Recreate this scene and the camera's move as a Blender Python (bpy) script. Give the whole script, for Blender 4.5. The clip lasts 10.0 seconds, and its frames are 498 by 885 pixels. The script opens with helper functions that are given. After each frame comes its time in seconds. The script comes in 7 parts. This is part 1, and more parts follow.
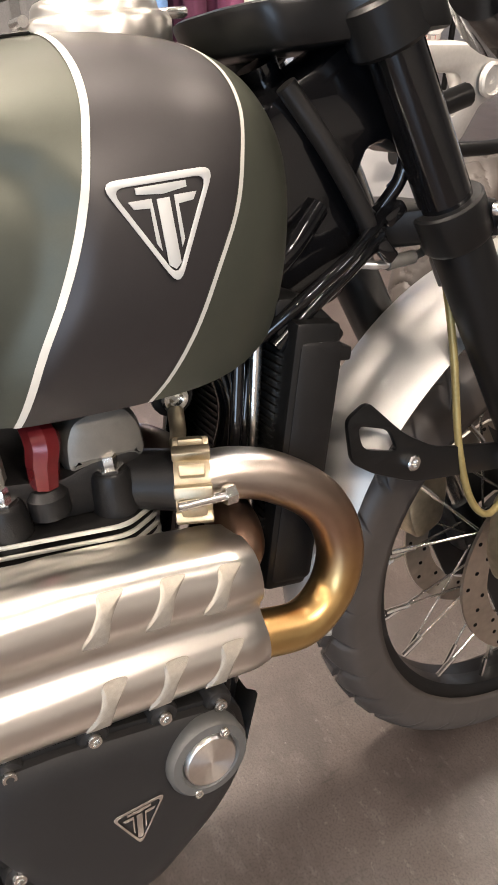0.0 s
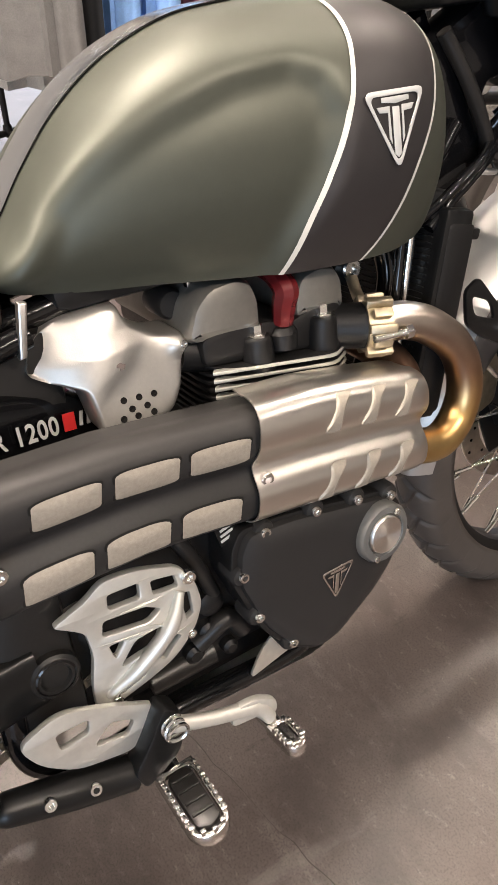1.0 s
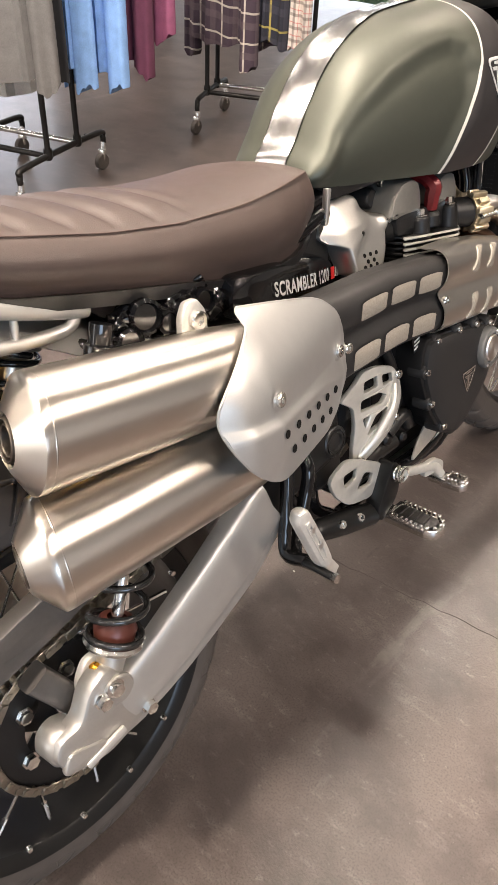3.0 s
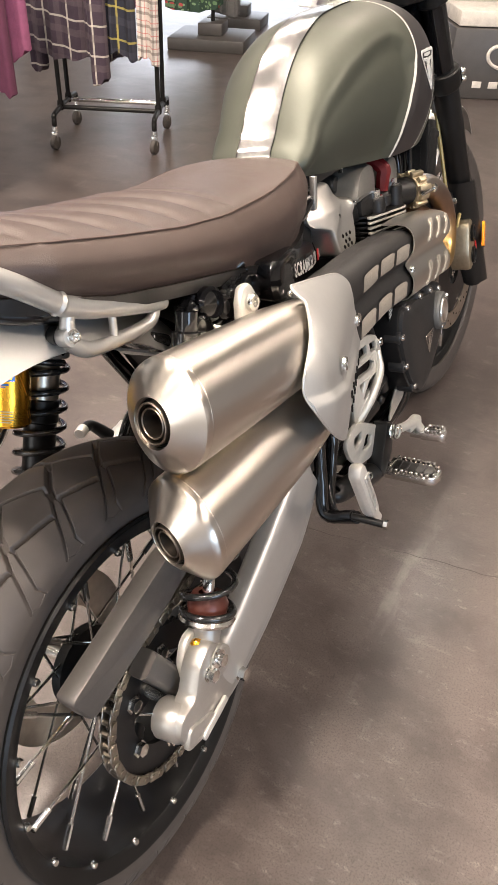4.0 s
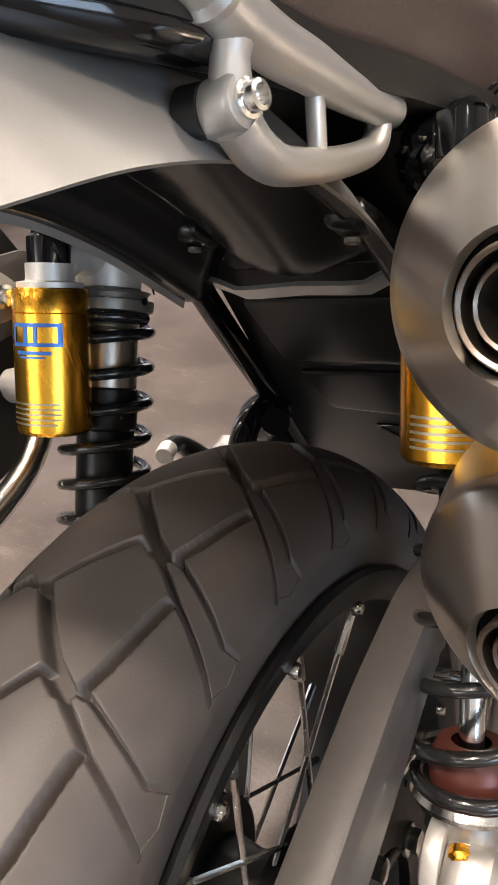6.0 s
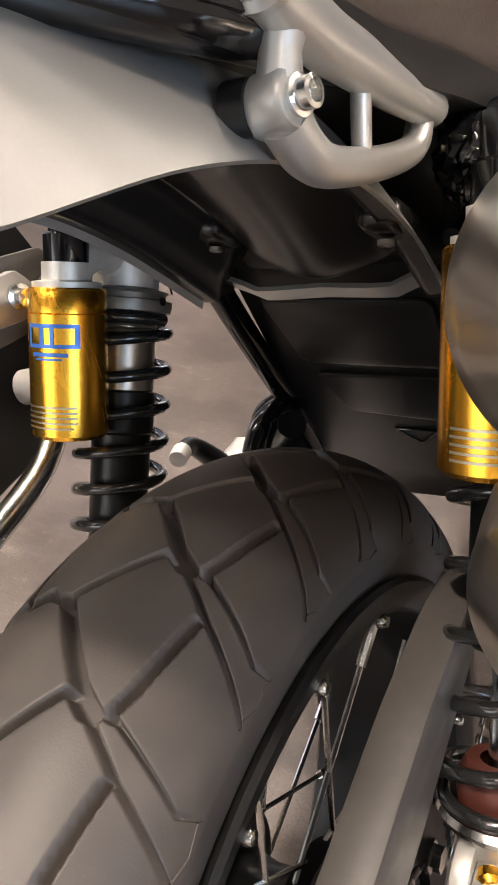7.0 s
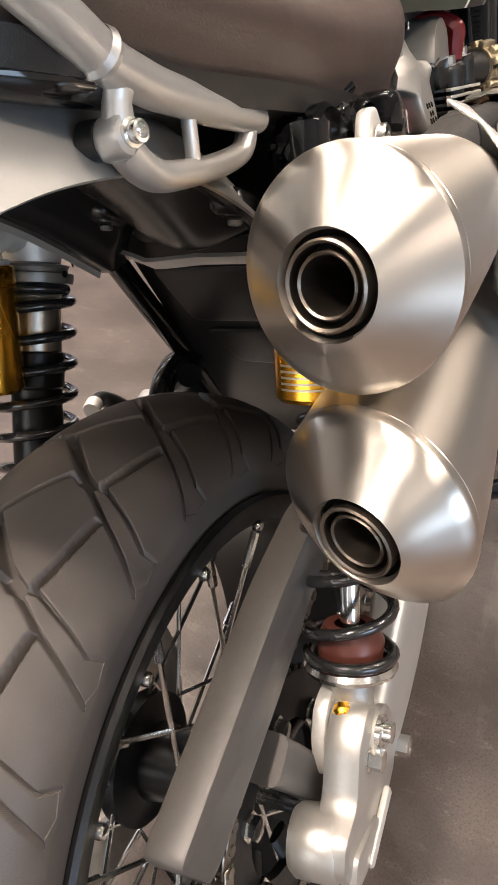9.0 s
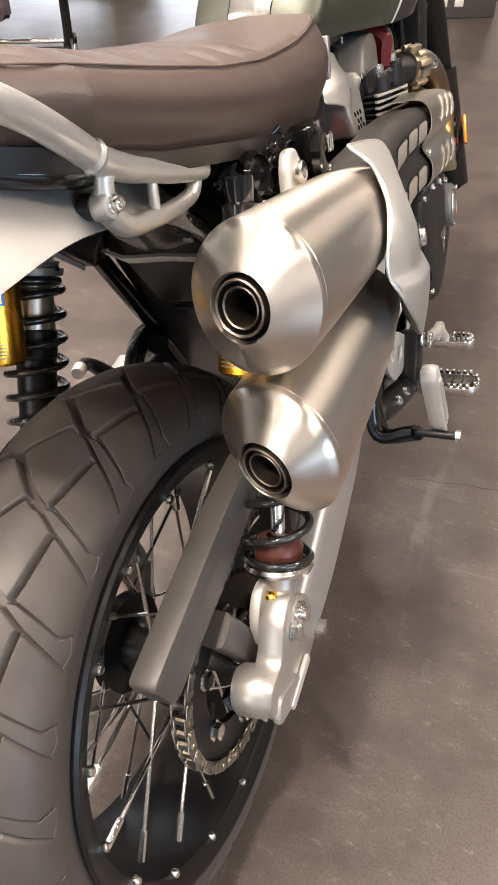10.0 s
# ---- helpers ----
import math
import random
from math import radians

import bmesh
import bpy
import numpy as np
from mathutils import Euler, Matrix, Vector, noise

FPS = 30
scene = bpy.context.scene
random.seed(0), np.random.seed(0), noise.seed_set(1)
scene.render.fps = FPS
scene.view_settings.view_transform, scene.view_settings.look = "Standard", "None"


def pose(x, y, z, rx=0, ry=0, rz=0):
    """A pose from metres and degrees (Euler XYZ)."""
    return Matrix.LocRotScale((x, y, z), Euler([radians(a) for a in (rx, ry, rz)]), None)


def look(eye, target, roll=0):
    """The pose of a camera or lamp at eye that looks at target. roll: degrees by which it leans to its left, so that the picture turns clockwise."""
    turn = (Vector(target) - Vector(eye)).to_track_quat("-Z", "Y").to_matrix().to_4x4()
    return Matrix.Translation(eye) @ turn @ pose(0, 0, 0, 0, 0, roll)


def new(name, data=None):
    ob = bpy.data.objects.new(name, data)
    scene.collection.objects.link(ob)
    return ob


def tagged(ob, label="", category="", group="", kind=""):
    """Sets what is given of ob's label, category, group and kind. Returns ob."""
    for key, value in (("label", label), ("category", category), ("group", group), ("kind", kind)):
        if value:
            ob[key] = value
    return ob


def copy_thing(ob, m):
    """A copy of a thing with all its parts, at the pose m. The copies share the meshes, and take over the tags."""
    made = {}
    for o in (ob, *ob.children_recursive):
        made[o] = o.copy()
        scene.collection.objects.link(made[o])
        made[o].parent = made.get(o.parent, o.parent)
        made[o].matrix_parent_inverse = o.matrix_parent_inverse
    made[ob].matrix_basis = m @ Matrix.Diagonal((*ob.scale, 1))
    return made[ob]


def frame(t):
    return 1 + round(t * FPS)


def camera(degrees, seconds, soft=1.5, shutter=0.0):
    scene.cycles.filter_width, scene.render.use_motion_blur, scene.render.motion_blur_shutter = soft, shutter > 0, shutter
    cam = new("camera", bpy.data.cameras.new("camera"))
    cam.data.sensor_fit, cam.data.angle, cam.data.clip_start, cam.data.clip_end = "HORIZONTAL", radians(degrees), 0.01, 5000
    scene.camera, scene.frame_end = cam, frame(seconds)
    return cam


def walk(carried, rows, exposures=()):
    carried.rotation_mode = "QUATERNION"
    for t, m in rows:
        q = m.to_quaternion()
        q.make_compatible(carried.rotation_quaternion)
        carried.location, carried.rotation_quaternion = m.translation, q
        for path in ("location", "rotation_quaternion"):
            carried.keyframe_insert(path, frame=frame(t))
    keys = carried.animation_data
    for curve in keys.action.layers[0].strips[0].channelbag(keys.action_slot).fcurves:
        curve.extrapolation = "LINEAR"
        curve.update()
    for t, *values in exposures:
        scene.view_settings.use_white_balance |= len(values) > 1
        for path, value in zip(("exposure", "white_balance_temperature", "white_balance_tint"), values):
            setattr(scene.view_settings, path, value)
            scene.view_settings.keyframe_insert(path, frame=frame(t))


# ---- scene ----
cam = camera(36.9, 10.0)
PATH = [
    (0, (0.752, -0.603, 1.009), (1.521, 0.997, 0.089), -6.6),
    (0.5, (0.606, -0.646, 1.013), (1.425, 0.895, 0.035), -6.5),
    (1, (0.421, -0.702, 1.02), (1.289, 0.803, 0.027), -6.2),
    (1.5, (0.254, -0.731, 1.05), (1.247, 0.693, 0.056), -7.2),
    (2, (0.096, -0.731, 1.056), (1.183, 0.631, 0.074), -6.9),
    (2.5, (-0.067, -0.765, 1.054), (1.042, 0.581, 0.075), -6.3),
    (2.7, (-0.147, -0.776, 1.054), (0.969, 0.556, 0.063), -6.5),
    (3.8, (-0.411, -0.648, 1.096), (0.954, 0.376, 0.053), -10.2),
    (4, (-0.452, -0.618, 1.09), (0.944, 0.366, 0.049), -9.9),
    (4.5, (-0.52, -0.522, 1.037), (0.93, 0.447, 0.059), -9.9),
    (5, (-0.383, -0.373, 0.92), (1.077, 0.637, 0.0), -12.0),
    (5.5, (-0.267, -0.307, 0.84), (1.19, 0.733, -0.051), -13.5),
    (6, (-0.235, -0.259, 0.845), (1.222, 0.787, -0.04), -13.1),
    (7.5, (-0.228, -0.236, 0.848), (1.223, 0.802, -0.057), -12.5),
    (8, (-0.231, -0.235, 0.848), (1.221, 0.788, -0.073), -12.5),
    (8.5, (-0.233, -0.236, 0.849), (1.221, 0.727, -0.13), -12.8),
    (8.8, (-0.27, -0.282, 0.868), (1.211, 0.619, -0.13), -12.8),
    (9, (-0.3, -0.324, 0.88), (1.172, 0.562, -0.143), -13.6),
    (9.5, (-0.373, -0.388, 0.871), (1.096, 0.452, -0.195), -13.8),
    (10, (-0.425, -0.426, 0.983), (0.993, 0.387, -0.169), -13.3),
]
LEAN = pose(0, 0, 0, -12.0)  # the motorcycle rests on its side stand; its own axes lean with it
walk(cam, [(t, LEAN @ look(eye, target, roll)) for t, eye, target, roll in PATH])

# ---- light ----
world = bpy.data.worlds.new("world")
scene.world = world
world.use_nodes = True
world.node_tree.nodes["Background"].inputs[0].default_value = (0.8, 0.85, 1.0, 1)
world.node_tree.nodes["Background"].inputs[1].default_value = 0.05


def area_lamp(name, at, size, watts, colour, target=None):
    data = bpy.data.lights.new(name, "AREA")
    data.shape, data.size, data.size_y, data.energy, data.color = "RECTANGLE", size[0], size[1], watts, colour
    ob = new(name, data)
    ob.matrix_world = look(at, target if target else (at[0], at[1] + 0.001, 0))
    return ob


CEIL = 4.2
WARM = (1.0, 0.85, 0.73)
TRACK = (((0.5, 1.2), 220), ((-1.7, 0.5), 200), ((1.4, -3.2), 110), ((3.9, 0.95), 40))  # where the small track lamps hang, and their watts
for lx in (-3.2, -0.6, 2.0, 4.6):
    for ly in (-2.3, 0.7, 3.7, 6.7):
        area_lamp("ceiling_lamp_light", (lx, ly, CEIL - 0.09), (0.14, 1.5), 49 if ly < 6 else 28, WARM)
for (lx, ly), watts in TRACK:
    area_lamp("track_lamp_light", (lx, ly, CEIL - 0.25), (0.26, 0.26), watts, WARM, (0.1, 0, 0.3))
area_lamp("shop_window_light", (6.0, 10.9, 1.9), (6.6, 2.4), 240, (0.85, 0.88, 1.0), (6.0, 0, 1.4))
area_lamp("shop_window_light", (12.9, 7.2, 1.9), (6.2, 2.4), 250, (0.86, 0.9, 1.0), (0, 7.2, 1.4))
area_lamp("shop_window_light", (-4.2, -6.4, 1.9), (4.6, 2.4), 330, (0.6, 0.77, 1.0), (-4.2, 0, 1.4))
area_lamp("shop_window_light", (-6.9, 3.0, 1.9), (4.6, 2.4), 170, (0.95, 0.93, 0.92), (0, 3.0, 1.4))

# ---- materials ----


def mat(name, colour, rough=0.5, metal=0.0, grain=0.06, scale=60.0, bump=0.0, bump_scale=200.0, coat=0.0, spread=0.0, stretch=None, spec=0.5):
    """A node material: base colour varied at two scales, roughness variation, fine relief."""
    m = bpy.data.materials.new(name)
    m.use_nodes = True
    nt = m.node_tree
    b = nt.nodes["Principled BSDF"]
    b.inputs["Roughness"].default_value, b.inputs["Metallic"].default_value = rough, metal
    b.inputs["Coat Weight"].default_value = coat
    b.inputs["Specular IOR Level"].default_value = spec
    b.inputs["Coat Roughness"].default_value = 0.12
    co = nt.nodes.new("ShaderNodeTexCoord")
    vec = co.outputs["Object"]
    if stretch:
        mp = nt.nodes.new("ShaderNodeMapping")
        mp.inputs["Scale"].default_value = stretch
        nt.links.new(vec, mp.inputs["Vector"])
        vec = mp.outputs["Vector"]
    n1 = nt.nodes.new("ShaderNodeTexNoise")
    n1.inputs["Scale"].default_value, n1.inputs["Detail"].default_value = scale, 5
    n2 = nt.nodes.new("ShaderNodeTexNoise")
    n2.inputs["Scale"].default_value, n2.inputs["Detail"].default_value = scale / 9, 4
    nt.links.new(vec, n1.inputs["Vector"])
    nt.links.new(vec, n2.inputs["Vector"])
    mix = nt.nodes.new("ShaderNodeMix")
    mix.data_type = "FLOAT"
    mix.inputs["Factor"].default_value = 0.5
    nt.links.new(n1.outputs["Fac"], mix.inputs[2])
    nt.links.new(n2.outputs["Fac"], mix.inputs[3])
    ramp = nt.nodes.new("ShaderNodeMapRange")
    ramp.inputs["From Min"].default_value, ramp.inputs["From Max"].default_value = 0.3, 0.7
    ramp.inputs["To Min"].default_value, ramp.inputs["To Max"].default_value = 1 - grain * 2, 1 + grain * 2
    nt.links.new(mix.outputs[0], ramp.inputs["Value"])
    mul = nt.nodes.new("ShaderNodeMix")
    mul.data_type, mul.blend_type = "RGBA", "MULTIPLY"
    mul.inputs["Factor"].default_value = 1.0
    mul.inputs["A"].default_value = (*colour, 1)
    nt.links.new(ramp.outputs["Result"], mul.inputs["B"])
    nt.links.new(mul.outputs["Result"], b.inputs["Base Color"])
    if spread:
        rr = nt.nodes.new("ShaderNodeMapRange")
        rr.inputs["From Min"].default_value, rr.inputs["From Max"].default_value = 0.3, 0.7
        rr.inputs["To Min"].default_value, rr.inputs["To Max"].default_value = max(0.02, rough - spread), rough + spread
        nt.links.new(mix.outputs[0], rr.inputs["Value"])
        nt.links.new(rr.outputs["Result"], b.inputs["Roughness"])
    if bump:
        nb = nt.nodes.new("ShaderNodeTexNoise")
        nb.inputs["Scale"].default_value, nb.inputs["Detail"].default_value = bump_scale, 3
        nt.links.new(vec, nb.inputs["Vector"])
        bp = nt.nodes.new("ShaderNodeBump")
        bp.inputs["Strength"].default_value, bp.inputs["Distance"].default_value = bump, 0.001
        nt.links.new(nb.outputs["Fac"], bp.inputs["Height"])
        nt.links.new(bp.outputs["Normal"], b.inputs["Normal"])
    return m


GREEN = mat("khaki_green_paint", (0.064, 0.068, 0.052), 0.46, 0.45, 0.03, 900, coat=0.0, spread=0.02)
TANKBLACK = mat("dark_graphite_paint", (0.028, 0.025, 0.025), 0.44, 0.2, 0.03, 900, coat=0.0)
LINE = mat("off_white_paint", (0.52, 0.51, 0.46), 0.4, 0.0, 0.03, 80)
STRAP = mat("brushed_strap_metal", (0.8, 0.79, 0.77), 0.2, 1.0, 0.05, 30, stretch=(1, 40, 1), spread=0.05)
THREAD = mat("brown_stitching", (0.075, 0.045, 0.036), 0.6, 0.0, 0.1, 500)
LEATHER = mat("brown_leather", (0.05, 0.034, 0.028), 0.46, 0.0, 0.08, 120, bump=0.35, bump_scale=700, spread=0.06)
STEEL = mat("brushed_stainless", (0.702, 0.65, 0.58), 0.3, 1.0, 0.006, 300, stretch=(0.01, 1, 1))
nt = STEEL.node_tree
tg = nt.nodes.new("ShaderNodeTangent")
tg.direction_type, tg.axis = "RADIAL", "X"
nt.links.new(tg.outputs["Tangent"], nt.nodes["Principled BSDF"].inputs["Tangent"])
nt.nodes["Principled BSDF"].inputs["Anisotropic"].default_value = 0.8
nt.nodes["Principled BSDF"].inputs["Anisotropic Rotation"].default_value = 0.25
SHEET = mat("brushed_steel_sheet", (0.72, 0.69, 0.64), 0.29, 1.0, 0.006, 300, stretch=(0.02, 1, 1))
ALU = mat("satin_aluminium", (0.62, 0.61, 0.59), 0.36, 1.0, 0.03, 300, spread=0.03, bump=0.05, bump_scale=900)
CAST = mat("cast_aluminium", (0.62, 0.6, 0.56), 0.46, 0.6, 0.04, 200, bump=0.12, bump_scale=500)
CASTGREY = mat("fine_cast_alloy", (0.46, 0.445, 0.415), 0.38, 0.8, 0.03, 260, bump=0.1, bump_scale=700, spread=0.03)
SILVERPAINT = mat("silver_satin_paint", (0.5, 0.495, 0.475), 0.4, 0.75, 0.02, 700, spread=0.02)
MAGNES = mat("pale_metal_plate", (0.66, 0.65, 0.6), 0.42, 0.7, 0.04, 120, bump=0.1, bump_scale=400)
BLACK = mat("satin_black_paint", (0.007, 0.007, 0.007), 0.34, 0.0, 0.08, 200, spread=0.05, spec=0.3)
MATTBLACK = mat("matt_black_coating", (0.02, 0.019, 0.0185), 0.5, 0.1, 0.08, 300, bump=0.06, bump_scale=900, spread=0.05, spec=0.35)
GLOSS = mat("gloss_black_paint", (0.004, 0.004, 0.0045), 0.1, 0.0, 0.1, 100, coat=0.2, spec=0.4)
PLASTIC = mat("black_moulded_plastic", (0.014, 0.0132, 0.0125), 0.34, 0.0, 0.08, 200, bump=0.12, bump_scale=1200, spec=0.35)
ENGINE = mat("black_engine_casting", (0.008, 0.0077, 0.0077), 0.42, 0.0, 0.1, 150, bump=0.2, bump_scale=700, spread=0.06, spec=0.3)
ENGGREY = mat("grey_engine_cover", (0.2, 0.19, 0.17), 0.42, 0.6, 0.06, 120, bump=0.1, bump_scale=600)
RINGGREY = mat("dark_grey_ring_paint", (0.11, 0.11, 0.105), 0.42, 0.2, 0.05, 200)
TURNED = mat("turned_aluminium", (0.78, 0.76, 0.72), 0.33, 1.0, 0.03, 300)
nt = TURNED.node_tree
tg = nt.nodes.new("ShaderNodeTangent")
tg.direction_type, tg.axis = "RADIAL", "Y"
nt.links.new(tg.outputs["Tangent"], nt.nodes["Principled BSDF"].inputs["Tangent"])
nt.nodes["Principled BSDF"].inputs["Anisotropic"].default_value = 0.85
nt.nodes["Principled BSDF"].inputs["Anisotropic Rotation"].default_value = 0.25
RUBBER = mat("tyre_rubber", (0.062, 0.053, 0.047), 0.5, 0.0, 0.12, 40, bump=0.08, bump_scale=900, spread=0.06, spec=0.45)
CHROME = mat("bright_zinc", (0.72, 0.71, 0.68), 0.2, 1.0, 0.06, 300, spread=0.06)
GOLD = mat("gold_anodised_aluminium", (0.9, 0.45, 0.045), 0.26, 1.0, 0.04, 200, stretch=(1, 1, 0.05), spread=0.03)
BRASS = mat("tarnished_clamp_metal", (0.5, 0.43, 0.31), 0.45, 1.0, 0.12, 90, bump=0.15, bump_scale=300)
RED = mat("dark_red_anodised_plastic", (0.13, 0.012, 0.014), 0.25, 0.2, 0.08, 90)
REDLENS = mat("red_lens", (0.5, 0.01, 0.02), 0.1, 0.0, 0.05, 60, coat=0.6)
ORANGE = mat("amber_lens", (0.9, 0.3, 0.02), 0.15, 0.0, 0.05, 60, coat=0.5)
MESH = mat("woven_metal_mesh", (0.4, 0.36, 0.3), 0.5, 0.5, 0.08, 2500, bump=0.3, bump_scale=2500)
HOSE = mat("clear_braided_hose", (0.32, 0.25, 0.1), 0.3, 0.3, 0.1, 300)
BLUE = mat("blue_label_ink", (0.05, 0.16, 0.5), 0.3, 0.3, 0.03, 60)
WHITE = mat("white_ink", (0.5, 0.5, 0.48), 0.4, 0.0, 0.02, 60)
REDINK = mat("red_ink", (0.6, 0.03, 0.03), 0.35, 0.0, 0.02, 60)
# soot in the outlets, and painted shade for holes and notches left uncut
DARK = mat("soot_and_hole_shade", (0.006, 0.0055, 0.005), 0.8, 0.0, 0.1, 60, spec=0.15)
SPRING = mat("black_coated_spring_steel", (0.012, 0.012, 0.012), 0.2, 0.0, 0.1, 100, coat=0.5)
CHAIN = mat("oily_chain_steel", (0.28, 0.25, 0.21), 0.38, 1.0, 0.15, 150)
OUTLET = mat("dark_burnt_steel", (0.2, 0.17, 0.14), 0.38, 1.0, 0.1, 90)
GUARD = mat("grey_brown_plastic", (0.068, 0.062, 0.057), 0.42, 0.1, 0.06, 150, bump=0.08, bump_scale=800)
ROTOR = mat("disc_steel", (0.5, 0.46, 0.4), 0.32, 1.0, 0.1, 80)

# heat-tinted header pipe: colour runs with height down the bend
HEAT = mat("heat_tinted_header", (0.4, 0.3, 0.2), 0.34, 1.0, 0.06, 60, spread=0.04)
nt = HEAT.node_tree
co = nt.nodes.new("ShaderNodeTexCoord")
sep = nt.nodes.new("ShaderNodeSeparateXYZ")
nt.links.new(co.outputs["Object"], sep.inputs[0])
mr = nt.nodes.new("ShaderNodeMapRange")
mr.inputs["From Min"].default_value, mr.inputs["From Max"].default_value = 0.52, 0.73
nt.links.new(sep.outputs["Z"], mr.inputs["Value"])
cr = nt.nodes.new("ShaderNodeValToRGB")
for pos, col in ((0.1, (0.56, 0.4, 0.17, 1)), (0.3, (0.55, 0.35, 0.14, 1)), (0.55, (0.36, 0.22, 0.14, 1)), (0.8, (0.33, 0.25, 0.2, 1)), (0.97, (0.46, 0.41, 0.36, 1))):
    cr.color_ramp.elements.new(pos).color = col
cr.color_ramp.elements.remove(cr.color_ramp.elements[0])
nt.links.new(mr.outputs["Result"], cr.inputs["Fac"])
for nd in nt.nodes:
    if nd.type == "MIX" and nd.data_type == "RGBA":
        nt.links.new(cr.outputs["Color"], nd.inputs["A"])

# ---- mesh helpers ----


def part(name, bm, material, parent=None, label="", smooth=True, at=None, sharp=38):
    """One bmesh as one mesh object under a thing or a part."""
    me = bpy.data.meshes.new(name)
    bmesh.ops.recalc_face_normals(bm, faces=bm.faces)
    bm.to_mesh(me)
    bm.free()
    for p in me.polygons:
        p.use_smooth = smooth
    if smooth:
        me.set_sharp_from_angle(angle=radians(sharp))
    me.materials.append(material)
    ob = new(name, me)
    if parent:
        ob.parent = parent
    if at:
        ob.matrix_basis = at
    if label:
        tagged(ob, label)
    return ob


def spline(pts, per=8):
    """Catmull-Rom points through pts."""
    p = [Vector(q) for q in pts]
    p = [2 * p[0] - p[1]] + p + [2 * p[-1] - p[-2]]
    out = []
    for i in range(1, len(p) - 2):
        for k in range(per):
            t = k / per
            a, b, c, d = p[i - 1], p[i], p[i + 1], p[i + 2]
            out.append(0.5 * ((2 * b) + (c - a) * t + (2 * a - 5 * b + 4 * c - d) * t * t + (3 * b - a - 3 * c + d) * t * t * t))
    return out + [p[-2]]


def smooth_table(table, per=6):
    return [(q.x, q.y) for q in spline([(a, b, 0) for a, b in table], per)]


def interp(x, table):
    return float(np.interp(x, [q[0] for q in table], [q[1] for q in table]))


def grid(rows, closed=False, cap=True, bm=None):
    """Rings of points joined by quads. closed: each ring is a loop."""
    bm = bm or bmesh.new()
    vs = [[bm.verts.new(q) for q in r] for r in rows]
    n = len(vs[0])
    for a, b in zip(vs, vs[1:]):
        for i in range(n if closed else n - 1):
            j = (i + 1) % n
            bm.faces.new((a[i], a[j], b[j], b[i]))
    if closed and cap:
        bm.faces.new(vs[0][::-1])
        bm.faces.new(vs[-1])
    return bm


def sweep(pts, r, n=12, per=8, flat=1.0, bm=None, smooth=True):
    """A round (or flattened) bar along a smooth line. r: a radius or (start, ..., end)."""
    line = spline(pts, per) if smooth and len(pts) > 2 else [Vector(q) for q in pts]
    rr = r if isinstance(r, (tuple, list)) else (r, r)
    rings, up = [], None
    for i, q in enumerate(line):
        d = (line[min(i + 1, len(line) - 1)] - line[max(i - 1, 0)]).normalized()
        if up is None:
            up = Vector((0, 1, 0)) if abs(d.y) < 0.9 else Vector((0, 0, 1))
        side = d.cross(up).normalized()
        up = side.cross(d).normalized()
        rad = float(np.interp(i / (len(line) - 1), np.linspace(0, 1, len(rr)), rr))
        rings.append([q + side * math.cos(a) * rad + up * math.sin(a) * rad * flat for a in [2 * math.pi * k / n for k in range(n)]])
    return grid(rings, True, True, bm)


def lathe(profile, at, axis, n=32, bm=None, loop=False, arc=None):
    """Turns (radius, height) pairs round an axis through at. loop: the profile is closed (a ring)."""
    z = Vector(axis).normalized()
    x = z.orthogonal().normalized()
    y = z.cross(x)
    c = Vector(at)
    prof = list(profile) + ([profile[0]] if loop else [])
    rows = [[c + z * h + (x * math.cos(a) + y * math.sin(a)) * max(r, 1e-5) for a in [2 * math.pi * k / n for k in range(n)]] for r, h in prof]
    return grid(rows, True, False, bm)


def rbox(size, m, bevel=0.003, bm=None, seg=2):
    """A box with rounded edges at the pose m."""
    b = bmesh.new()
    bmesh.ops.create_cube(b, size=1, matrix=Matrix.Diagonal((*size, 1)))
    if bevel:
        bmesh.ops.bevel(b, geom=b.edges[:], offset=bevel, segments=seg, profile=0.5, affect="EDGES")
    b.transform(m if isinstance(m, Matrix) else Matrix.Translation(m))
    if bm is None:
        return b
    me = bpy.data.meshes.new("piece")
    b.to_mesh(me)
    b.free()
    bm.from_mesh(me)
    bpy.data.meshes.remove(me)
    return bm


def rounded(pts, per=5):
    """A closed smooth outline through pts."""
    n = len(pts)
    out = []
    for i in range(n):
        a, b, c, d = [Vector((*pts[(i + k) % n], 0)) for k in (-1, 0, 1, 2)]
        for k in range(per):
            t = k / per
            q = 0.5 * ((2 * b) + (c - a) * t + (2 * a - 5 * b + 4 * c - d) * t * t + (3 * b - a - 3 * c + d) * t * t * t)
            out.append((q.x, q.y))
    return out


def soft(pts, r=0.25, per=4):
    """A closed outline with its corners cut round: r is the share of the shorter edge."""
    n, out = len(pts), []
    for i in range(n):
        a, b, c = [Vector(pts[(i + k) % n]) for k in (-1, 0, 1)]
        d = r * min((a - b).length, (c - b).length)
        p, q = b + (a - b).normalized() * d, b + (c - b).normalized() * d
        for k in range(per + 1):
            t = k / per
            w = p * (1 - t) ** 2 + b * 2 * t * (1 - t) + q * t * t
            out.append((w.x, w.y))
    return out


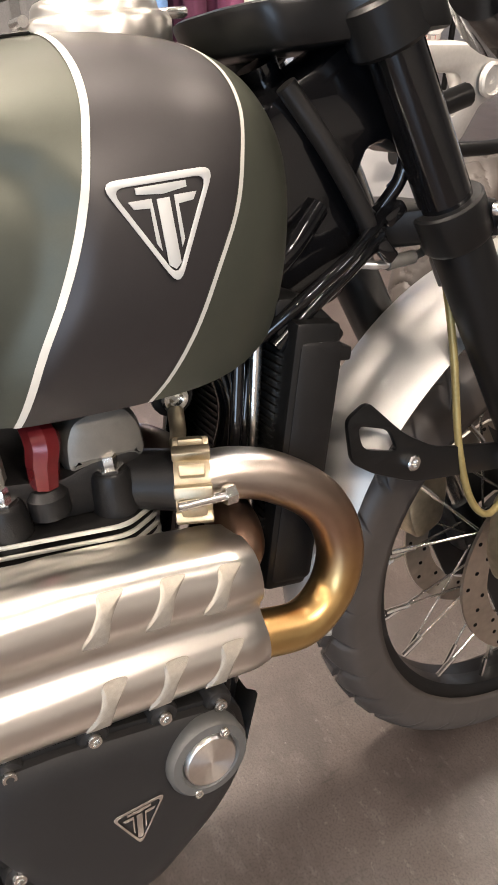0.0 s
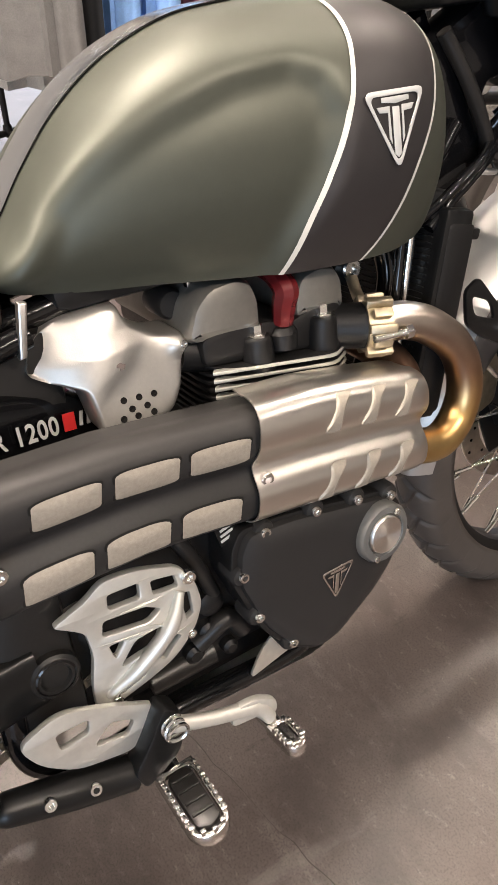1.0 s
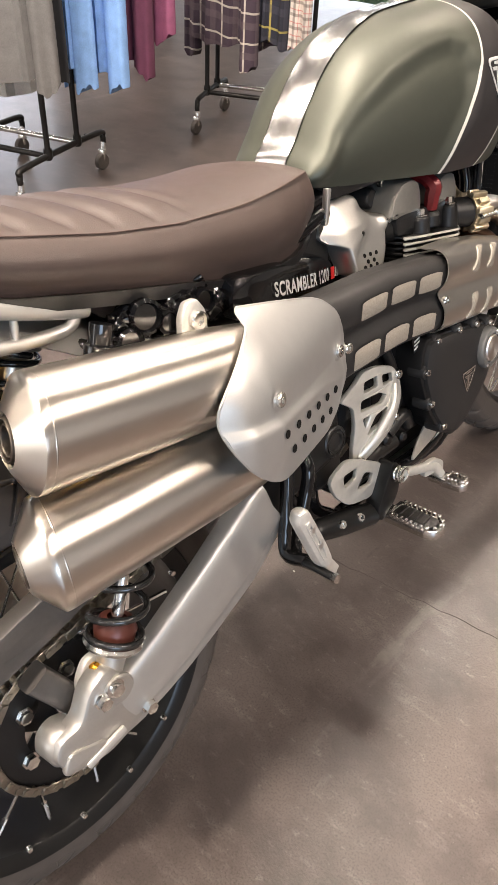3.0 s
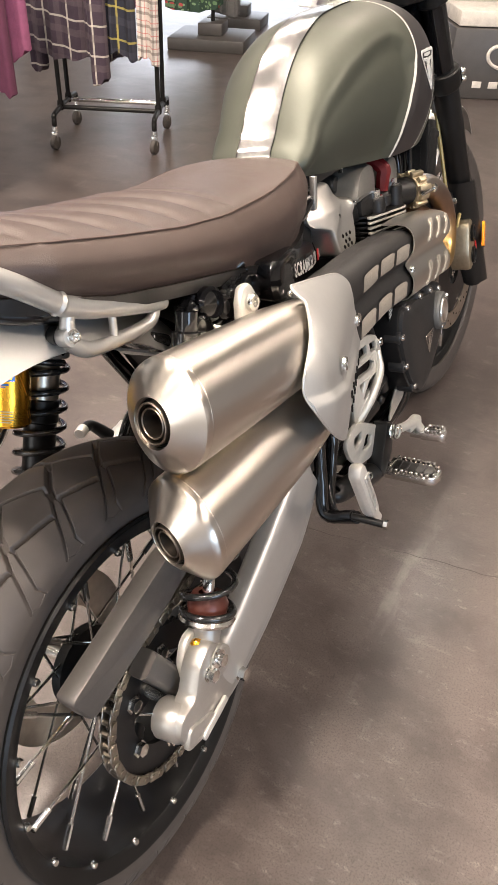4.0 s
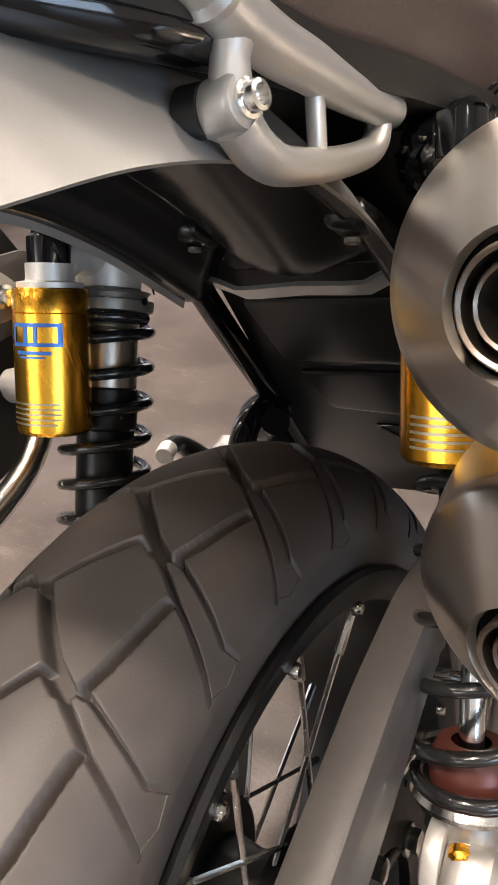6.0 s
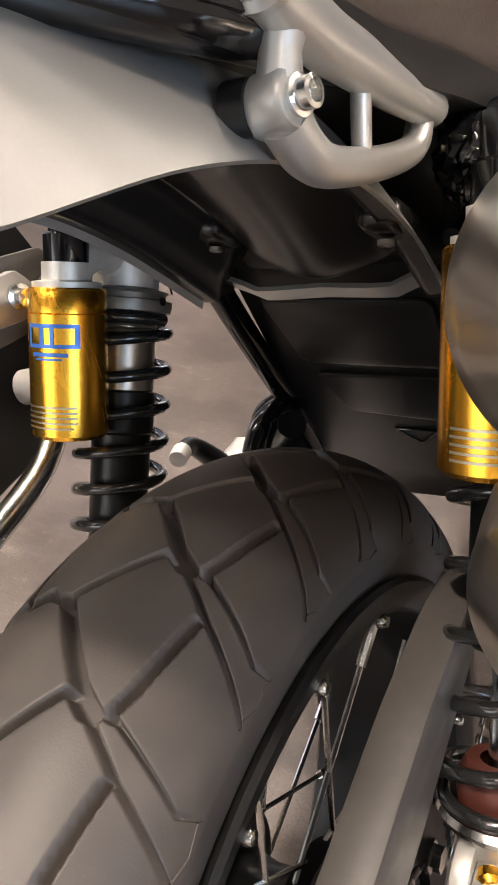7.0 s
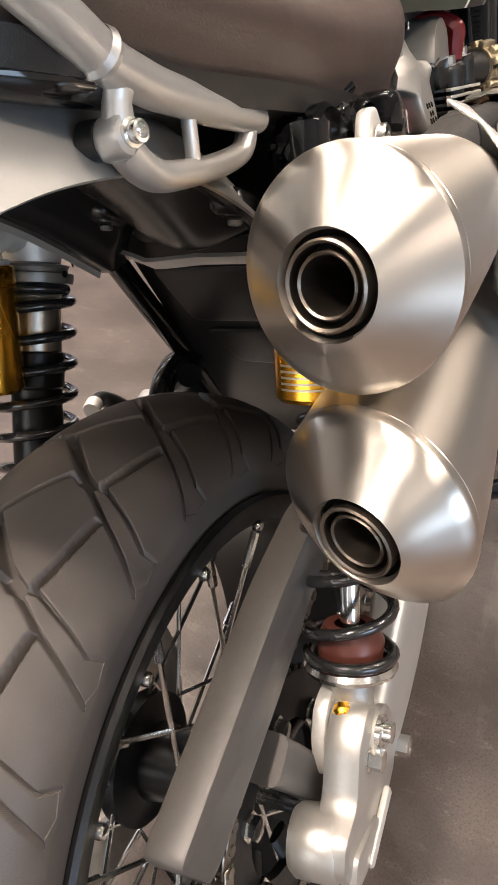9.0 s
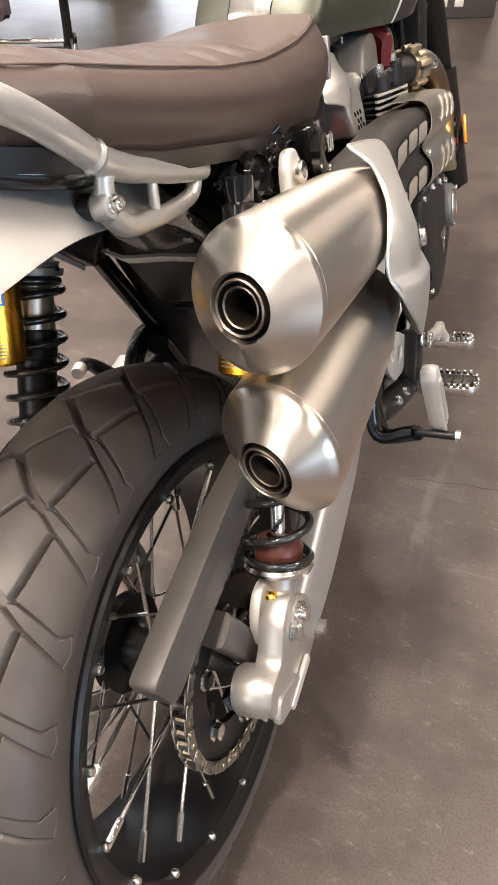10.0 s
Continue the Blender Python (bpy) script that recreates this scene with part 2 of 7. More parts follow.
def plate(outlines, thick, bevel, place):
    """A flat plate: the first outline is its edge, the others are holes. place: (u, v, w) -> point, w across the thickness."""
    cu = bpy.data.curves.new("plate", "CURVE")
    cu.dimensions, cu.fill_mode, cu.extrude, cu.bevel_depth, cu.bevel_resolution = "2D", "BOTH", max(thick / 2 - bevel, 0.0001), bevel, 1
    cu.offset = -bevel
    for pts in outlines:
        sp = cu.splines.new("POLY")
        sp.points.add(len(pts) - 1)
        for q, p in zip(sp.points, pts):
            q.co = (p[0], p[1], 0, 1)
        sp.use_cyclic_u = True
    ob = new("plate", cu)
    me = bpy.data.meshes.new_from_object(ob.evaluated_get(bpy.context.evaluated_depsgraph_get()))
    bpy.data.objects.remove(ob)
    bpy.data.curves.remove(cu)
    bm = bmesh.new()
    bm.from_mesh(me)
    bpy.data.meshes.remove(me)
    bmesh.ops.remove_doubles(bm, verts=bm.verts[:], dist=0.00002)
    for v in bm.verts:
        v.co = place(*v.co)
    return bm


def side(y, tilt=0.0, x0=0.0, lean=0.0, z0=0.0):
    """Stands a plate on the side of the machine: u runs along x, v up; tilt opens it along x, lean along z."""
    return lambda u, v, w: Vector((u, y + (u - x0) * tilt + (v - z0) * lean + w, v))


def bolt(at, axis, r, h, n=16, bm=None):
    """A socket-head bolt."""
    return lathe([(0, 0), (r, 0), (r, h * 0.8), (r * 0.85, h), (r * 0.5, h), (r * 0.45, h * 0.5), (0, h * 0.5)], at, axis, n, bm)


def thing(name, label, category, m=None, group=""):
    ob = new(name)
    ob.empty_display_size = 0.1
    ob.matrix_world = m or Matrix()
    return tagged(ob, label, category, group)


bike = thing("motorcycle", "khaki green and black scrambler motorcycle leaning on its side stand", "motorcycle", LEAN)
OUT = (0, -1, 0)
# ---- shop ----
FLOORMAT = mat("polished_concrete", (0.09, 0.072, 0.064), 0.32, 0.0, 0.1, 5, bump=0.3, bump_scale=220, spread=0.05, spec=0.6)
# pale scuffs and dark flecks worn into the concrete
nt = FLOORMAT.node_tree
co = nt.nodes.new("ShaderNodeTexCoord")
fm = [n for n in nt.nodes if n.type == "MIX" and n.data_type == "RGBA"][0]
col = fm.inputs["A"].default_value[:]
last = None
SCUFFS = ((16, (1, 0.35, 1), 0.57, 0.72, (0.24, 0.205, 0.185, 1), 0.5), (70, (1, 0.5, 1), 0.58, 0.68, (0.2, 0.17, 0.155, 1), 0.55), (2.3, (1, 0.6, 1), 0.42, 0.72, (0.066, 0.052, 0.047, 1), 0.6), (38, (0.3, 1, 1), 0.64, 0.71, (0.035, 0.03, 0.028, 1), 0.7), (300, (1, 1, 1), 0.5, 0.6, (0.034, 0.027, 0.024, 1), 0.65), (7, (0.2, 1, 1), 0.62, 0.68, (0.2, 0.175, 0.16, 1), 0.4), (6.5, (1, 0.8, 1), 0.46, 0.6, (0.04, 0.031, 0.028, 1), 0.6), (120, (1, 0.7, 1), 0.66, 0.72, (0.26, 0.235, 0.22, 1), 0.5))
for scale, stretch, lo, hi, colour, amount in SCUFFS:
    mp = nt.nodes.new("ShaderNodeMapping")
    mp.inputs["Scale"].default_value = stretch
    mp.inputs["Rotation"].default_value = (0, 0, scale)
    nt.links.new(co.outputs["Object"], mp.inputs["Vector"])
    nz = nt.nodes.new("ShaderNodeTexNoise")
    nz.inputs["Scale"].default_value, nz.inputs["Detail"].default_value, nz.inputs["Roughness"].default_value = scale, 7, 0.65
    nt.links.new(mp.outputs["Vector"], nz.inputs["Vector"])
    mr = nt.nodes.new("ShaderNodeMapRange")
    mr.inputs["From Min"].default_value, mr.inputs["From Max"].default_value, mr.inputs["To Max"].default_value = lo, hi, amount
    nt.links.new(nz.outputs["Fac"], mr.inputs["Value"])
    mx = nt.nodes.new("ShaderNodeMix")
    mx.data_type = "RGBA"
    mx.inputs["A"].default_value, mx.inputs["B"].default_value = col, colour
    nt.links.new(mr.outputs["Result"], mx.inputs["Factor"])
    if last:
        nt.links.new(last.outputs["Result"], mx.inputs["A"])
    last = mx
nt.links.new(last.outputs["Result"], fm.inputs["A"])
WALLMAT = mat("painted_plaster_wall", (0.58, 0.555, 0.525), 0.8, 0.0, 0.04, 3, bump=0.1, bump_scale=80)
CEILMAT = mat("dark_painted_ceiling", (0.22, 0.21, 0.2), 0.8, 0.0, 0.05, 2)
X0, X1, Y0, Y1 = -7.0, 13.0, -6.5, 11.0


def structure(name, bm, material, label, category):
    return tagged(part(name, bm, material, None, smooth=False), label, category, kind="structure")


bm = bmesh.new()
rbox((X1 - X0 + 0.4, Y1 - Y0 + 0.4, 0.2), ((X0 + X1) / 2, (Y0 + Y1) / 2, -0.1), 0, bm)
floor = structure("floor", bm, FLOORMAT, "worn polished brown-grey concrete shop floor", "floor")
JOINT = mat("dirty_floor_joint", (0.05, 0.04, 0.036), 0.7, 0.0, 0.2, 40)
rng = random.Random(4)
for p0, p1 in (((0.66, 0.3), (0.80, -0.42)), ((0.80, -0.42), (2.6, -1.9))):
    n = 26
    pts = [Vector((p0[0] + (p1[0] - p0[0]) * k / n + rng.uniform(-0.004, 0.004), p0[1] + (p1[1] - p0[1]) * k / n + rng.uniform(-0.004, 0.004), -0.0004)) for k in range(n + 1)]
    part("floor_joint", sweep(pts, (0.0009, 0.0014, 0.0006, 0.0013, 0.0008), 6, 3, flat=1.0), JOINT, floor)
for k in range(26):
    x, y, s = rng.uniform(0.1, 2.2), rng.uniform(-1.5, 0.3), rng.uniform(0.001, 0.0026)
    b = bmesh.new()
    bmesh.ops.create_icosphere(b, subdivisions=1, radius=s, matrix=Matrix.Translation((x, y, 0)) @ Matrix.Rotation(rng.uniform(0, 3), 4, "Z") @ Matrix.Diagonal((1.6, 0.8, 0.4, 1)))
    part("floor_chip", b, LINE if k % 3 else JOINT, floor)
bm = rbox((X1 - X0 + 0.4, Y1 - Y0 + 0.4, 0.2), ((X0 + X1) / 2, (Y0 + Y1) / 2, CEIL + 0.1), 0)
structure("ceiling", bm, CEILMAT, "dark grey painted shop ceiling", "ceiling")


def wall(name, cx, cy, sx, sy, hole=None):
    """A plain wall; hole: (along centre, width, sill, head) of a shop window through it."""
    b = bmesh.new()
    if not hole:
        rbox((sx, sy, CEIL), (cx, cy, CEIL / 2), 0, b)
    else:
        c, w, z0, z1 = hole
        lx = sx > sy
        mid, full = (cx, sx) if lx else (cy, sy)
        for a0, a1, b0, b1 in ((mid - full / 2, c - w / 2, 0, CEIL), (c + w / 2, mid + full / 2, 0, CEIL), (c - w / 2, c + w / 2, 0, z0), (c - w / 2, c + w / 2, z1, CEIL)):
            s = (a1 - a0, sy, b1 - b0) if lx else (sx, a1 - a0, b1 - b0)
            p = ((a0 + a1) / 2, cy, (b0 + b1) / 2) if lx else (cx, (a0 + a1) / 2, (b0 + b1) / 2)
            rbox(s, p, 0, b)
    return structure(name, b, WALLMAT, "plain light painted shop wall", "wall")


wall("wall_south", (X0 + X1) / 2, Y0 - 0.1, X1 - X0, 0.2, (-4.2, 4.8, 0.6, 3.2))
wall("wall_north", (X0 + X1) / 2, Y1 + 0.1, X1 - X0, 0.2, (6.0, 6.8, 0.6, 3.2))
wall("wall_west", X0 - 0.1, (Y0 + Y1) / 2, 0.2, Y1 - Y0, (3.0, 4.8, 0.6, 3.2))
wall("wall_east", X1 + 0.1, (Y0 + Y1) / 2, 0.2, Y1 - Y0, (7.2, 6.4, 0.6, 3.2))

LAMPGLOW = bpy.data.materials.new("lamp_diffuser")
LAMPGLOW.use_nodes = True
bs = LAMPGLOW.node_tree.nodes["Principled BSDF"]
bs.inputs["Emission Color"].default_value, bs.inputs["Emission Strength"].default_value = (1, 0.95, 0.88, 1), 6.0
first_lamp = None
for lx in (-3.2, -0.6, 2.0, 4.6):
    for ly in (-2.3, 0.7, 3.7, 6.7):
        if first_lamp is None:
            first_lamp = thing("ceiling_lamp", "long white strip lamp under the dark ceiling", "ceiling lamp", pose(lx, ly, CEIL), "strip lamps under the ceiling")
            part("housing", rbox((0.2, 1.6, 0.06), (0, 0, -0.03), 0.008), LINE, first_lamp)
            part("diffuser", rbox((0.15, 1.5, 0.012), (0, 0, -0.066), 0.003), LAMPGLOW, first_lamp)
        else:
            copy_thing(first_lamp, pose(lx, ly, CEIL))

# ---- tank ----
TOP = ((0.553, 0.845), (0.566, 0.868), (0.586, 0.888), (0.612, 0.921), (0.651, 0.962), (0.70, 0.997), (0.761, 1.022), (0.816, 1.031), (0.916, 1.036), (0.97, 1.031), (1.02, 1.012), (1.048, 0.985), (1.064, 0.95), (1.07, 0.915))
BOT = ((0.553, 0.838), (0.57, 0.832), (0.623, 0.822), (0.69, 0.815), (0.77, 0.805), (0.85, 0.797), (0.95, 0.792), (1.0, 0.802), (1.03, 0.825), (1.055, 0.868), (1.07, 0.905))
WID = ((0.553, 0.045), (0.56, 0.07), (0.58, 0.088), (0.62, 0.105), (0.68, 0.122), (0.76, 0.139), (0.84, 0.15), (0.92, 0.153), (0.98, 0.143), (1.02, 0.118), (1.05, 0.078), (1.064, 0.045), (1.07, 0.012))
KNEE = [Vector(q) for q in ((0.588, 0.84), (0.612, 0.895), (0.645, 0.919), (0.71, 0.952), (0.776, 0.973), (0.834, 0.979), (0.861, 0.965), (0.872, 0.936), (0.859, 0.89), (0.822, 0.838), (0.80, 0.80), (0.6, 0.80))]
LINE_A = ((0.79, 0.806), (0.81, 0.818), (0.852, 0.837), (0.89, 0.8585), (0.928, 0.876), (0.956, 0.886), (0.976, 0.893), (0.992, 0.899), (1.01, 0.903), (1.026, 0.904), (1.04, 0.904))
LINE_B = ((0.785, 0.899), (0.809, 0.92), (0.842, 0.941), (0.882, 0.9625), (0.918, 0.985), (0.951, 1.0), (0.977, 1.012), (1.0, 1.014), (1.02, 1.003), (1.03, 0.985), (1.04, 0.975))
TOP, BOT, WID = [tuple((x if x < 0.95 else 0.95 + (x - 0.95) * 1.12, q) for x, q in t) for t in (TOP, BOT, WID)]
LINE_A, LINE_B, TOP, BOT, WID = [smooth_table(q) for q in (LINE_A, LINE_B, TOP, BOT, WID)]


def knee_depth(x, z):
    """How deep the knee hollow is at a place on the tank's side: 0 outside, 1 well inside."""
    p, inside, best = Vector((x, z)), False, 9.0
    for a, b in zip(KNEE, KNEE[1:] + KNEE[:1]):
        t = max(0, min(1, (p - a).dot(b - a) / (b - a).length_squared))
        best = min(best, (p - a - (b - a) * t).length)
        if (a.y > z) != (b.y > z) and x < (b.x - a.x) * (z - a.y) / (b.y - a.y) + a.x:
            inside = not inside
    s = max(0.0, min(1.0, 0.5 + (best if inside else -best) / 0.036))
    return s * s * (3 - 2 * s)


def tank_point(x, k, lift=0.0):
    """A point of the tank's skin: k from -1 (right lower edge) over the top to 1."""
    zt, zb, w = interp(x, TOP), interp(x, BOT), interp(x, WID)
    zm = zb + 0.42 * (zt - zb)
    a = abs(k) * math.radians(128)
    c, s = math.cos(a), math.sin(a)
    if c >= 0:
        y, z = w * s ** 0.8, zm + (zt - zm) * c ** 0.85
    else:
        y, z = w * (1 - 0.5 * c * c), zm + (zm - zb) * c / math.sin(math.radians(38))
    d = knee_depth(x, z) * max(0.0, min(1.0, (s - 0.5) / 0.35))
    y += lift - d * 0.013
    z += lift * max(c, 0)
    return Vector((x, math.copysign(y, k) if k else 0.0, z))


def tank_skin(xs, ks, lift=0.0):
    return grid([[tank_point(x, k, lift) for k in ks] for x in xs], False)


def tank_band(lo, hi, lift, nx=3, nk=80, span=1.0):
    """A painted band round the tank between two lines x(z)."""
    rows = []
    for i in range(nx + 1):
        ring = []
        for j in range(nk + 1):
            k = -span + 2 * span * j / nk
            x0, x1 = 0.9, 0.9
            for _ in range(4):
                x0 = interp(tank_point(x0, k).z, lo)
                x1 = interp(tank_point(x1, k).z, hi)
            ring.append(tank_point(x0 + (x1 - x0) * i / nx, k, lift))
        rows.append(ring)
    return grid(rows)


N = 110
xs = [0.553 + (1.0844 - 0.553) * (0.5 - 0.5 * math.cos(math.pi * i / N)) for i in range(N + 1)]
ks = [-1 + 2 * j / 96 for j in range(97)]
tank = part("fuel_tank", tank_skin(xs, ks), GREEN, bike, "khaki green fuel tank with graphite band and white pinstripes")
shift = lambda t, d: [(z, x + d) for z, x in t]
part("graphite_band", tank_band(shift(LINE_A, 0.003), shift(LINE_B, -0.003), 0.0006, 16), TANKBLACK, tank, "dark graphite painted band")
part("pinstripe", tank_band(shift(LINE_A, -0.0026), shift(LINE_A, 0.0026), 0.0009, 2), LINE, tank, "off-white pinstripe")
part("pinstripe", tank_band(shift(LINE_B, -0.002), shift(LINE_B, 0.002), 0.0009, 2), LINE, tank, "off-white pinstripe")


def ridge_point(x, y, lift):
    """A point of the tank's skin y metres from its middle line."""
    k = math.asin(min(0.95, abs(y) / interp(x, WID)) ** 1.25) / math.radians(128)
    return tank_point(x, math.copysign(k, y), lift)


STRAP_X = [0.556 + 0.344 * (i / 60) ** 1.5 for i in range(61)]
part("strap", grid([[ridge_point(x, y, h) for y, h in ((-0.0275, 0.0005), (-0.0265, 0.0024), (-0.018, 0.0028), (-0.009, 0.003), (0.0, 0.003), (0.009, 0.003), (0.018, 0.0028), (0.0265, 0.0024), (0.0275, 0.0005))] for x in STRAP_X]), STRAP, tank, "brushed metal strap along the tank")
for sg in (-1, 1):
    part("strap_edging", grid([[ridge_point(x, sg * y, h) for y, h in ((0.0272, 0.0006), (0.0276, 0.0018), (0.0286, 0.0018), (0.0292, 0.0004))] for x in STRAP_X]), GLOSS, tank, "thin black strap edging")
# filler cap
CAPAT = Vector((0.957, 0.0, 1.034))
cap = part("filler_cap", lathe([(0.054, -0.02), (0.056, 0.004), (0.053, 0.009), (0.047, 0.011), (0.046, 0.016), (0.043, 0.02), (0.03, 0.025), (0.012, 0.027), (0, 0.027)], CAPAT, (0.02, 0, 1), 40), SHEET, tank, "polished flip-up filler cap")
part("latch", rbox((0.03, 0.014, 0.008), CAPAT + Vector((0.058, 0, 0.008)), 0.003), CHROME, cap)
part("hinge", sweep([CAPAT + Vector((-0.056, -0.014, 0.01)), CAPAT + Vector((-0.056, 0.014, 0.01))], 0.004), CHROME, cap)


def tank_decal(x0, k0, lift):
    """A place on the right side of the tank, u along it and v up, in metres."""
    c = tank_point(x0, k0)
    h = (tank_point(x0 + 0.01, k0) - tank_point(x0 - 0.01, k0)).normalized()
    v = (tank_point(x0, k0 + 0.02) - tank_point(x0, k0 - 0.02)).normalized()
    n = h.cross(v).normalized()
    n = n if n.y < 0 else -n
    return lambda u, w, t: c + h * u + v * w + n * (lift + t)


def tri_outline(s, inset=0.0, r=0.14):
    k = 1 - inset
    return soft([(-0.5 * s * k, 0.33 * s * k), (0.5 * s * k, 0.33 * s * k), (0, -0.55 * s * k)], r, 5)


def badge(parent, place, s, material, name="badge"):
    """An open triangle with a broad upright between two smaller bars."""
    ob = part(name, plate([tri_outline(s), [(u, v - 0.006 * s) for u, v in tri_outline(s, 0.16)]], 0.0012, 0.0003, place), material, parent, "silver triangular badge")
    for pts in ([(-0.055, 0.15), (0.055, 0.15), (0.055, -0.36), (0, -0.40), (-0.055, -0.36)], [(-0.3, 0.16), (-0.1, 0.16), (-0.09, -0.24), (-0.125, -0.18), (-0.125, 0.09), (-0.26, 0.1)], [(0.3, 0.16), (0.1, 0.16), (0.09, -0.24), (0.125, -0.18), (0.125, 0.09), (0.26, 0.1)], [(-0.22, 0.255), (0.22, 0.255), (0.22, 0.205), (0, 0.18), (-0.22, 0.205)]):
        part("badge_bar", plate([[(u * s, v * s) for u, v in pts]], 0.001, 0.0002, place), material, ob)
    return ob


badge(tank, tank_decal(0.930, -0.635, 0.0006), 0.08, WHITE)

# ---- seat ----
STOP = ((-0.085, 0.945), (-0.075, 0.952), (-0.05, 0.955), (0.0, 0.944), (0.1, 0.918), (0.2, 0.902), (0.26, 0.894), (0.33, 0.884), (0.42, 0.878), (0.5, 0.876), (0.535, 0.871), (0.558, 0.859), (0.573, 0.843))
SSEAM = ((-0.085, 0.935), (-0.07, 0.938), (-0.04, 0.932), (0.09, 0.899), (0.19, 0.876), (0.28, 0.862), (0.385, 0.856), (0.447, 0.858), (0.496, 0.861), (0.53, 0.86), (0.556, 0.852), (0.573, 0.839))
SBOT = ((-0.085, 0.908), (-0.075, 0.898), (-0.05, 0.888), (0.07, 0.845), (0.184, 0.817), (0.27, 0.797), (0.33, 0.781), (0.408, 0.766), (0.478, 0.767), (0.536, 0.79), (0.558, 0.811), (0.573, 0.835))
SWID = ((-0.085, 0.055), (-0.075, 0.08), (-0.05, 0.105), (0.0, 0.128), (0.15, 0.142), (0.27, 0.142), (0.37, 0.136), (0.44, 0.13), (0.49, 0.12), (0.53, 0.103), (0.556, 0.078), (0.573, 0.025))
rows, seam = [], []
for i in range(181):
    x = -0.085 + 0.658 * (i / 180) ** 1.1
    zt, zs, zb, w = interp(x, STOP), interp(x, SSEAM), interp(x, SBOT), interp(x, SWID)
    ring = []
    for k in range(-18, 19):
        a = abs(k) / 18
        if a <= 0.5:
            u = a / 0.5
            y, z = w * 0.9 * u, zt + (zs + 0.004 - zt) * u ** 2.6
            # soft cross ribs, stitched down between the seams of the rear half
            rib = max(0.0, min(1.0, (0.32 - x) / 0.03)) * max(0.0, min(1.0, (x + 0.03) / 0.03)) * max(0.0, min(1.0, (0.93 - u) / 0.08))
            z += rib * (0.003 - 0.0055 * abs(math.cos(math.pi * (x + 0.02 * (1 - u * u)) / 0.052)) ** 7)
        else:
            u = (a - 0.5) / 0.5
            y, z = w * (0.9 + 0.14 * math.sin(math.pi * min(u * 1.1, 1)) - 0.03 * u), zs + 0.004 + (zb - zs - 0.004) * u
        ring.append((x, math.copysign(y, k) if k else 0.0, z))
    rows.append(ring)
    if 7 < i < 176:
        seam.append((x, -w * 0.915, zs + 0.0035))
seat = part("seat", grid(rows, True), LEATHER, bike, "brown leather seat with stitched edge seam")
part("seam_piping", sweep(seam[::8], 0.0008, 8, 4), THREAD, seat, "stitched brown seam")
part("seam_piping", sweep([(x, -y, z) for x, y, z in seam[::8]], 0.0008, 8, 4), THREAD, seat, "stitched brown seam")
part("seat_pan", grid([[(x, s * interp(x, SWID) * q, interp(x, SBOT) - d) for s, q, d in ((-1, 0.93, -0.004), (-1, 0.9, 0.012), (1, 0.9, 0.012), (1, 0.93, -0.004))] for x in [-0.07 + 0.6 * i / 30 for i in range(31)]], True), PLASTIC, seat, "black seat base")

# ---- wheels ----
RC, RR = Vector((0.0, 0.0, 0.325)), 0.325


def seg_dist(p, a, b):
    t = max(0, min(1, ((p[0] - a[0]) * (b[0] - a[0]) + (p[1] - a[1]) * (b[1] - a[1])) / ((b[0] - a[0]) ** 2 + (b[1] - a[1]) ** 2)))
    return math.hypot(p[0] - a[0] - t * (b[0] - a[0]), p[1] - a[1] - t * (b[1] - a[1]))


def poly_depth(p, poly):
    """How far inside a closed outline a place lies (outside: minus)."""
    inside, best = False, 9.0
    for a, b in zip(poly, poly[1:] + poly[:1]):
        best = min(best, seg_dist(p, a, b))
        if (a[1] > p[1]) != (b[1] > p[1]) and p[0] < (b[0] - a[0]) * (p[1] - a[1]) / (b[1] - a[1]) + a[0]:
            inside = not inside
    return best if inside else -best


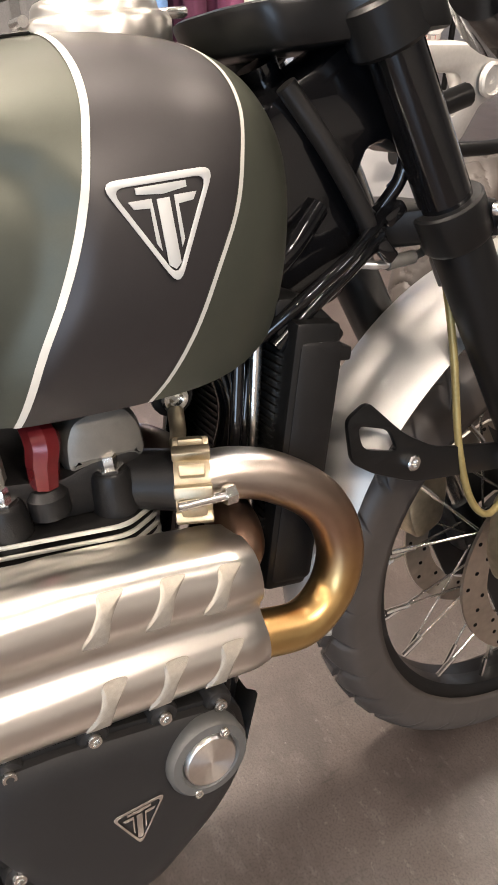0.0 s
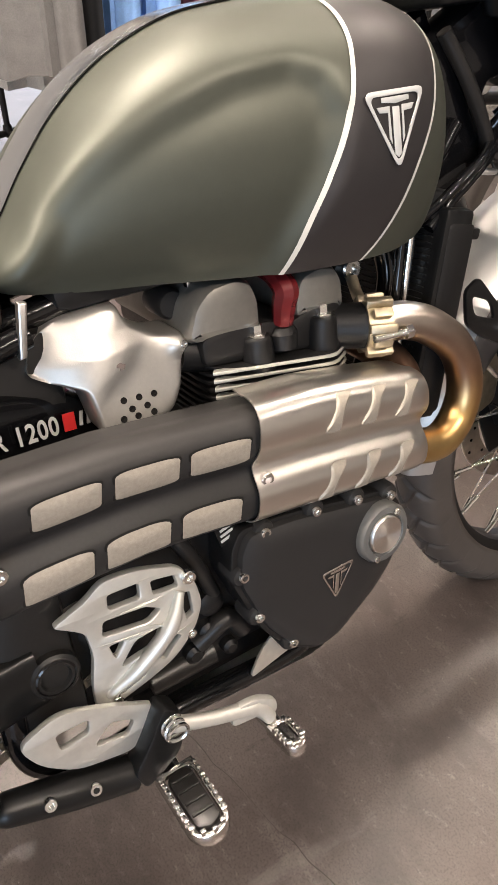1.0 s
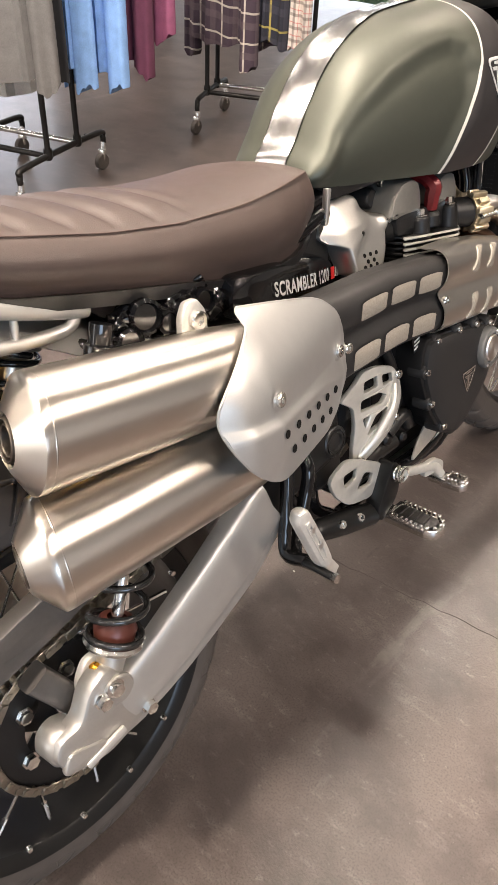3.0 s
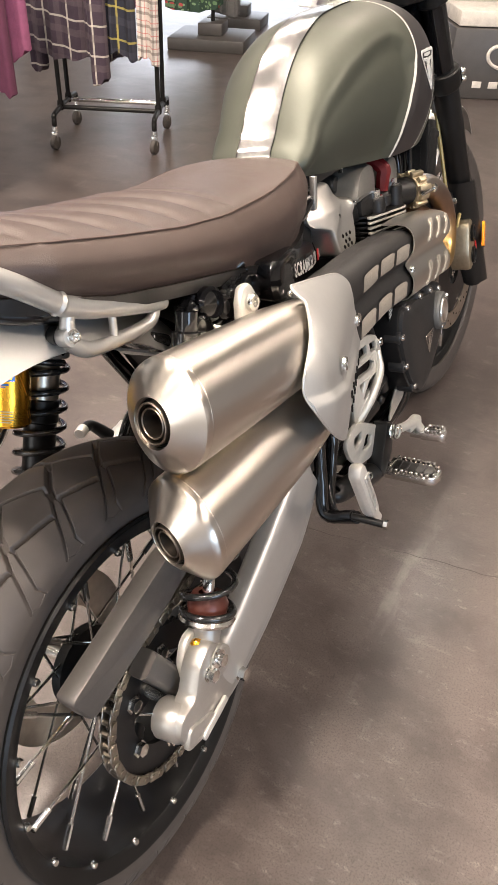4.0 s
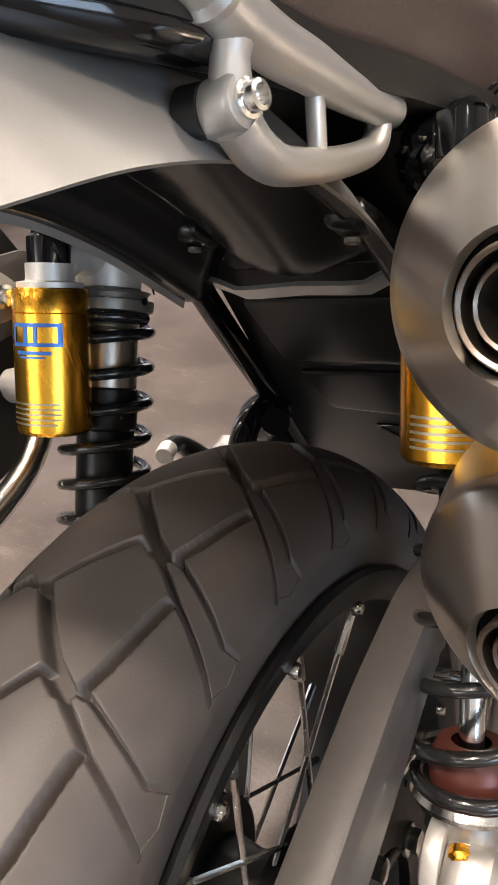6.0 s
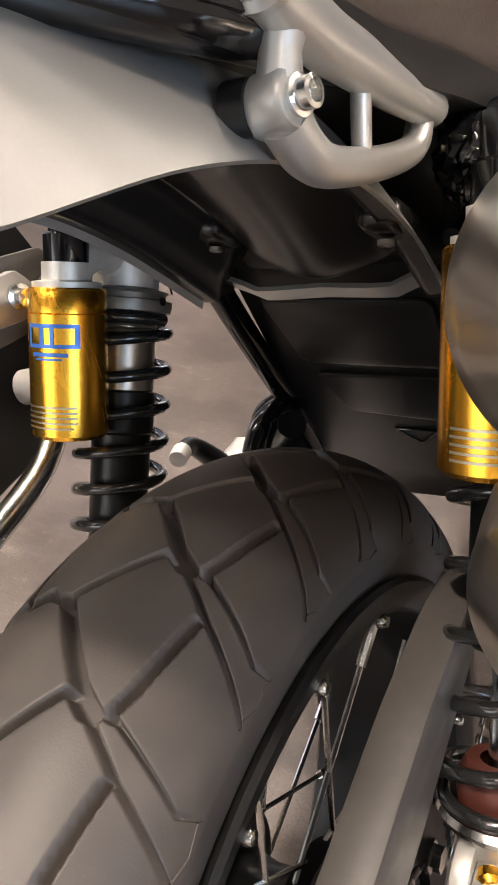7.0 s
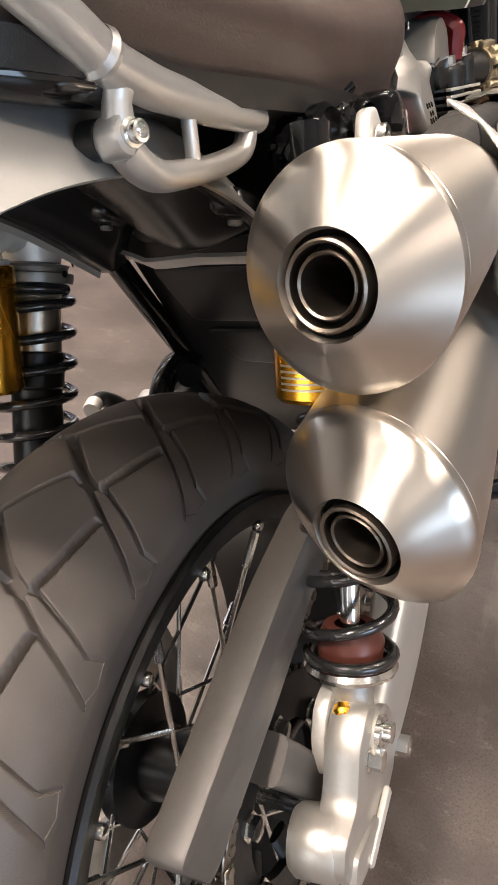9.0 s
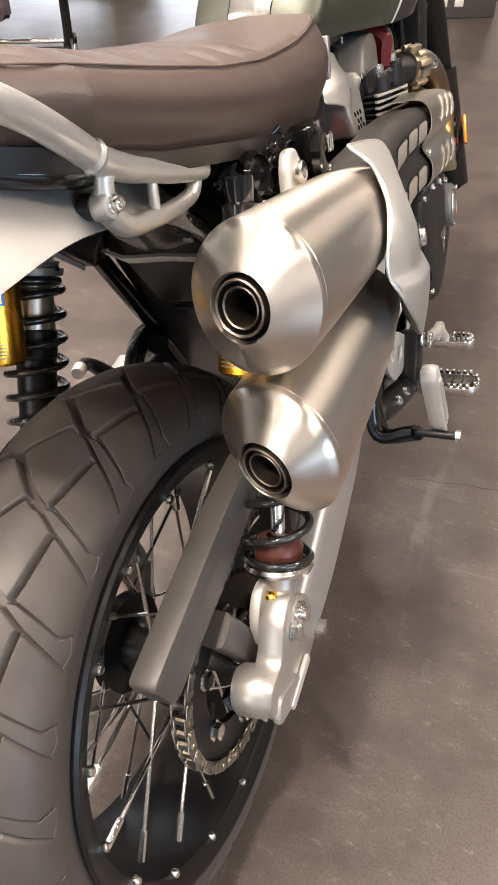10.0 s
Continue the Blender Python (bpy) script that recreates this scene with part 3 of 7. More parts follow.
def tyre(c, radius, width, rim, pitch_n, grooves, depth, nu, nv, phase=0.0, fields=()):
    """A tyre with its grooves cut in. grooves: (s0, y0, s1, y1, half width), s in shares of the pitch, y in half widths."""
    half, pitch = width / 2, 2 * math.pi / pitch_n
    prof = []
    for j in range(nv + 1):
        q = -1 + 2 * j / nv
        v = q * 0.9 if abs(q) < 0.87 else math.copysign(0.783 + (abs(q) - 0.87) * 0.217 / 0.13, q)
        a = v * math.radians(118)
        y = half * math.sin(a) if abs(a) < math.pi / 2 else math.copysign(half * (1 - 0.22 * (abs(a) - math.pi / 2) ** 1.2), v)
        drop = half * 0.82 * (1 - math.cos(min(abs(a), math.pi / 2))) + (max(0, abs(a) - math.pi / 2)) * 0.078 * radius / 0.325
        prof.append((y, drop, v))
    cells = []
    for i in range(nu):
        cells.append((i / nu * pitch_n) % 1.0)
    rings = []
    plen = pitch * radius
    cache = {}
    for i in range(nu):
        th = 2 * math.pi * i / nu + phase
        ring = []
        for j, (y, drop, v) in enumerate(prof):
            key = (round(cells[i], 5), j)
            if key not in cache:
                g = 0.0
                if abs(v) < 0.86:
                    for s0, y0, s1, y1, hw in grooves:
                        for off in (-1, 0, 1):
                            d = seg_dist((cells[i] * plen, v * half * 1.8), ((s0 + off) * plen, y0 * half * 1.8), ((s1 + off) * plen, y1 * half * 1.8))
                            g = max(g, max(0.0, min(1.0, (hw - d) / 0.0013 + 0.5)))
                    for poly, share in fields:
                        for off in (-1, 0, 1):
                            d = poly_depth((cells[i] * plen, v * half * 1.8), [((s + off) * plen, q * half * 1.8) for s, q in poly])
                            g = max(g, share * max(0.0, min(1.0, d / 0.0016 + 0.5)))
                cache[key] = g
            r = radius - drop - depth * cache[key] * (1 - 0.5 * abs(v))
            ring.append((c[0] + r * math.cos(th), c[1] + y, c[2] + r * math.sin(th)))
        inner = radius - prof[-1][1]
        ring = ring + [(c[0] + (inner + 0.006) * math.cos(th), c[1] + half * 0.6, c[2] + (inner + 0.006) * math.sin(th)), (c[0] + (inner + 0.006) * math.cos(th), c[1] - half * 0.6, c[2] + (inner + 0.006) * math.sin(th))]
        rings.append(ring)
    rings.append(rings[0])
    return grid(rings, True, False)


def half_tread(m, o):
    """One side of the rear tread: m mirrors it, o shifts it along the tread."""
    lines = ((0.44, -0.17, 0.5, -0.22, 0.0045), (0.5, -0.21, 0.73, -0.37, 0.0013), (0.73, -0.37, 1.09, -0.7, 0.0012), (0.48, -0.3, 0.74, -0.6, 0.0012), (0.74, -0.6, 0.68, -0.72, 0.001), (0.48, -0.28, 0.3, -0.31, 0.0022), (0.3, -0.31, -0.22, -0.36, 0.0024))
    return tuple((s0 + o, m * y0, s1 + o, m * y1, w) for s0, y0, s1, y1, w in lines)


def half_field(m, o):
    return [(s + o, m * q) for s, q in ((0.44, -0.2), (0.5, -0.22), (0.73, -0.37), (1.08, -0.69), (0.9, -0.74), (0.7, -0.71), (0.74, -0.6), (0.48, -0.3))]


REAR_GROOVES = half_tread(1, 0.0) + half_tread(-1, 0.52) + ((-0.04, 0.2, -0.02, 0.07, 0.0024), (-0.02, 0.06, 0.45, -0.18, 0.003), (-0.03, 0.06, -0.56, -0.14, 0.0017))
rear_wheel = new("rear_wheel")
rear_wheel.parent = bike
part("tyre", tyre(RC, RR, 0.146, 0.22, 25, REAR_GROOVES, 0.0105, 2250, 256, radians(13.3), ((half_field(1, 0.0), 0.26), (half_field(-1, 0.52), 0.26))), RUBBER, rear_wheel, "wide black tyre with large chevron tread blocks", sharp=180)


def rim_ring(c, r, w, n=96):
    h = w / 2
    half = [(r + 0.002, h - 0.006), (r + 0.004, h), (r + 0.001, h + 0.003), (r - 0.004, h + 0.002), (r - 0.01, h - 0.001), (r - 0.018, h - 0.003), (r - 0.021, h - 0.006), (r - 0.022, h - 0.018), (r - 0.021, h - 0.03), (r - 0.02, 0.006)]
    return lathe([(a, -b) for a, b in half] + [(a, b) for a, b in half[::-1]] + [(r - 0.008, h - 0.012), (r - 0.008, -h + 0.012)], c, (0, 1, 0), n, loop=True)


def wheel_spokes(c, r, hub_r, rim_y, hub_y, count, parent, thick, twist):
    for sgn in (-1, 1):
        for i in range(count):
            a = 2 * math.pi * (i + 0.5 * (sgn > 0)) / count + 0.305 + 0.2
            tw = twist if i % 2 else -twist
            p = Vector((c[0] + r * math.cos(a), sgn * rim_y, c[2] + r * math.sin(a)))
            q = Vector((c[0] + hub_r * math.cos(a + tw), sgn * hub_y, c[2] + hub_r * math.sin(a + tw)))
            b = sweep([p, p + (q - p) * 0.16], thick * 1.9, 8, smooth=False)
            sweep([p, q], thick, 6, smooth=False, bm=b)
            part("spoke", b, CHROME, parent)


def nipple_bolts(c, r, y, count, parent, phase=0.35):
    for i in range(count):
        a = 2 * math.pi * i / count + phase
        part("spoke_head", lathe([(0, 0.004), (0.0035, 0.0035), (0.005, 0.001), (0.005, -0.003), (0, -0.003)], (c[0] + r * math.cos(a), y, c[2] + r * math.sin(a)), OUT, 10), CHROME, parent)


rim = part("rim", rim_ring(RC, 0.2425, 0.149), BLACK, rear_wheel, "black spoked rim")
nipple_bolts(RC, 0.2205, -0.0718, 16, rim, 0.305)
wheel_spokes(RC, 0.208, 0.05, 0.05, 0.034, 16, rear_wheel, 0.0021, 0.95)
part("hub", lathe([(0.0, -0.062), (0.034, -0.06), (0.036, -0.048), (0.058, -0.045), (0.058, -0.03), (0.034, -0.024), (0.03, 0.0), (0.034, 0.024), (0.058, 0.03), (0.058, 0.045), (0.034, 0.05), (0.0, 0.05)], RC, (0, 1, 0), 40), BLACK, rear_wheel, "black wheel hub")
part("brake_disc", lathe([(0.072, 0.078), (0.127, 0.078), (0.127, 0.084), (0.072, 0.084)], RC, (0, 1, 0), 64, loop=True), ROTOR, rear_wheel, "steel brake disc")
# ---- exhaust ----
exhaust = new("exhaust")
exhaust.parent = bike
part("header_pipe", sweep([(0.93, -0.118, 0.715), (0.965, -0.124, 0.712), (1.0, -0.13, 0.697), (1.038, -0.135, 0.662), (1.053, -0.139, 0.615), (1.04, -0.142, 0.573), (1.005, -0.147, 0.553), (0.96, -0.148, 0.562), (0.9, -0.145, 0.58), (0.8, -0.14, 0.60)], 0.0215, 24, 10), HEAT, exhaust, "heat-tinted curved header pipe")
part("header_pipe", sweep([(0.905, 0.02, 0.70), (0.94, 0.0, 0.69), (0.96, -0.05, 0.672), (0.965, -0.1, 0.66), (0.955, -0.135, 0.645), (0.91, -0.142, 0.642), (0.8, -0.14, 0.655)], 0.0215, 24, 10), HEAT, exhaust, "heat-tinted curved header pipe")


def lobes(v, h, bulge):
    """Cross-section of a two-lobed cover, v from 0 (top, inboard) to 1 (bottom, inboard): offsets outboard and up."""
    if v < 0.08:
        return (-0.035 + 0.045 * (v / 0.08) * 0.5, h / 2 - 0.002)
    if v > 0.92:
        return (-0.035 + 0.045 * ((1 - v) / 0.08) * 0.5, -h / 2 + 0.002)
    u = (v - 0.08) / 0.84
    z = h / 2 * math.cos(math.pi * u)
    # two round backs side by side with a groove between them
    k = abs(u - 0.5) * 2
    y = bulge * (math.sin(math.pi * min(1, max(0, (1 - k) * 0.94 + 0.06))) ** 0.6) * (0.86 + 0.14 * math.sin(math.pi * k)) if k > 0.0 else 0
    groove = 0.32 * bulge * math.exp(-((k / 0.16) ** 2))
    y = bulge * (1 - k ** 3.2) ** 0.7 * (0.92 + 0.1 * math.sin(math.pi * k)) - groove
    return (y - 0.0125, z)


BSTOP = ((0.30, 0.736), (0.40, 0.731), (0.442, 0.727), (0.497, 0.723), (0.591, 0.718), (0.675, 0.707), (0.745, 0.697), (0.775, 0.693))
BSBOT = ((0.30, 0.612), (0.40, 0.606), (0.466, 0.600), (0.532, 0.599), (0.604, 0.597), (0.66, 0.590), (0.722, 0.579), (0.775, 0.571))
SHY = ((0.30, -0.176), (0.5, -0.167), (0.7, -0.160), (0.96, -0.154))
SSTOP = ((0.735, 0.709), (0.806, 0.702), (0.87, 0.69), (0.932, 0.676), (0.955, 0.668))
SSBOT = ((0.715, 0.580), (0.828, 0.563), (0.90, 0.554), (0.955, 0.545))


def cover(x0, x1, top, bot, bulge, slope, nx=40, nv=64, lift=0.0, ends=0.0):
    """A sheet-metal cover over the pipes; slope slants its ends."""
    rows = []
    for i in range(nx + 1):
        ring = []
        for j in range(nv + 1):
            v = j / nv
            x = x0 + (x1 - x0) * i / nx + slope * (0.5 - v) * (1 - i / nx if slope > 0 else 1)
            t, b = interp(x, top), interp(x, bot)
            e = 1 - ends * max(0, (i / nx - 0.9) / 0.1) ** 2
            oy, oz = lobes(v, (t - b) * (0.9 + 0.1 * e), bulge * e)
            ring.append((x, interp(x, SHY) - oy - lift, (t + b) / 2 + oz))
        rows.append(ring)
    return grid(rows)


def thicken(bm, d):
    bmesh.ops.recalc_face_normals(bm, faces=bm.faces)
    geo = bmesh.ops.solidify(bm, geom=bm.faces[:], thickness=d)
    return bm


def cover_point(x, v, top, bot, bulge, lift):
    t, b = interp(x, top), interp(x, bot)
    oy, oz = lobes(v, t - b, bulge)
    return Vector((x, interp(x, SHY) - oy - lift, (t + b) / 2 + oz))


def patch(corners, top, bot, bulge, lift, n=8, r=0.3):
    """A piece of sheet that follows the cover, bounded by (x, v) corners with rounded ends."""
    bm = bmesh.new()
    out = soft(corners, r, 4)
    cx, cv = sum(p[0] for p in out) / len(out), sum(p[1] for p in out) / len(out)
    rings = []
    for k in range(4):
        s = 1 - k / 4
        rings.append([bm.verts.new(cover_point(cx + (x - cx) * s, cv + (v - cv) * s, top, bot, bulge, lift)) for x, v in out])
    mid = bm.verts.new(cover_point(cx, cv, top, bot, bulge, lift))
    m = len(out)
    for a, b in zip(rings, rings[1:]):
        for i in range(m):
            bm.faces.new((a[i], a[(i + 1) % m], b[(i + 1) % m], b[i]))
    for i in range(m):
        bm.faces.new((rings[-1][i], rings[-1][(i + 1) % m], mid))
    return bm


shield = part("black_heat_shield", thicken(cover(0.34, 0.752, BSTOP, BSBOT, 0.036, 0.0, 50, 64), 0.0015), MATTBLACK, exhaust, "matt black slotted heat shield over the exhaust pipes")
for v0, v1, spans in ((0.29, 0.43, ((0.514, 0.575), (0.587, 0.649), (0.66, 0.724))), (0.585, 0.745, ((0.492, 0.555), (0.567, 0.63), (0.642, 0.707)))):
    for a, b in spans:
        part("vent_rim", patch([(a - 0.002, v0 - 0.008), (b + 0.002, v0 - 0.008), (b - 0.003, v1 + 0.008), (a - 0.006, v1 + 0.008)], BSTOP, BSBOT, 0.036, 0.0012, r=0.35), BLACK, shield)
        part("vent_mesh", patch([(a, v0), (b, v0), (b - 0.005, v1), (a - 0.004, v1)], BSTOP, BSBOT, 0.036, 0.0016, r=0.35), MESH, shield, "fine wire mesh in a vent")
silver = part("steel_heat_shield", thicken(cover(0.726, 0.955, SSTOP, SSBOT, 0.04, 0.028, 50, 72, 0.003, 0.15), 0.0015), SHEET, exhaust, "polished steel heat shield with slanted slots")
for v0, v1, xs3 in ((0.2, 0.42, (0.815, 0.862, 0.908)), (0.56, 0.77, (0.803, 0.852, 0.9))):
    for x in xs3:
        part("slot_mesh", patch([(x + 0.012, v0), (x + 0.031, v0), (x + 0.009, v1), (x - 0.010, v1)], SSTOP, SSBOT, 0.04, 0.0052, r=0.45), MESH, silver, "woven mesh behind a slot")
part("bolt", bolt((0.737, -0.178, 0.629), OUT, 0.0075, 0.006), CHROME, shield)
part("bolt", bolt((0.475, -0.19, 0.655), OUT, 0.0075, 0.006), CHROME, shield)


def ring_points(c, n, r, k=64):
    """Points of a circle round c that faces along n; the first lies level."""
    n = Vector(n).normalized()
    a = n.cross(Vector((0, 0, 1))).normalized()
    b = n.cross(a)
    return [Vector(c) + (a * math.cos(2 * math.pi * i / k) + b * math.sin(2 * math.pi * i / k)) * r for i in range(k)]


def muffler(tip, seam, face, r, front, label):
    """A silencer: a shallow end cap that faces askew, and a straight round body from its seam to the front."""
    tip, seam, front, face = Vector(tip), Vector(seam), Vector(front), Vector(face).normalized()
    axis = (front - seam).normalized()
    rows = [ring_points(tip + face * 0.004, face, 0.0235), ring_points(tip, face, 0.025), ring_points(tip + face * 0.0008, face, 0.0265)]
    for t in (0.25, 0.5, 0.75, 0.97):
        rows.append(ring_points(tip.lerp(seam, t), face, 0.0265 + (r - 0.0265) * t))
    rows += [ring_points(seam + axis * 0.0012, face, r * 0.993), ring_points(seam + axis * 0.0035, face, r), ring_points(seam + axis * 0.009, face, r)]
    for t in (0.15, 0.4, 0.7, 0.85, 1.0):
        rows.append(ring_points(seam.lerp(front, t), face.lerp(axis, min(1, t * 2.5)), r * (1 - 0.07 * t - 0.35 * max(0, t - 0.7))))
    rows.append(ring_points(front + axis * 0.03, axis, r * 0.6))
    ob = part("muffler", grid(rows, True, False), STEEL, exhaust, label, sharp=50)
    part("seam_line", grid([ring_points(seam + axis * d, face, r + e) for d, e in ((0.0085, 0.0), (0.009, 0.0003), (0.0098, 0.0003), (0.0102, 0.0))], True, False), STEEL, ob)
    part("outlet_ring", lathe([(0.0205, 0.006), (0.0205, -0.0005), (0.0195, -0.0015), (0.0183, -0.0005), (0.0183, 0.03), (0.0205, 0.03)], tip, face, 40, loop=True), OUTLET, ob, "burnt steel outer outlet ring")
    part("outlet_ring", lathe([(0.0152, 0.006), (0.0152, 0.001), (0.0144, 0.0), (0.0134, 0.001), (0.0134, 0.05), (0.0152, 0.05)], tip, face, 40, loop=True), OUTLET, ob, "burnt steel inner outlet ring")
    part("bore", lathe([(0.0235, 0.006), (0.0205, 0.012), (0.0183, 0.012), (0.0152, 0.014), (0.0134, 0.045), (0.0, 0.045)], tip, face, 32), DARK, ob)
    return ob


muffler((-0.0165, -0.2086, 0.7661), (0.0001, -0.2122, 0.7646), (1, -0.204, -0.244), 0.0556, (0.335, -0.188, 0.697), "upper brushed steel silencer with tapered end cap")
muffler((-0.0408, -0.213, 0.6449), (-0.0156, -0.215, 0.6445), (1, -0.301, -0.017), 0.0572, (0.31, -0.183, 0.598), "lower brushed steel silencer with tapered end cap")
# aluminium shield behind the rider's leg
HS = [(0.268, 0.785), (0.263, 0.77), (0.218, 0.749), (0.176, 0.719), (0.167, 0.70), (0.174, 0.672), (0.198, 0.64), (0.23, 0.61), (0.269, 0.588), (0.332, 0.575), (0.41, 0.567), (0.445, 0.58), (0.464, 0.615), (0.471, 0.675), (0.452, 0.716), (0.414, 0.746), (0.339, 0.768)]


def heel_shield():
    out = soft(HS, 0.4, 4)
    cx, cz = 0.315, 0.672
    bm = bmesh.new()
    n, K = len(out), 44

    def pt(x, z, lift):
        # bows in over the pipes at the top and runs in towards the machine at the front; a raised field below a crease
        e = max(-1.1, min(1.2, (z - 0.685) / 0.1))
        y = -0.272 + (0.35 if x > 0.25 else 0.06) * (x - 0.25) + (0.06 * e ** 2.5 if e > 0 else 0.015 * e * e)
        s = z - 0.677 + 0.14 * (x - 0.25)
        y -= 0.008 / (1 + math.exp(s / 0.0022)) - 0.004 / (1 + math.exp(-(x - 0.45) / 0.004))
        roll = 0.006 * math.log1p(math.exp((0.208 + 0.5 * max(0.0, z - 0.735) - x) / 0.006)) * 0.42
        return Vector((x + 0.6 * roll, y + roll + lift, z))
    for lift in (0.0, 0.003):
        rings = [[bm.verts.new(pt(cx + (x - cx) * (1 - k / K), cz + (z - cz) * (1 - k / K), lift)) for x, z in out] for k in range(K)]
        mid = bm.verts.new(pt(cx, cz, lift))
        for a, b in zip(rings, rings[1:]):
            for i in range(n):
                bm.faces.new((a[i], a[(i + 1) % n], b[(i + 1) % n], b[i]))
        for i in range(n):
            bm.faces.new((rings[-1][i], rings[-1][(i + 1) % n], mid))
        if lift == 0.0:
            edge = rings[0]
        else:
            for i in range(n):
                bm.faces.new((edge[i], edge[(i + 1) % n], rings[0][(i + 1) % n], rings[0][i]))
    return bm, pt, out


hb, hpt, hout = heel_shield()
heel = part("aluminium_shield", hb, SILVERPAINT, exhaust, "satin silver perforated leg shield over the silencers")
# rolled edge
part("rolled_edge", sweep([hpt(x, z, 0.002) for x, z in hout[::3]] + [hpt(*hout[0], 0.002)], 0.0018, 8, 3), SILVERPAINT, heel)
# dark discs on the unbroken sheet stand for the shade inside its holes
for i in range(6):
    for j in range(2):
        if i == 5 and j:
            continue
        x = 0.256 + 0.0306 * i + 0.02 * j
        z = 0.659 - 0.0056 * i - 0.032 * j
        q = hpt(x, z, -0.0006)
        part("shield_hole_shade", lathe([(0, 0.0004), (0.0048, 0.0004), (0.0052, 0.0012), (0.0048, 0.0016), (0, 0.0008)], q, (0.3, -1, 0), 14), DARK, heel, "dark disc painted as the shade of a round shield hole")
for x, z in ((0.256, 0.699), (0.436, 0.67)):
    part("bolt", bolt(hpt(x, z, 0.0), (0.3, -1, 0), 0.0085, 0.006), CHROME, heel)
    part("bolt_dimple", lathe([(0.0, 0.0006), (0.011, 0.0006), (0.014, 0.0)], hpt(x, z, -0.0005), (0.3, -1, 0), 24), SILVERPAINT, heel)
# hanger bracket above the silencers
part("hanger", plate([soft([(0.20, 0.70), (0.30, 0.70), (0.30, 0.735), (0.272, 0.745), (0.272, 0.775), (0.262, 0.79), (0.246, 0.79), (0.236, 0.775), (0.232, 0.75), (0.20, 0.74)], 0.3)], 0.012, 0.003, side(-0.150)), CAST, exhaust, "pale cast silencer hanger")
part("bolt", bolt((0.255, -0.157, 0.768), OUT, 0.011, 0.007), CHROME, exhaust)
# ---- engine ----
engine = new("engine")
engine.parent = bike


def block(name, x0, x1, y0, y1, z0, z1, material, parent, bevel=0.008, label=""):
    return part(name, rbox((x1 - x0, y1 - y0, z1 - z0), ((x0 + x1) / 2, (y0 + y1) / 2, (z0 + z1) / 2), bevel), material, parent, label)


block("crankcase", 0.50, 0.93, -0.115, 0.115, 0.36, 0.62, ENGINE, engine, 0.03, "black crankcase")
block("gearbox_case", 0.43, 0.60, -0.105, 0.105, 0.40, 0.56, ENGINE, engine, 0.02)
block("sump", 0.58, 0.86, -0.09, 0.09, 0.315, 0.38, ENGINE, engine, 0.015)
block("cylinder", 0.735, 0.885, -0.09, 0.115, 0.60, 0.70, ENGINE, engine, 0.006)
for i in range(9):
    z = 0.7085 - 0.0088 * i
    lean_fin = lambda u, v, w, z=z: Vector((u, v, z + w - 0.14 * (u - 0.81)))
    fin = part("cooling_fin", plate([soft([(0.73, -0.112), (0.872, -0.124), (0.906, -0.098), (0.906, 0.12), (0.73, 0.12)], 0.3, 4)], 0.0042, 0.0008, lean_fin), ENGINE, engine)
    part("machined_edge", plate([soft([(0.7285, -0.1125), (0.872, -0.1255), (0.908, -0.099), (0.908, -0.03), (0.9, -0.03), (0.9, -0.09), (0.87, -0.115), (0.735, -0.104)], 0.25, 4)], 0.0038, 0.0008, lean_fin), MAGNES, fin, "bright machined fin edge")
head = part("cylinder_head", plate([soft([(0.728, 0.7215), (0.905, 0.697), (0.91, 0.72), (0.895, 0.752), (0.86, 0.748), (0.835, 0.742), (0.80, 0.752), (0.76, 0.755), (0.728, 0.752)], 0.3)], 0.2, 0.006, side(0.0)), ENGINE, engine, "black cylinder head")
for x, z, h in ((0.79, 0.728, 0.016), (0.873, 0.728, 0.015)):
    part("head_boss", sweep([(x, -0.098, z - 0.025), (x, -0.1, z + 0.004), (x, -0.1, z + h - 0.004)], (0.019, 0.016, 0.013), 16), ENGINE, head)
    part("head_bolt", lathe([(0, 0), (0.012, 0), (0.012, 0.003), (0.0075, 0.003), (0.0075, 0.011), (0.0065, 0.013), (0, 0.013)], (x, -0.1, z + h - 0.005), (0, 0, 1), 6), CHROME, head, "hexagon head bolt")
for pts in ([(0.712, 0.748), (0.80, 0.738), (0.80, 0.775), (0.793, 0.794), (0.775, 0.802), (0.745, 0.800), (0.727, 0.785)], [(0.84, 0.74), (0.908, 0.735), (0.906, 0.768), (0.897, 0.785), (0.875, 0.79), (0.852, 0.785), (0.843, 0.768)]):
    cv = part("cam_cover", plate([soft(pts, 0.4, 5)], 0.19, 0.012, side(-0.005)), ENGGREY, engine, "satin grey cam cover")
part("spark_plug_cap", sweep([(0.824, -0.098, 0.742), (0.826, -0.1, 0.762), (0.829, -0.1, 0.778), (0.826, -0.08, 0.792), (0.82, -0.04, 0.797)], (0.011, 0.0125, 0.0135, 0.011, 0.009), 8), RED, engine, "dark red spark plug cap")
part("plug_lead_boss", lathe([(0.016, -0.01), (0.016, 0.006), (0.011, 0.012), (0, 0.012)], (0.823, -0.098, 0.728), (0, 0, 1), 20), ENGINE, head)
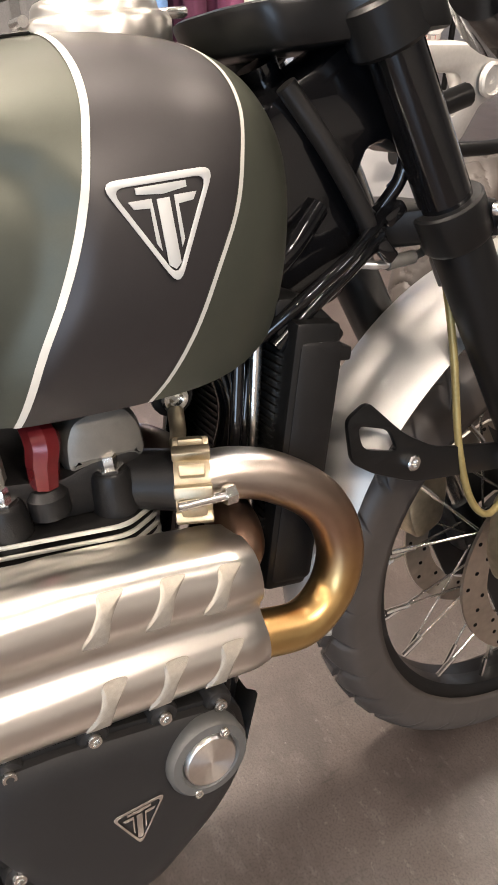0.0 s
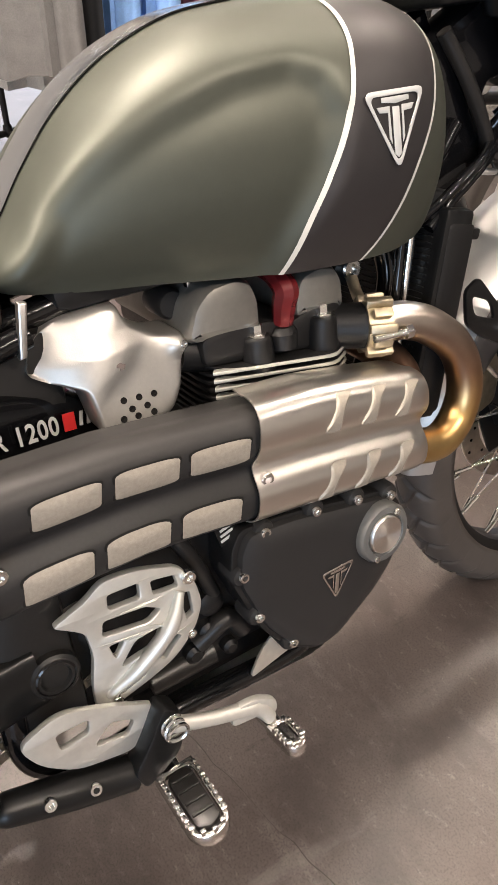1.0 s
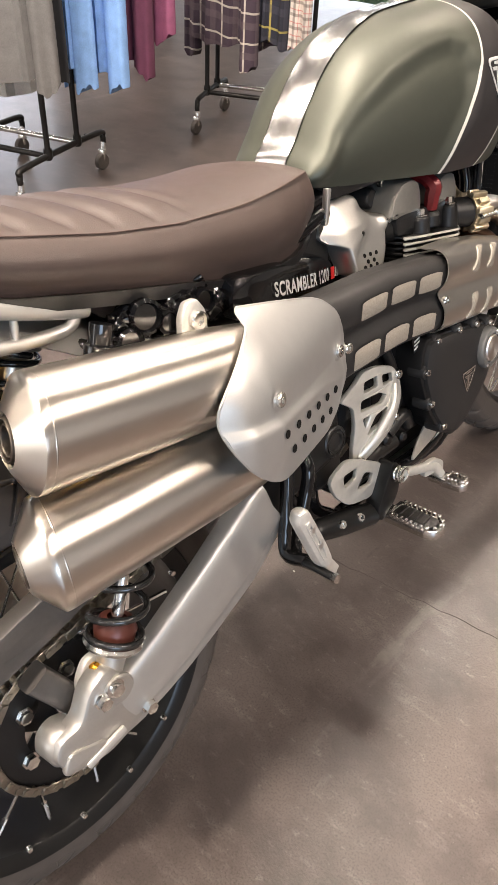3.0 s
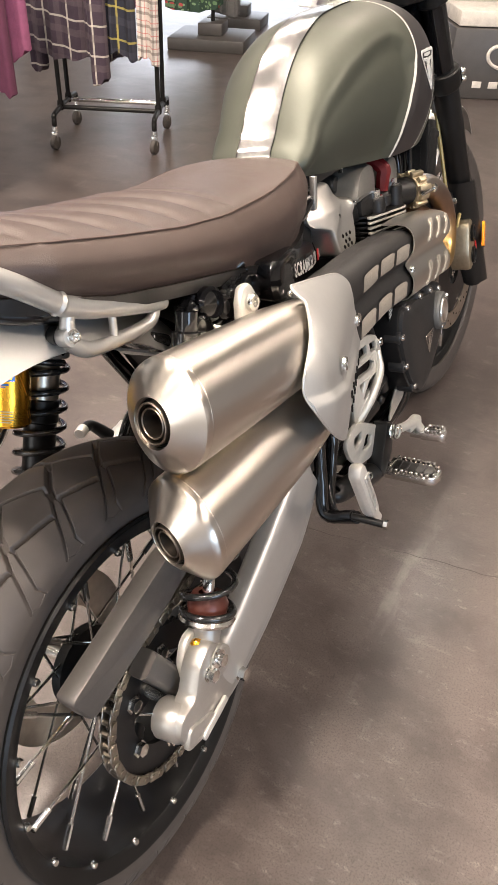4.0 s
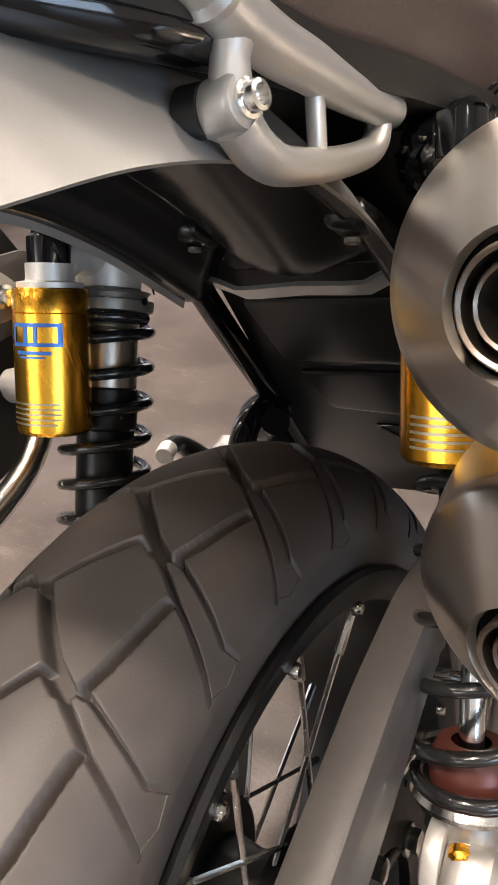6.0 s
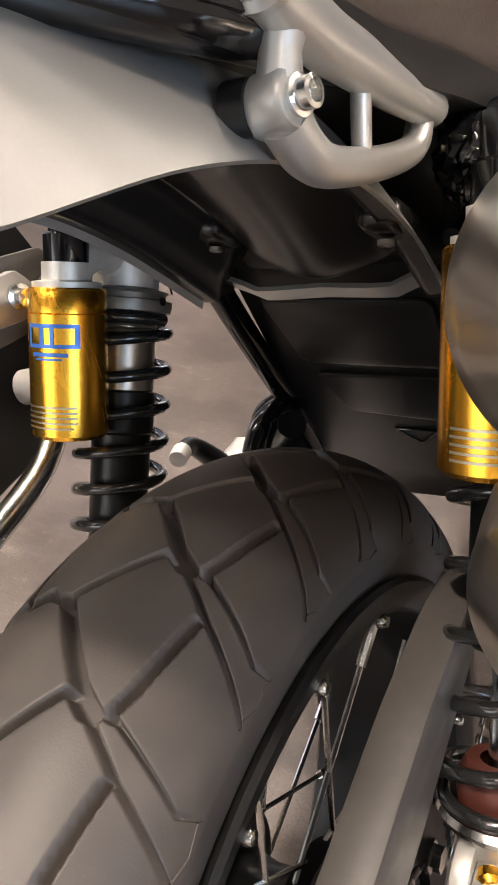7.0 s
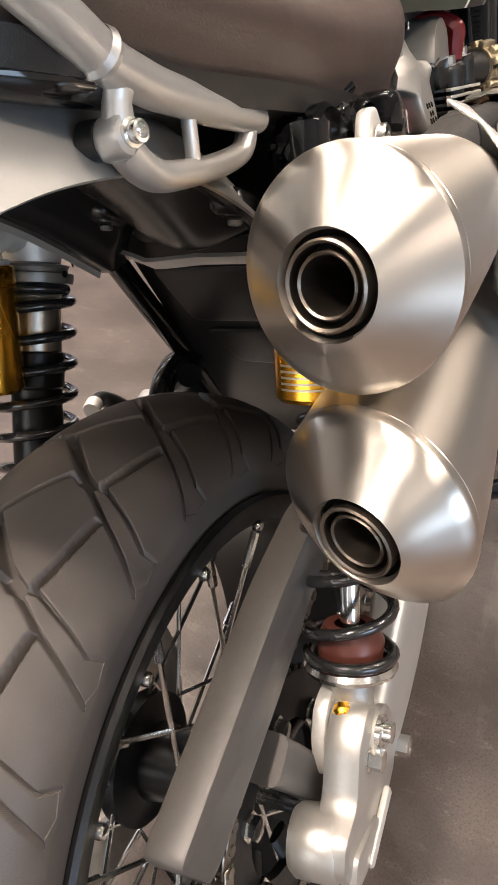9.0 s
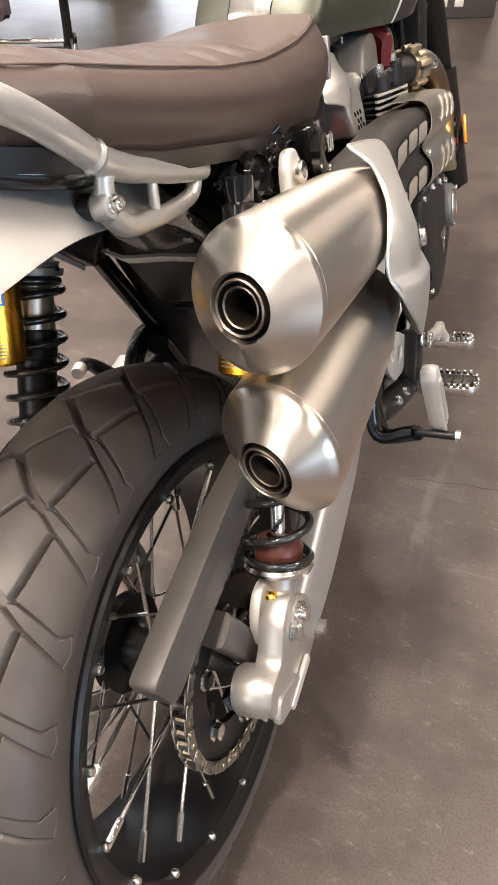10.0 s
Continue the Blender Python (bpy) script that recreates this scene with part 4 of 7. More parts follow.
# exhaust port clamp
CLAMP_AX = Vector((1, -0.42, -0.08)).normalized()
CLAMP_AT = Vector((0.933, -0.115, 0.713))
clamp = part("exhaust_clamp", lathe([(0.02, -0.014), (0.027, -0.014), (0.028, -0.006), (0.0265, 0.0), (0.028, 0.006), (0.027, 0.014), (0.02, 0.014)], CLAMP_AT, CLAMP_AX, 32, loop=True), BRASS, exhaust, "tarnished finned exhaust clamp")
part("exhaust_port", sweep([(0.885, -0.085, 0.717), (0.91, -0.1, 0.715), CLAMP_AT], 0.025, 20), ENGINE, engine)
turn = CLAMP_AX.to_track_quat("X", "Z").to_matrix().to_4x4()
for i in range(12):
    a = 2 * math.pi * i / 12 + 0.3
    part("clamp_fin", rbox((0.03 if i % 2 else 0.02, 0.01, 0.01), Matrix.Translation(CLAMP_AT) @ turn @ Matrix.Rotation(a, 4, "X") @ Matrix.Translation((0, 0.03, 0)), 0.002), BRASS, clamp)
part("clamp_bolt", sweep([(0.908, -0.144, 0.712), (0.95, -0.152, 0.7115)], 0.0042, 10), CHROME, clamp)
part("clamp_nut", lathe([(0, 0), (0.008, 0), (0.008, 0.009), (0, 0.01)], (0.943, -0.151, 0.7117), (1, 0, -0.05), 6), CHROME, clamp)
part("engine_mount_bolt", bolt((0.951, -0.05, 0.759), OUT, 0.013, 0.009), CHROME, engine)
part("engine_mount_washer", lathe([(0, 0), (0.019, 0), (0.019, 0.004), (0, 0.004)], (0.951, -0.046, 0.759), OUT, 24), BLACK, engine)
part("coolant_union", sweep([(0.948, -0.06, 0.75), (0.942, -0.075, 0.738), (0.934, -0.09, 0.735)], 0.007, 10), BRASS, engine)
part("coil", lathe([(0, 0), (0.016, 0), (0.016, 0.03), (0.013, 0.034), (0, 0.034)], (0.722, -0.025, 0.78), OUT, 24), PLASTIC, engine, "black ignition coil")
part("coil_bracket", rbox((0.008, 0.01, 0.03), (0.742, -0.06, 0.792), 0.002), CHROME, engine)


# throttle body cover
def blob(name, outline, y, depth, material, parent, label, dome=0.6, tilt=0.0, x0=0.0, lean=0.0, z0=0.0, power=2.0):
    """A domed cast cover: outline in x and z, its rim at y, bulging outboard by depth."""
    out = soft(outline, 0.35, 4)
    cx = sum(p[0] for p in out) / len(out)
    cz = sum(p[1] for p in out) / len(out)
    bm, rings, K = bmesh.new(), [], 10
    f = side(y, tilt, x0, lean, z0)
    rings.append([bm.verts.new(f(x, z, 0.03)) for x, z in out])
    for k in range(K + 1):
        s = 1 - 0.999 * (k / K) ** 1.3
        d = depth * (1 - s ** power) ** dome
        rings.append([bm.verts.new(f(cx + (x - cx) * s, cz + (z - cz) * s, -d)) for x, z in out])
    n = len(out)
    for a, b in zip(rings, rings[1:]):
        for i in range(n):
            bm.faces.new((a[i], a[(i + 1) % n], b[(i + 1) % n], b[i]))
    return part(name, bm, material, parent, label)


IT = dict(tilt=0.10, x0=0.64, lean=0.33, z0=0.74)
TBC = soft([(0.571, 0.785), (0.562, 0.763), (0.579, 0.751), (0.606, 0.738), (0.610, 0.712), (0.611, 0.695), (0.658, 0.686), (0.688, 0.692), (0.704, 0.712), (0.713, 0.74), (0.725, 0.751), (0.715, 0.761), (0.69, 0.765), (0.664, 0.784), (0.66, 0.801), (0.643, 0.804), (0.604, 0.801), (0.584, 0.794)], 0.3, 4)


def tbc_depth(x, z):
    """How far the cover stands out: a domed body, a flatter perforated neck below it, a screw boss in front."""
    neck = 1 / (1 + math.exp(-((x - 0.60) * 0.55 + (0.722 - z)) / 0.0045))
    body = 0.022 - 0.32 * max(0.0, z - 0.765) - 6.0 * (x - 0.64) ** 2
    d = body * (1 - neck) + (0.013 - 0.06 * (0.71 - z)) * neck
    return d + 0.008 * math.exp(-((x - 0.708) ** 2 + (z - 0.752) ** 2) / 0.00012) + 0.005 * math.exp(-((x - 0.655) ** 2) / 0.0001) * max(0, z - 0.78) / 0.02


def relief(outline, depth, place, rim, k=16):
    """A cast cover inside an outline: its edge turns in by rim, its face stands out by depth(x, z)."""
    cx, cz = sum(p[0] for p in outline) / len(outline), sum(p[1] for p in outline) / len(outline)
    rows = [[place(x, z, rim) for x, z in outline]]
    for i in range(k):
        t = 1 - (i / k) ** 1.4 * 0.999
        edge = min(1.0, (i / k) / 0.22)
        edge = math.sqrt(1 - (1 - edge) ** 2)
        rows.append([place(cx + (x - cx) * t, cz + (z - cz) * t, -edge * depth(cx + (x - cx) * t, cz + (z - cz) * t)) for x, z in outline])
    return grid(rows, True, False)


f = side(-0.082, **IT)
inj = part("throttle_body_cover", relief(TBC, tbc_depth, f, 0.03, 22), CASTGREY, engine, "pale cast throttle body cover with small holes", sharp=60)
# the casting is solid; small dark discs paint the shade of its holes
for x, z in ((0.632, 0.720), (0.648, 0.718), (0.664, 0.716), (0.638, 0.710), (0.654, 0.708), (0.627, 0.704), (0.642, 0.702), (0.659, 0.700)):
    part("cover_hole_shade", lathe([(0, 0), (0.0031, 0), (0.0034, 0.0008), (0.0031, 0.0014), (0, 0.0006)], f(x + 0.006, z, -tbc_depth(x + 0.006, z) + 0.0004), (0, -1, 0.3), 10), DARK, inj)
part("cover_screw", bolt(f(0.711, 0.752, -tbc_depth(0.711, 0.752)), (0.2, -1, 0.3), 0.004, 0.003), CHROME, inj)
part("intake_stub", sweep([(0.715, -0.07, 0.735), (0.745, -0.075, 0.728)], 0.02, 20), ENGINE, engine)
# clutch cover
CC = [(0.712, 0.568), (0.77, 0.562), (0.831, 0.548), (0.90, 0.533), (0.922, 0.512), (0.925, 0.47), (0.912, 0.435), (0.885, 0.405), (0.825, 0.363), (0.795, 0.357), (0.757, 0.382), (0.722, 0.432), (0.695, 0.51), (0.70, 0.548)]
cover_ob = blob("clutch_cover", CC, -0.158, 0.022, MATTBLACK, engine, "matt black clutch cover", 0.35, power=5.0)
part("cover_flange", plate([soft([(0.81 + (x - 0.81) * 1.03, 0.47 + (z - 0.47) * 1.03) for x, z in CC], 0.35, 4)], 0.05, 0.003, side(-0.14)), ENGINE, cover_ob)
for x, z in ((0.704, 0.517), (0.717, 0.454), (0.735, 0.559), (0.80, 0.556), (0.857, 0.545), (0.757, 0.392), (0.905, 0.53)):
    lug = part("cover_lug", lathe([(0.013, 0.0), (0.013, 0.026), (0.011, 0.029), (0, 0.029)], (x, -0.14, z), OUT, 18), MATTBLACK, cover_ob)
    part("bolt", bolt((x, -0.168, z), OUT, 0.0062, 0.006), CHROME, lug)
ccap = part("inspection_cap", lathe([(0.037, 0.0), (0.037, 0.016), (0.034, 0.02), (0.027, 0.021), (0.0245, 0.018), (0.0245, 0.016)], (0.882, -0.168, 0.494), (0.05, -1, 0.05), 40), RINGGREY, cover_ob, "dark grey ring round a bright turned cap")
part("cap_face", lathe([(0.0245, 0.016), (0.0235, 0.021), (0.022, 0.0225), (0, 0.0225)], (0.882, -0.168, 0.494), (0.05, -1, 0.05), 40), TURNED, ccap, "bright turned metal face")
for a in (1.0, 4.2):
    part("bolt", bolt((0.882 + 0.0305 * math.cos(a), -0.188, 0.494 + 0.0305 * math.sin(a)), OUT, 0.004, 0.004), CHROME, ccap)
badge(cover_ob, lambda u, v, w: Vector((0.816 + u * 0.96 + v * 0.12, -0.1815 - 0.0 * u + w, 0.462 + v + u * 0.0)), 0.05, CHROME)
for x, z, w, h in ((0.712, 0.588, 0.03, 0.018), (0.700, 0.566, 0.022, 0.026)):
    lab = part("warning_label", rbox((w, 0.0012, h), Matrix.Translation((x, -0.152, z)) @ Matrix.Rotation(-0.25, 4, "Y"), 0.0003), WHITE if w > 0.025 else BLACK, cover_ob, "small printed warning label")
    for k in range(3):
        part("print_bar", rbox((w * 0.7, 0.0006, h * 0.12), Matrix.Translation((x, -0.1529, z + h * (0.25 - 0.25 * k))) @ Matrix.Rotation(-0.25, 4, "Y"), 0), BLACK if w > 0.025 else WHITE, lab)
# sprocket cover
SCV = [(0.509, 0.543), (0.545, 0.556), (0.565, 0.57), (0.60, 0.566), (0.645, 0.548), (0.66, 0.52), (0.664, 0.49), (0.652, 0.465), (0.625, 0.44), (0.59, 0.425), (0.548, 0.412), (0.53, 0.42), (0.532, 0.455), (0.54, 0.49), (0.538, 0.52), (0.525, 0.531)]
holes = [[(0.567, 0.552), (0.60, 0.55), (0.598, 0.533), (0.565, 0.535)], [(0.612, 0.546), (0.638, 0.54), (0.64, 0.525), (0.612, 0.53)], [(0.557, 0.525), (0.6, 0.522), (0.616, 0.512), (0.6, 0.505), (0.553, 0.508)], [(0.556, 0.495), (0.572, 0.496), (0.56, 0.477)], [(0.562, 0.462), (0.582, 0.492), (0.613, 0.494), (0.6, 0.475)], [(0.64, 0.515), (0.651, 0.512), (0.651, 0.484), (0.642, 0.482)], [(0.61, 0.446), (0.632, 0.466), (0.626, 0.472), (0.604, 0.452)], [(0.556, 0.424), (0.587, 0.436), (0.584, 0.444), (0.554, 0.432)]]
spr = part("sprocket_cover", plate([soft(SCV, 0.35, 3)] + [soft(h, 0.22, 3) for h in holes], 0.009, 0.002, lambda u, v, w: Vector((u, -0.142 - 0.012 * math.exp(-((u - 0.6) ** 2 + (v - 0.48) ** 2) / 0.002) + w, v))), MAGNES, engine, "pale skeletal sprocket cover")
part("cover_bolt", bolt((0.652, -0.146, 0.532), OUT, 0.008, 0.007), CHROME, spr)
for x, z in ((0.552, 0.42), (0.645, 0.458)):
    part("cover_bolt", bolt((x, -0.146, z), OUT, 0.006, 0.005), CHROME, spr)
part("cover_web", sweep([(0.545, -0.145, 0.43), (0.58, -0.155, 0.455), (0.62, -0.158, 0.49), (0.64, -0.15, 0.52)], (0.006, 0.009, 0.009, 0.005), 10), MAGNES, spr)
part("drive_sprocket", lathe([(0.0, 0.0), (0.04, 0.0), (0.044, 0.006), (0.03, 0.012), (0, 0.012)], (0.58, -0.11, 0.49), OUT, 17), ENGINE, engine)
for pts, r in (([(0.66, -0.12, 0.41), (0.7, -0.125, 0.43), (0.72, -0.12, 0.40)], 0.012), ([(0.6, -0.11, 0.38), (0.68, -0.115, 0.385)], 0.016), ([(0.64, -0.12, 0.60), (0.67, -0.125, 0.53), (0.69, -0.12, 0.47)], 0.009), ([(0.53, -0.11, 0.6), (0.6, -0.115, 0.585), (0.66, -0.115, 0.6)], 0.011)):
    part("engine_hose", sweep(pts, r, 12), PLASTIC, engine)
for x, z, r in ((0.684, 0.46, 0.016), (0.675, 0.425, 0.011), (0.70, 0.385, 0.01), (0.655, 0.40, 0.012)):
    part("case_boss", lathe([(r, 0), (r, 0.012), (r * 0.6, 0.016), (0, 0.016)], (x, -0.113, z), OUT, 18), ENGINE, engine)

# ---- frame ----
frame_ob = new("frame")
frame_ob.parent = bike
for s in (-1, 1):
    part("lower_rail", sweep([(0.52, s * 0.125, 0.33), (0.63, s * 0.118, 0.327), (0.79, s * 0.115, 0.318), (0.87, s * 0.105, 0.345), (0.93, s * 0.09, 0.43), (0.97, s * 0.078, 0.56), (1.0, s * 0.07, 0.70), (1.04, s * 0.055, 0.82), (1.1, s * 0.04, 0.90)], 0.0135, 16), GLOSS, frame_ob, "gloss black frame tube")
    part("seat_rail", sweep([(0.57, s * 0.085, 0.80), (0.45, s * 0.1, 0.785), (0.3, s * 0.105, 0.80), (0.15, s * 0.105, 0.825), (0.0, s * 0.1, 0.86), (-0.06, s * 0.06, 0.885)], 0.0115, 14), GLOSS, frame_ob, "gloss black frame tube")
    part("shock_stay", sweep([(0.22, s * 0.108, 0.80), (0.255, s * 0.11, 0.70), (0.345, s * 0.112, 0.54), (0.40, s * 0.115, 0.44), (0.42, s * 0.12, 0.40)], 0.0115, 14), GLOSS, frame_ob, "gloss black frame tube")
    part("back_stay", sweep([(0.52, s * 0.06, 0.72), (0.5, s * 0.09, 0.6), (0.46, s * 0.115, 0.47), (0.455, s * 0.12, 0.38), (0.5, s * 0.125, 0.33)], 0.015, 14), GLOSS, frame_ob, "gloss black frame tube")
    part("spine_tube", sweep([(0.55, s * 0.05, 0.8), (0.75, s * 0.05, 0.83), (1.0, s * 0.045, 0.86), (1.12, s * 0.03, 0.9)], 0.014, 12), GLOSS, frame_ob)
    part("peg_stay", sweep([(0.372, s * 0.14, 0.535), (0.363, s * 0.165, 0.515), (0.344, s * 0.175, 0.458), (0.325, s * 0.185, 0.405), (0.317, s * 0.235, 0.42)], 0.0095, 12, 5), GLOSS, frame_ob)
    part("peg_stay", sweep([(0.412, s * 0.14, 0.525), (0.403, s * 0.168, 0.497), (0.39, s * 0.17, 0.457), (0.362, s * 0.175, 0.413), (0.335, s * 0.195, 0.398), (0.318, s * 0.24, 0.418)], 0.0095, 12, 5), GLOSS, frame_ob)
part("stay_joint", sweep([(0.3, 0.09, 0.545), (0.35, 0.112, 0.54), (0.37, 0.105, 0.52)], 0.014, 12), GLOSS, frame_ob)
part("stay_link", sweep([(0.265, 0.12, 0.515), (0.3, 0.118, 0.545), (0.345, 0.112, 0.545)], 0.013, 12), GLOSS, frame_ob)
part("headstock", sweep([(1.115, 0, 0.985), (1.175, 0, 0.84)], 0.034, 24), GLOSS, frame_ob, "gloss black headstock")
part("headstock_gusset", plate([soft([(0.98, 0.86), (1.12, 0.95), (1.165, 0.84), (1.08, 0.80)], 0.2)], 0.05, 0.004, side(0)), GLOSS, frame_ob)
block("pivot_plate", 0.455, 0.53, -0.128, 0.128, 0.40, 0.58, PLASTIC, frame_ob, 0.012, "black pivot cover")
part("pivot_cap", lathe([(0.026, 0), (0.026, 0.01), (0.023, 0.013), (0.016, 0.013), (0.014, 0.009), (0, 0.009)], (0.502, -0.126, 0.478), OUT, 24), PLASTIC, frame_ob, "black pivot nut cap")
for k in range(3):
    part("pivot_ring", lathe([(0.019 + 0.002 * k, 0), (0.021 + 0.002 * k, 0.002), (0.019 + 0.002 * k, 0.003)], (0.502, -0.137 + 0.003 * k, 0.478), OUT, 24, loop=True), GLOSS, frame_ob)
bash = part("bash_plate", grid([[(x, y, interp(x, ((0.58, 0.31), (0.70, 0.298), (0.82, 0.29), (0.88, 0.32), (0.94, 0.40), (0.96, 0.46))) - 0.004 + (0.016 if abs(y) > 0.118 else 0)) for y in (-0.126, -0.121, -0.1, 0, 0.1, 0.121, 0.126)] for x in [0.58 + 0.38 * i / 20 for i in range(21)]]), ALU, bike, "thin pale bash plate under the engine")
part("bash_bracket", plate([soft([(0.715, 0.325), (0.80, 0.345), (0.79, 0.375), (0.765, 0.385), (0.735, 0.36)], 0.3)], 0.004, 0.001, side(-0.13)), MAGNES, bash, "pale plate above the lower frame rail")
part("side_stand", sweep([(0.5, 0.12, 0.30), (0.53, 0.22, 0.17), (0.545, 0.30, 0.066)], 0.012, 14), BLACK, bike, "black side stand")

# ---- foot controls ----
heelg = part("heel_guard", plate([soft([(0.444, 0.448), (0.49, 0.463), (0.545, 0.432), (0.585, 0.405), (0.588, 0.385), (0.572, 0.368), (0.548, 0.36), (0.49, 0.378), (0.458, 0.412)], 0.4, 4), soft([(0.48, 0.438), (0.515, 0.434), (0.512, 0.418), (0.482, 0.415)], 0.25, 3), soft([(0.535, 0.415), (0.56, 0.4), (0.55, 0.385), (0.513, 0.395)], 0.25, 3)], 0.008, 0.002, side(-0.163, 0.05, 0.5)), MAGNES, bike, "pale heel guard plate with two openings")
peg_bracket = part("footrest_bracket", sweep([(0.408, -0.158, 0.378), (0.416, -0.16, 0.373), (0.48, -0.163, 0.352), (0.545, -0.165, 0.33)], (0.006, 0.017, 0.02, 0.019), 20), BLACK, bike, "black footrest bracket with two bolts")
for x, z in ((0.455, 0.365), (0.50, 0.351)):
    part("bolt", bolt((x, -0.176, z + 0.004), (0, -1, 0.35), 0.007, 0.008), CHROME, peg_bracket)
part("pivot_lug", plate([soft([(0.55, 0.315), (0.60, 0.345), (0.605, 0.40), (0.585, 0.415), (0.565, 0.38), (0.54, 0.345)], 0.35)], 0.03, 0.005, side(-0.17)), BLACK, peg_bracket)
part("return_spring", sweep([Vector((0.59 + 0.012 * math.cos(a), -0.186 - a * 0.0011, 0.392 + 0.012 * math.sin(a))) for a in [0.5 * k for k in range(32)]], 0.002, 6, 2), CHROME, peg_bracket)


def footpeg(parent, at, direction, length, width, teeth, name="footpeg"):
    """A serrated metal footpeg with a rubber pad."""
    d = Vector(direction).normalized()
    s = Vector((0, 0, 1)).cross(d).normalized()
    p = Vector(at)
    outer, inner = [], []
    for k in range(41):
        a = math.pi * k / 40 - math.pi / 2
        outer.append((length - width / 2 + math.cos(a) * width / 2, math.sin(a) * width / 2))
    ring = [(0, -width / 2)] + outer + [(0, width / 2)]
    hole = soft([(0.008, -width / 2 + 0.006), (length - 0.012, -width / 2 + 0.007), (length - 0.007, 0), (length - 0.012, width / 2 - 0.007), (0.008, width / 2 - 0.006)], 0.3)
    pl = lambda u, v, w: p + d * u + s * v + Vector((0, 0, w))
    ob = part(name, plate([ring, hole], 0.016, 0.002, pl), CHROME, parent, "serrated bright metal footpeg")
    for sg in (-1, 1):
        for k in range(teeth):
            u = 0.012 + (length - width * 0.4 - 0.012) * k / (teeth - 1)
            part("tooth", rbox((0.006, 0.005, 0.008), Matrix.Translation(pl(u, sg * (width / 2 - 0.003), 0.01)) @ d.to_track_quat("X", "Z").to_matrix().to_4x4(), 0.0012), CHROME, ob)
    for k in range(5):
        a = math.pi * (k + 0.5) / 5 - math.pi / 2
        part("tooth", rbox((0.006, 0.005, 0.008), Matrix.Translation(pl(length - width / 2 + math.cos(a) * (width / 2 - 0.004), math.sin(a) * (width / 2 - 0.004), 0.01)), 0.0012), CHROME, ob)
    part("rubber_pad", plate([soft([(0.01, -width / 2 + 0.008), (length - 0.015, -width / 2 + 0.009), (length - 0.009, 0), (length - 0.015, width / 2 - 0.009), (0.01, width / 2 - 0.008)], 0.35)], 0.012, 0.003, lambda u, v, w: pl(u, v, w + 0.005)), PLASTIC, ob, "ribbed black rubber pad")
    for k in range(4):
        part("pad_rib", rbox((0.004, width - 0.022, 0.003), Matrix.Translation(pl(0.022 + k * (length - 0.05) / 3, 0, 0.0118)) @ d.to_track_quat("X", "Z").to_matrix().to_4x4(), 0.001), PLASTIC, ob)
    part("peg_pivot", sweep([p - d * 0.022, p + d * 0.004], 0.011, 12), CHROME, ob)
    return ob


footpeg(bike, (0.583, -0.182, 0.32), (0.0, -1, -0.03), 0.094, 0.046, 8)
pedal = part("brake_pedal", sweep([(0.588, -0.188, 0.395), (0.63, -0.193, 0.378), (0.675, -0.194, 0.362), (0.69, -0.194, 0.352), (0.70, -0.2, 0.335)], (0.009, 0.008, 0.009, 0.01, 0.008), 14, flat=1.0), MAGNES, bike, "pale metal brake pedal arm")
part("pedal_eye", plate([soft([(0.65, 0.352), (0.69, 0.345), (0.71, 0.335), (0.712, 0.355), (0.69, 0.372), (0.66, 0.376)], 0.4), soft([(0.67, 0.362), (0.69, 0.358), (0.69, 0.364), (0.675, 0.368)], 0.3)], 0.01, 0.002, side(-0.194)), MAGNES, pedal)
footpeg(pedal, (0.703, -0.203, 0.324), (0.1, -1, -0.05), 0.045, 0.026, 4, "toe_piece")
ppeg = part("passenger_footpeg", plate([soft([(0.26, 0.532), (0.266, 0.546), (0.281, 0.544), (0.308, 0.478), (0.318, 0.446), (0.308, 0.436), (0.295, 0.444), (0.284, 0.47)], 0.4, 4)], 0.02, 0.006, side(-0.268)), CAST, bike, "folded pale cast passenger footpeg")
part("peg_groove", plate([soft([(0.27, 0.527), (0.278, 0.53), (0.302, 0.47), (0.305, 0.455), (0.298, 0.452), (0.288, 0.478)], 0.4, 4), soft([(0.274, 0.523), (0.278, 0.524), (0.3, 0.468), (0.301, 0.458), (0.297, 0.458), (0.29, 0.48)], 0.4, 4)], 0.002, 0.0006, side(-0.279)), CAST, ppeg)
for x, z in ((0.281, 0.513), (0.293, 0.482)):
    part("peg_pad", lathe([(0.0055, 0), (0.0055, 0.001), (0.004, 0.002), (0, 0.002)], (x, -0.278, z), OUT, 16), ALU, ppeg)
part("peg_pin", sweep([(0.302, -0.288, 0.43), (0.302, -0.24, 0.432)], 0.0055, 10), BLACK, ppeg)
part("peg_tip", plate([soft([(0.302, 0.452), (0.316, 0.448), (0.334, 0.42), (0.322, 0.408), (0.306, 0.432)], 0.12, 3)], 0.014, 0.003, side(-0.266)), CAST, ppeg)
part("peg_nut", lathe([(0, 0), (0.007, 0), (0.007, 0.006), (0, 0.007)], (0.302, -0.288, 0.43), OUT, 6), CHROME, ppeg)

# ---- side panel and what is under the seat ----
panel = blob("side_panel", [(0.318, 0.762), (0.332, 0.789), (0.42, 0.778), (0.537, 0.751), (0.605, 0.726), (0.654, 0.68), (0.664, 0.655), (0.6, 0.662), (0.5, 0.69), (0.4, 0.715), (0.33, 0.735)], -0.119, 0.016, GLOSS, bike, "gloss black side panel with white lettering", 0.4, tilt=0.33, x0=0.41, power=4)
f = side(-0.133, 0.33, 0.41)


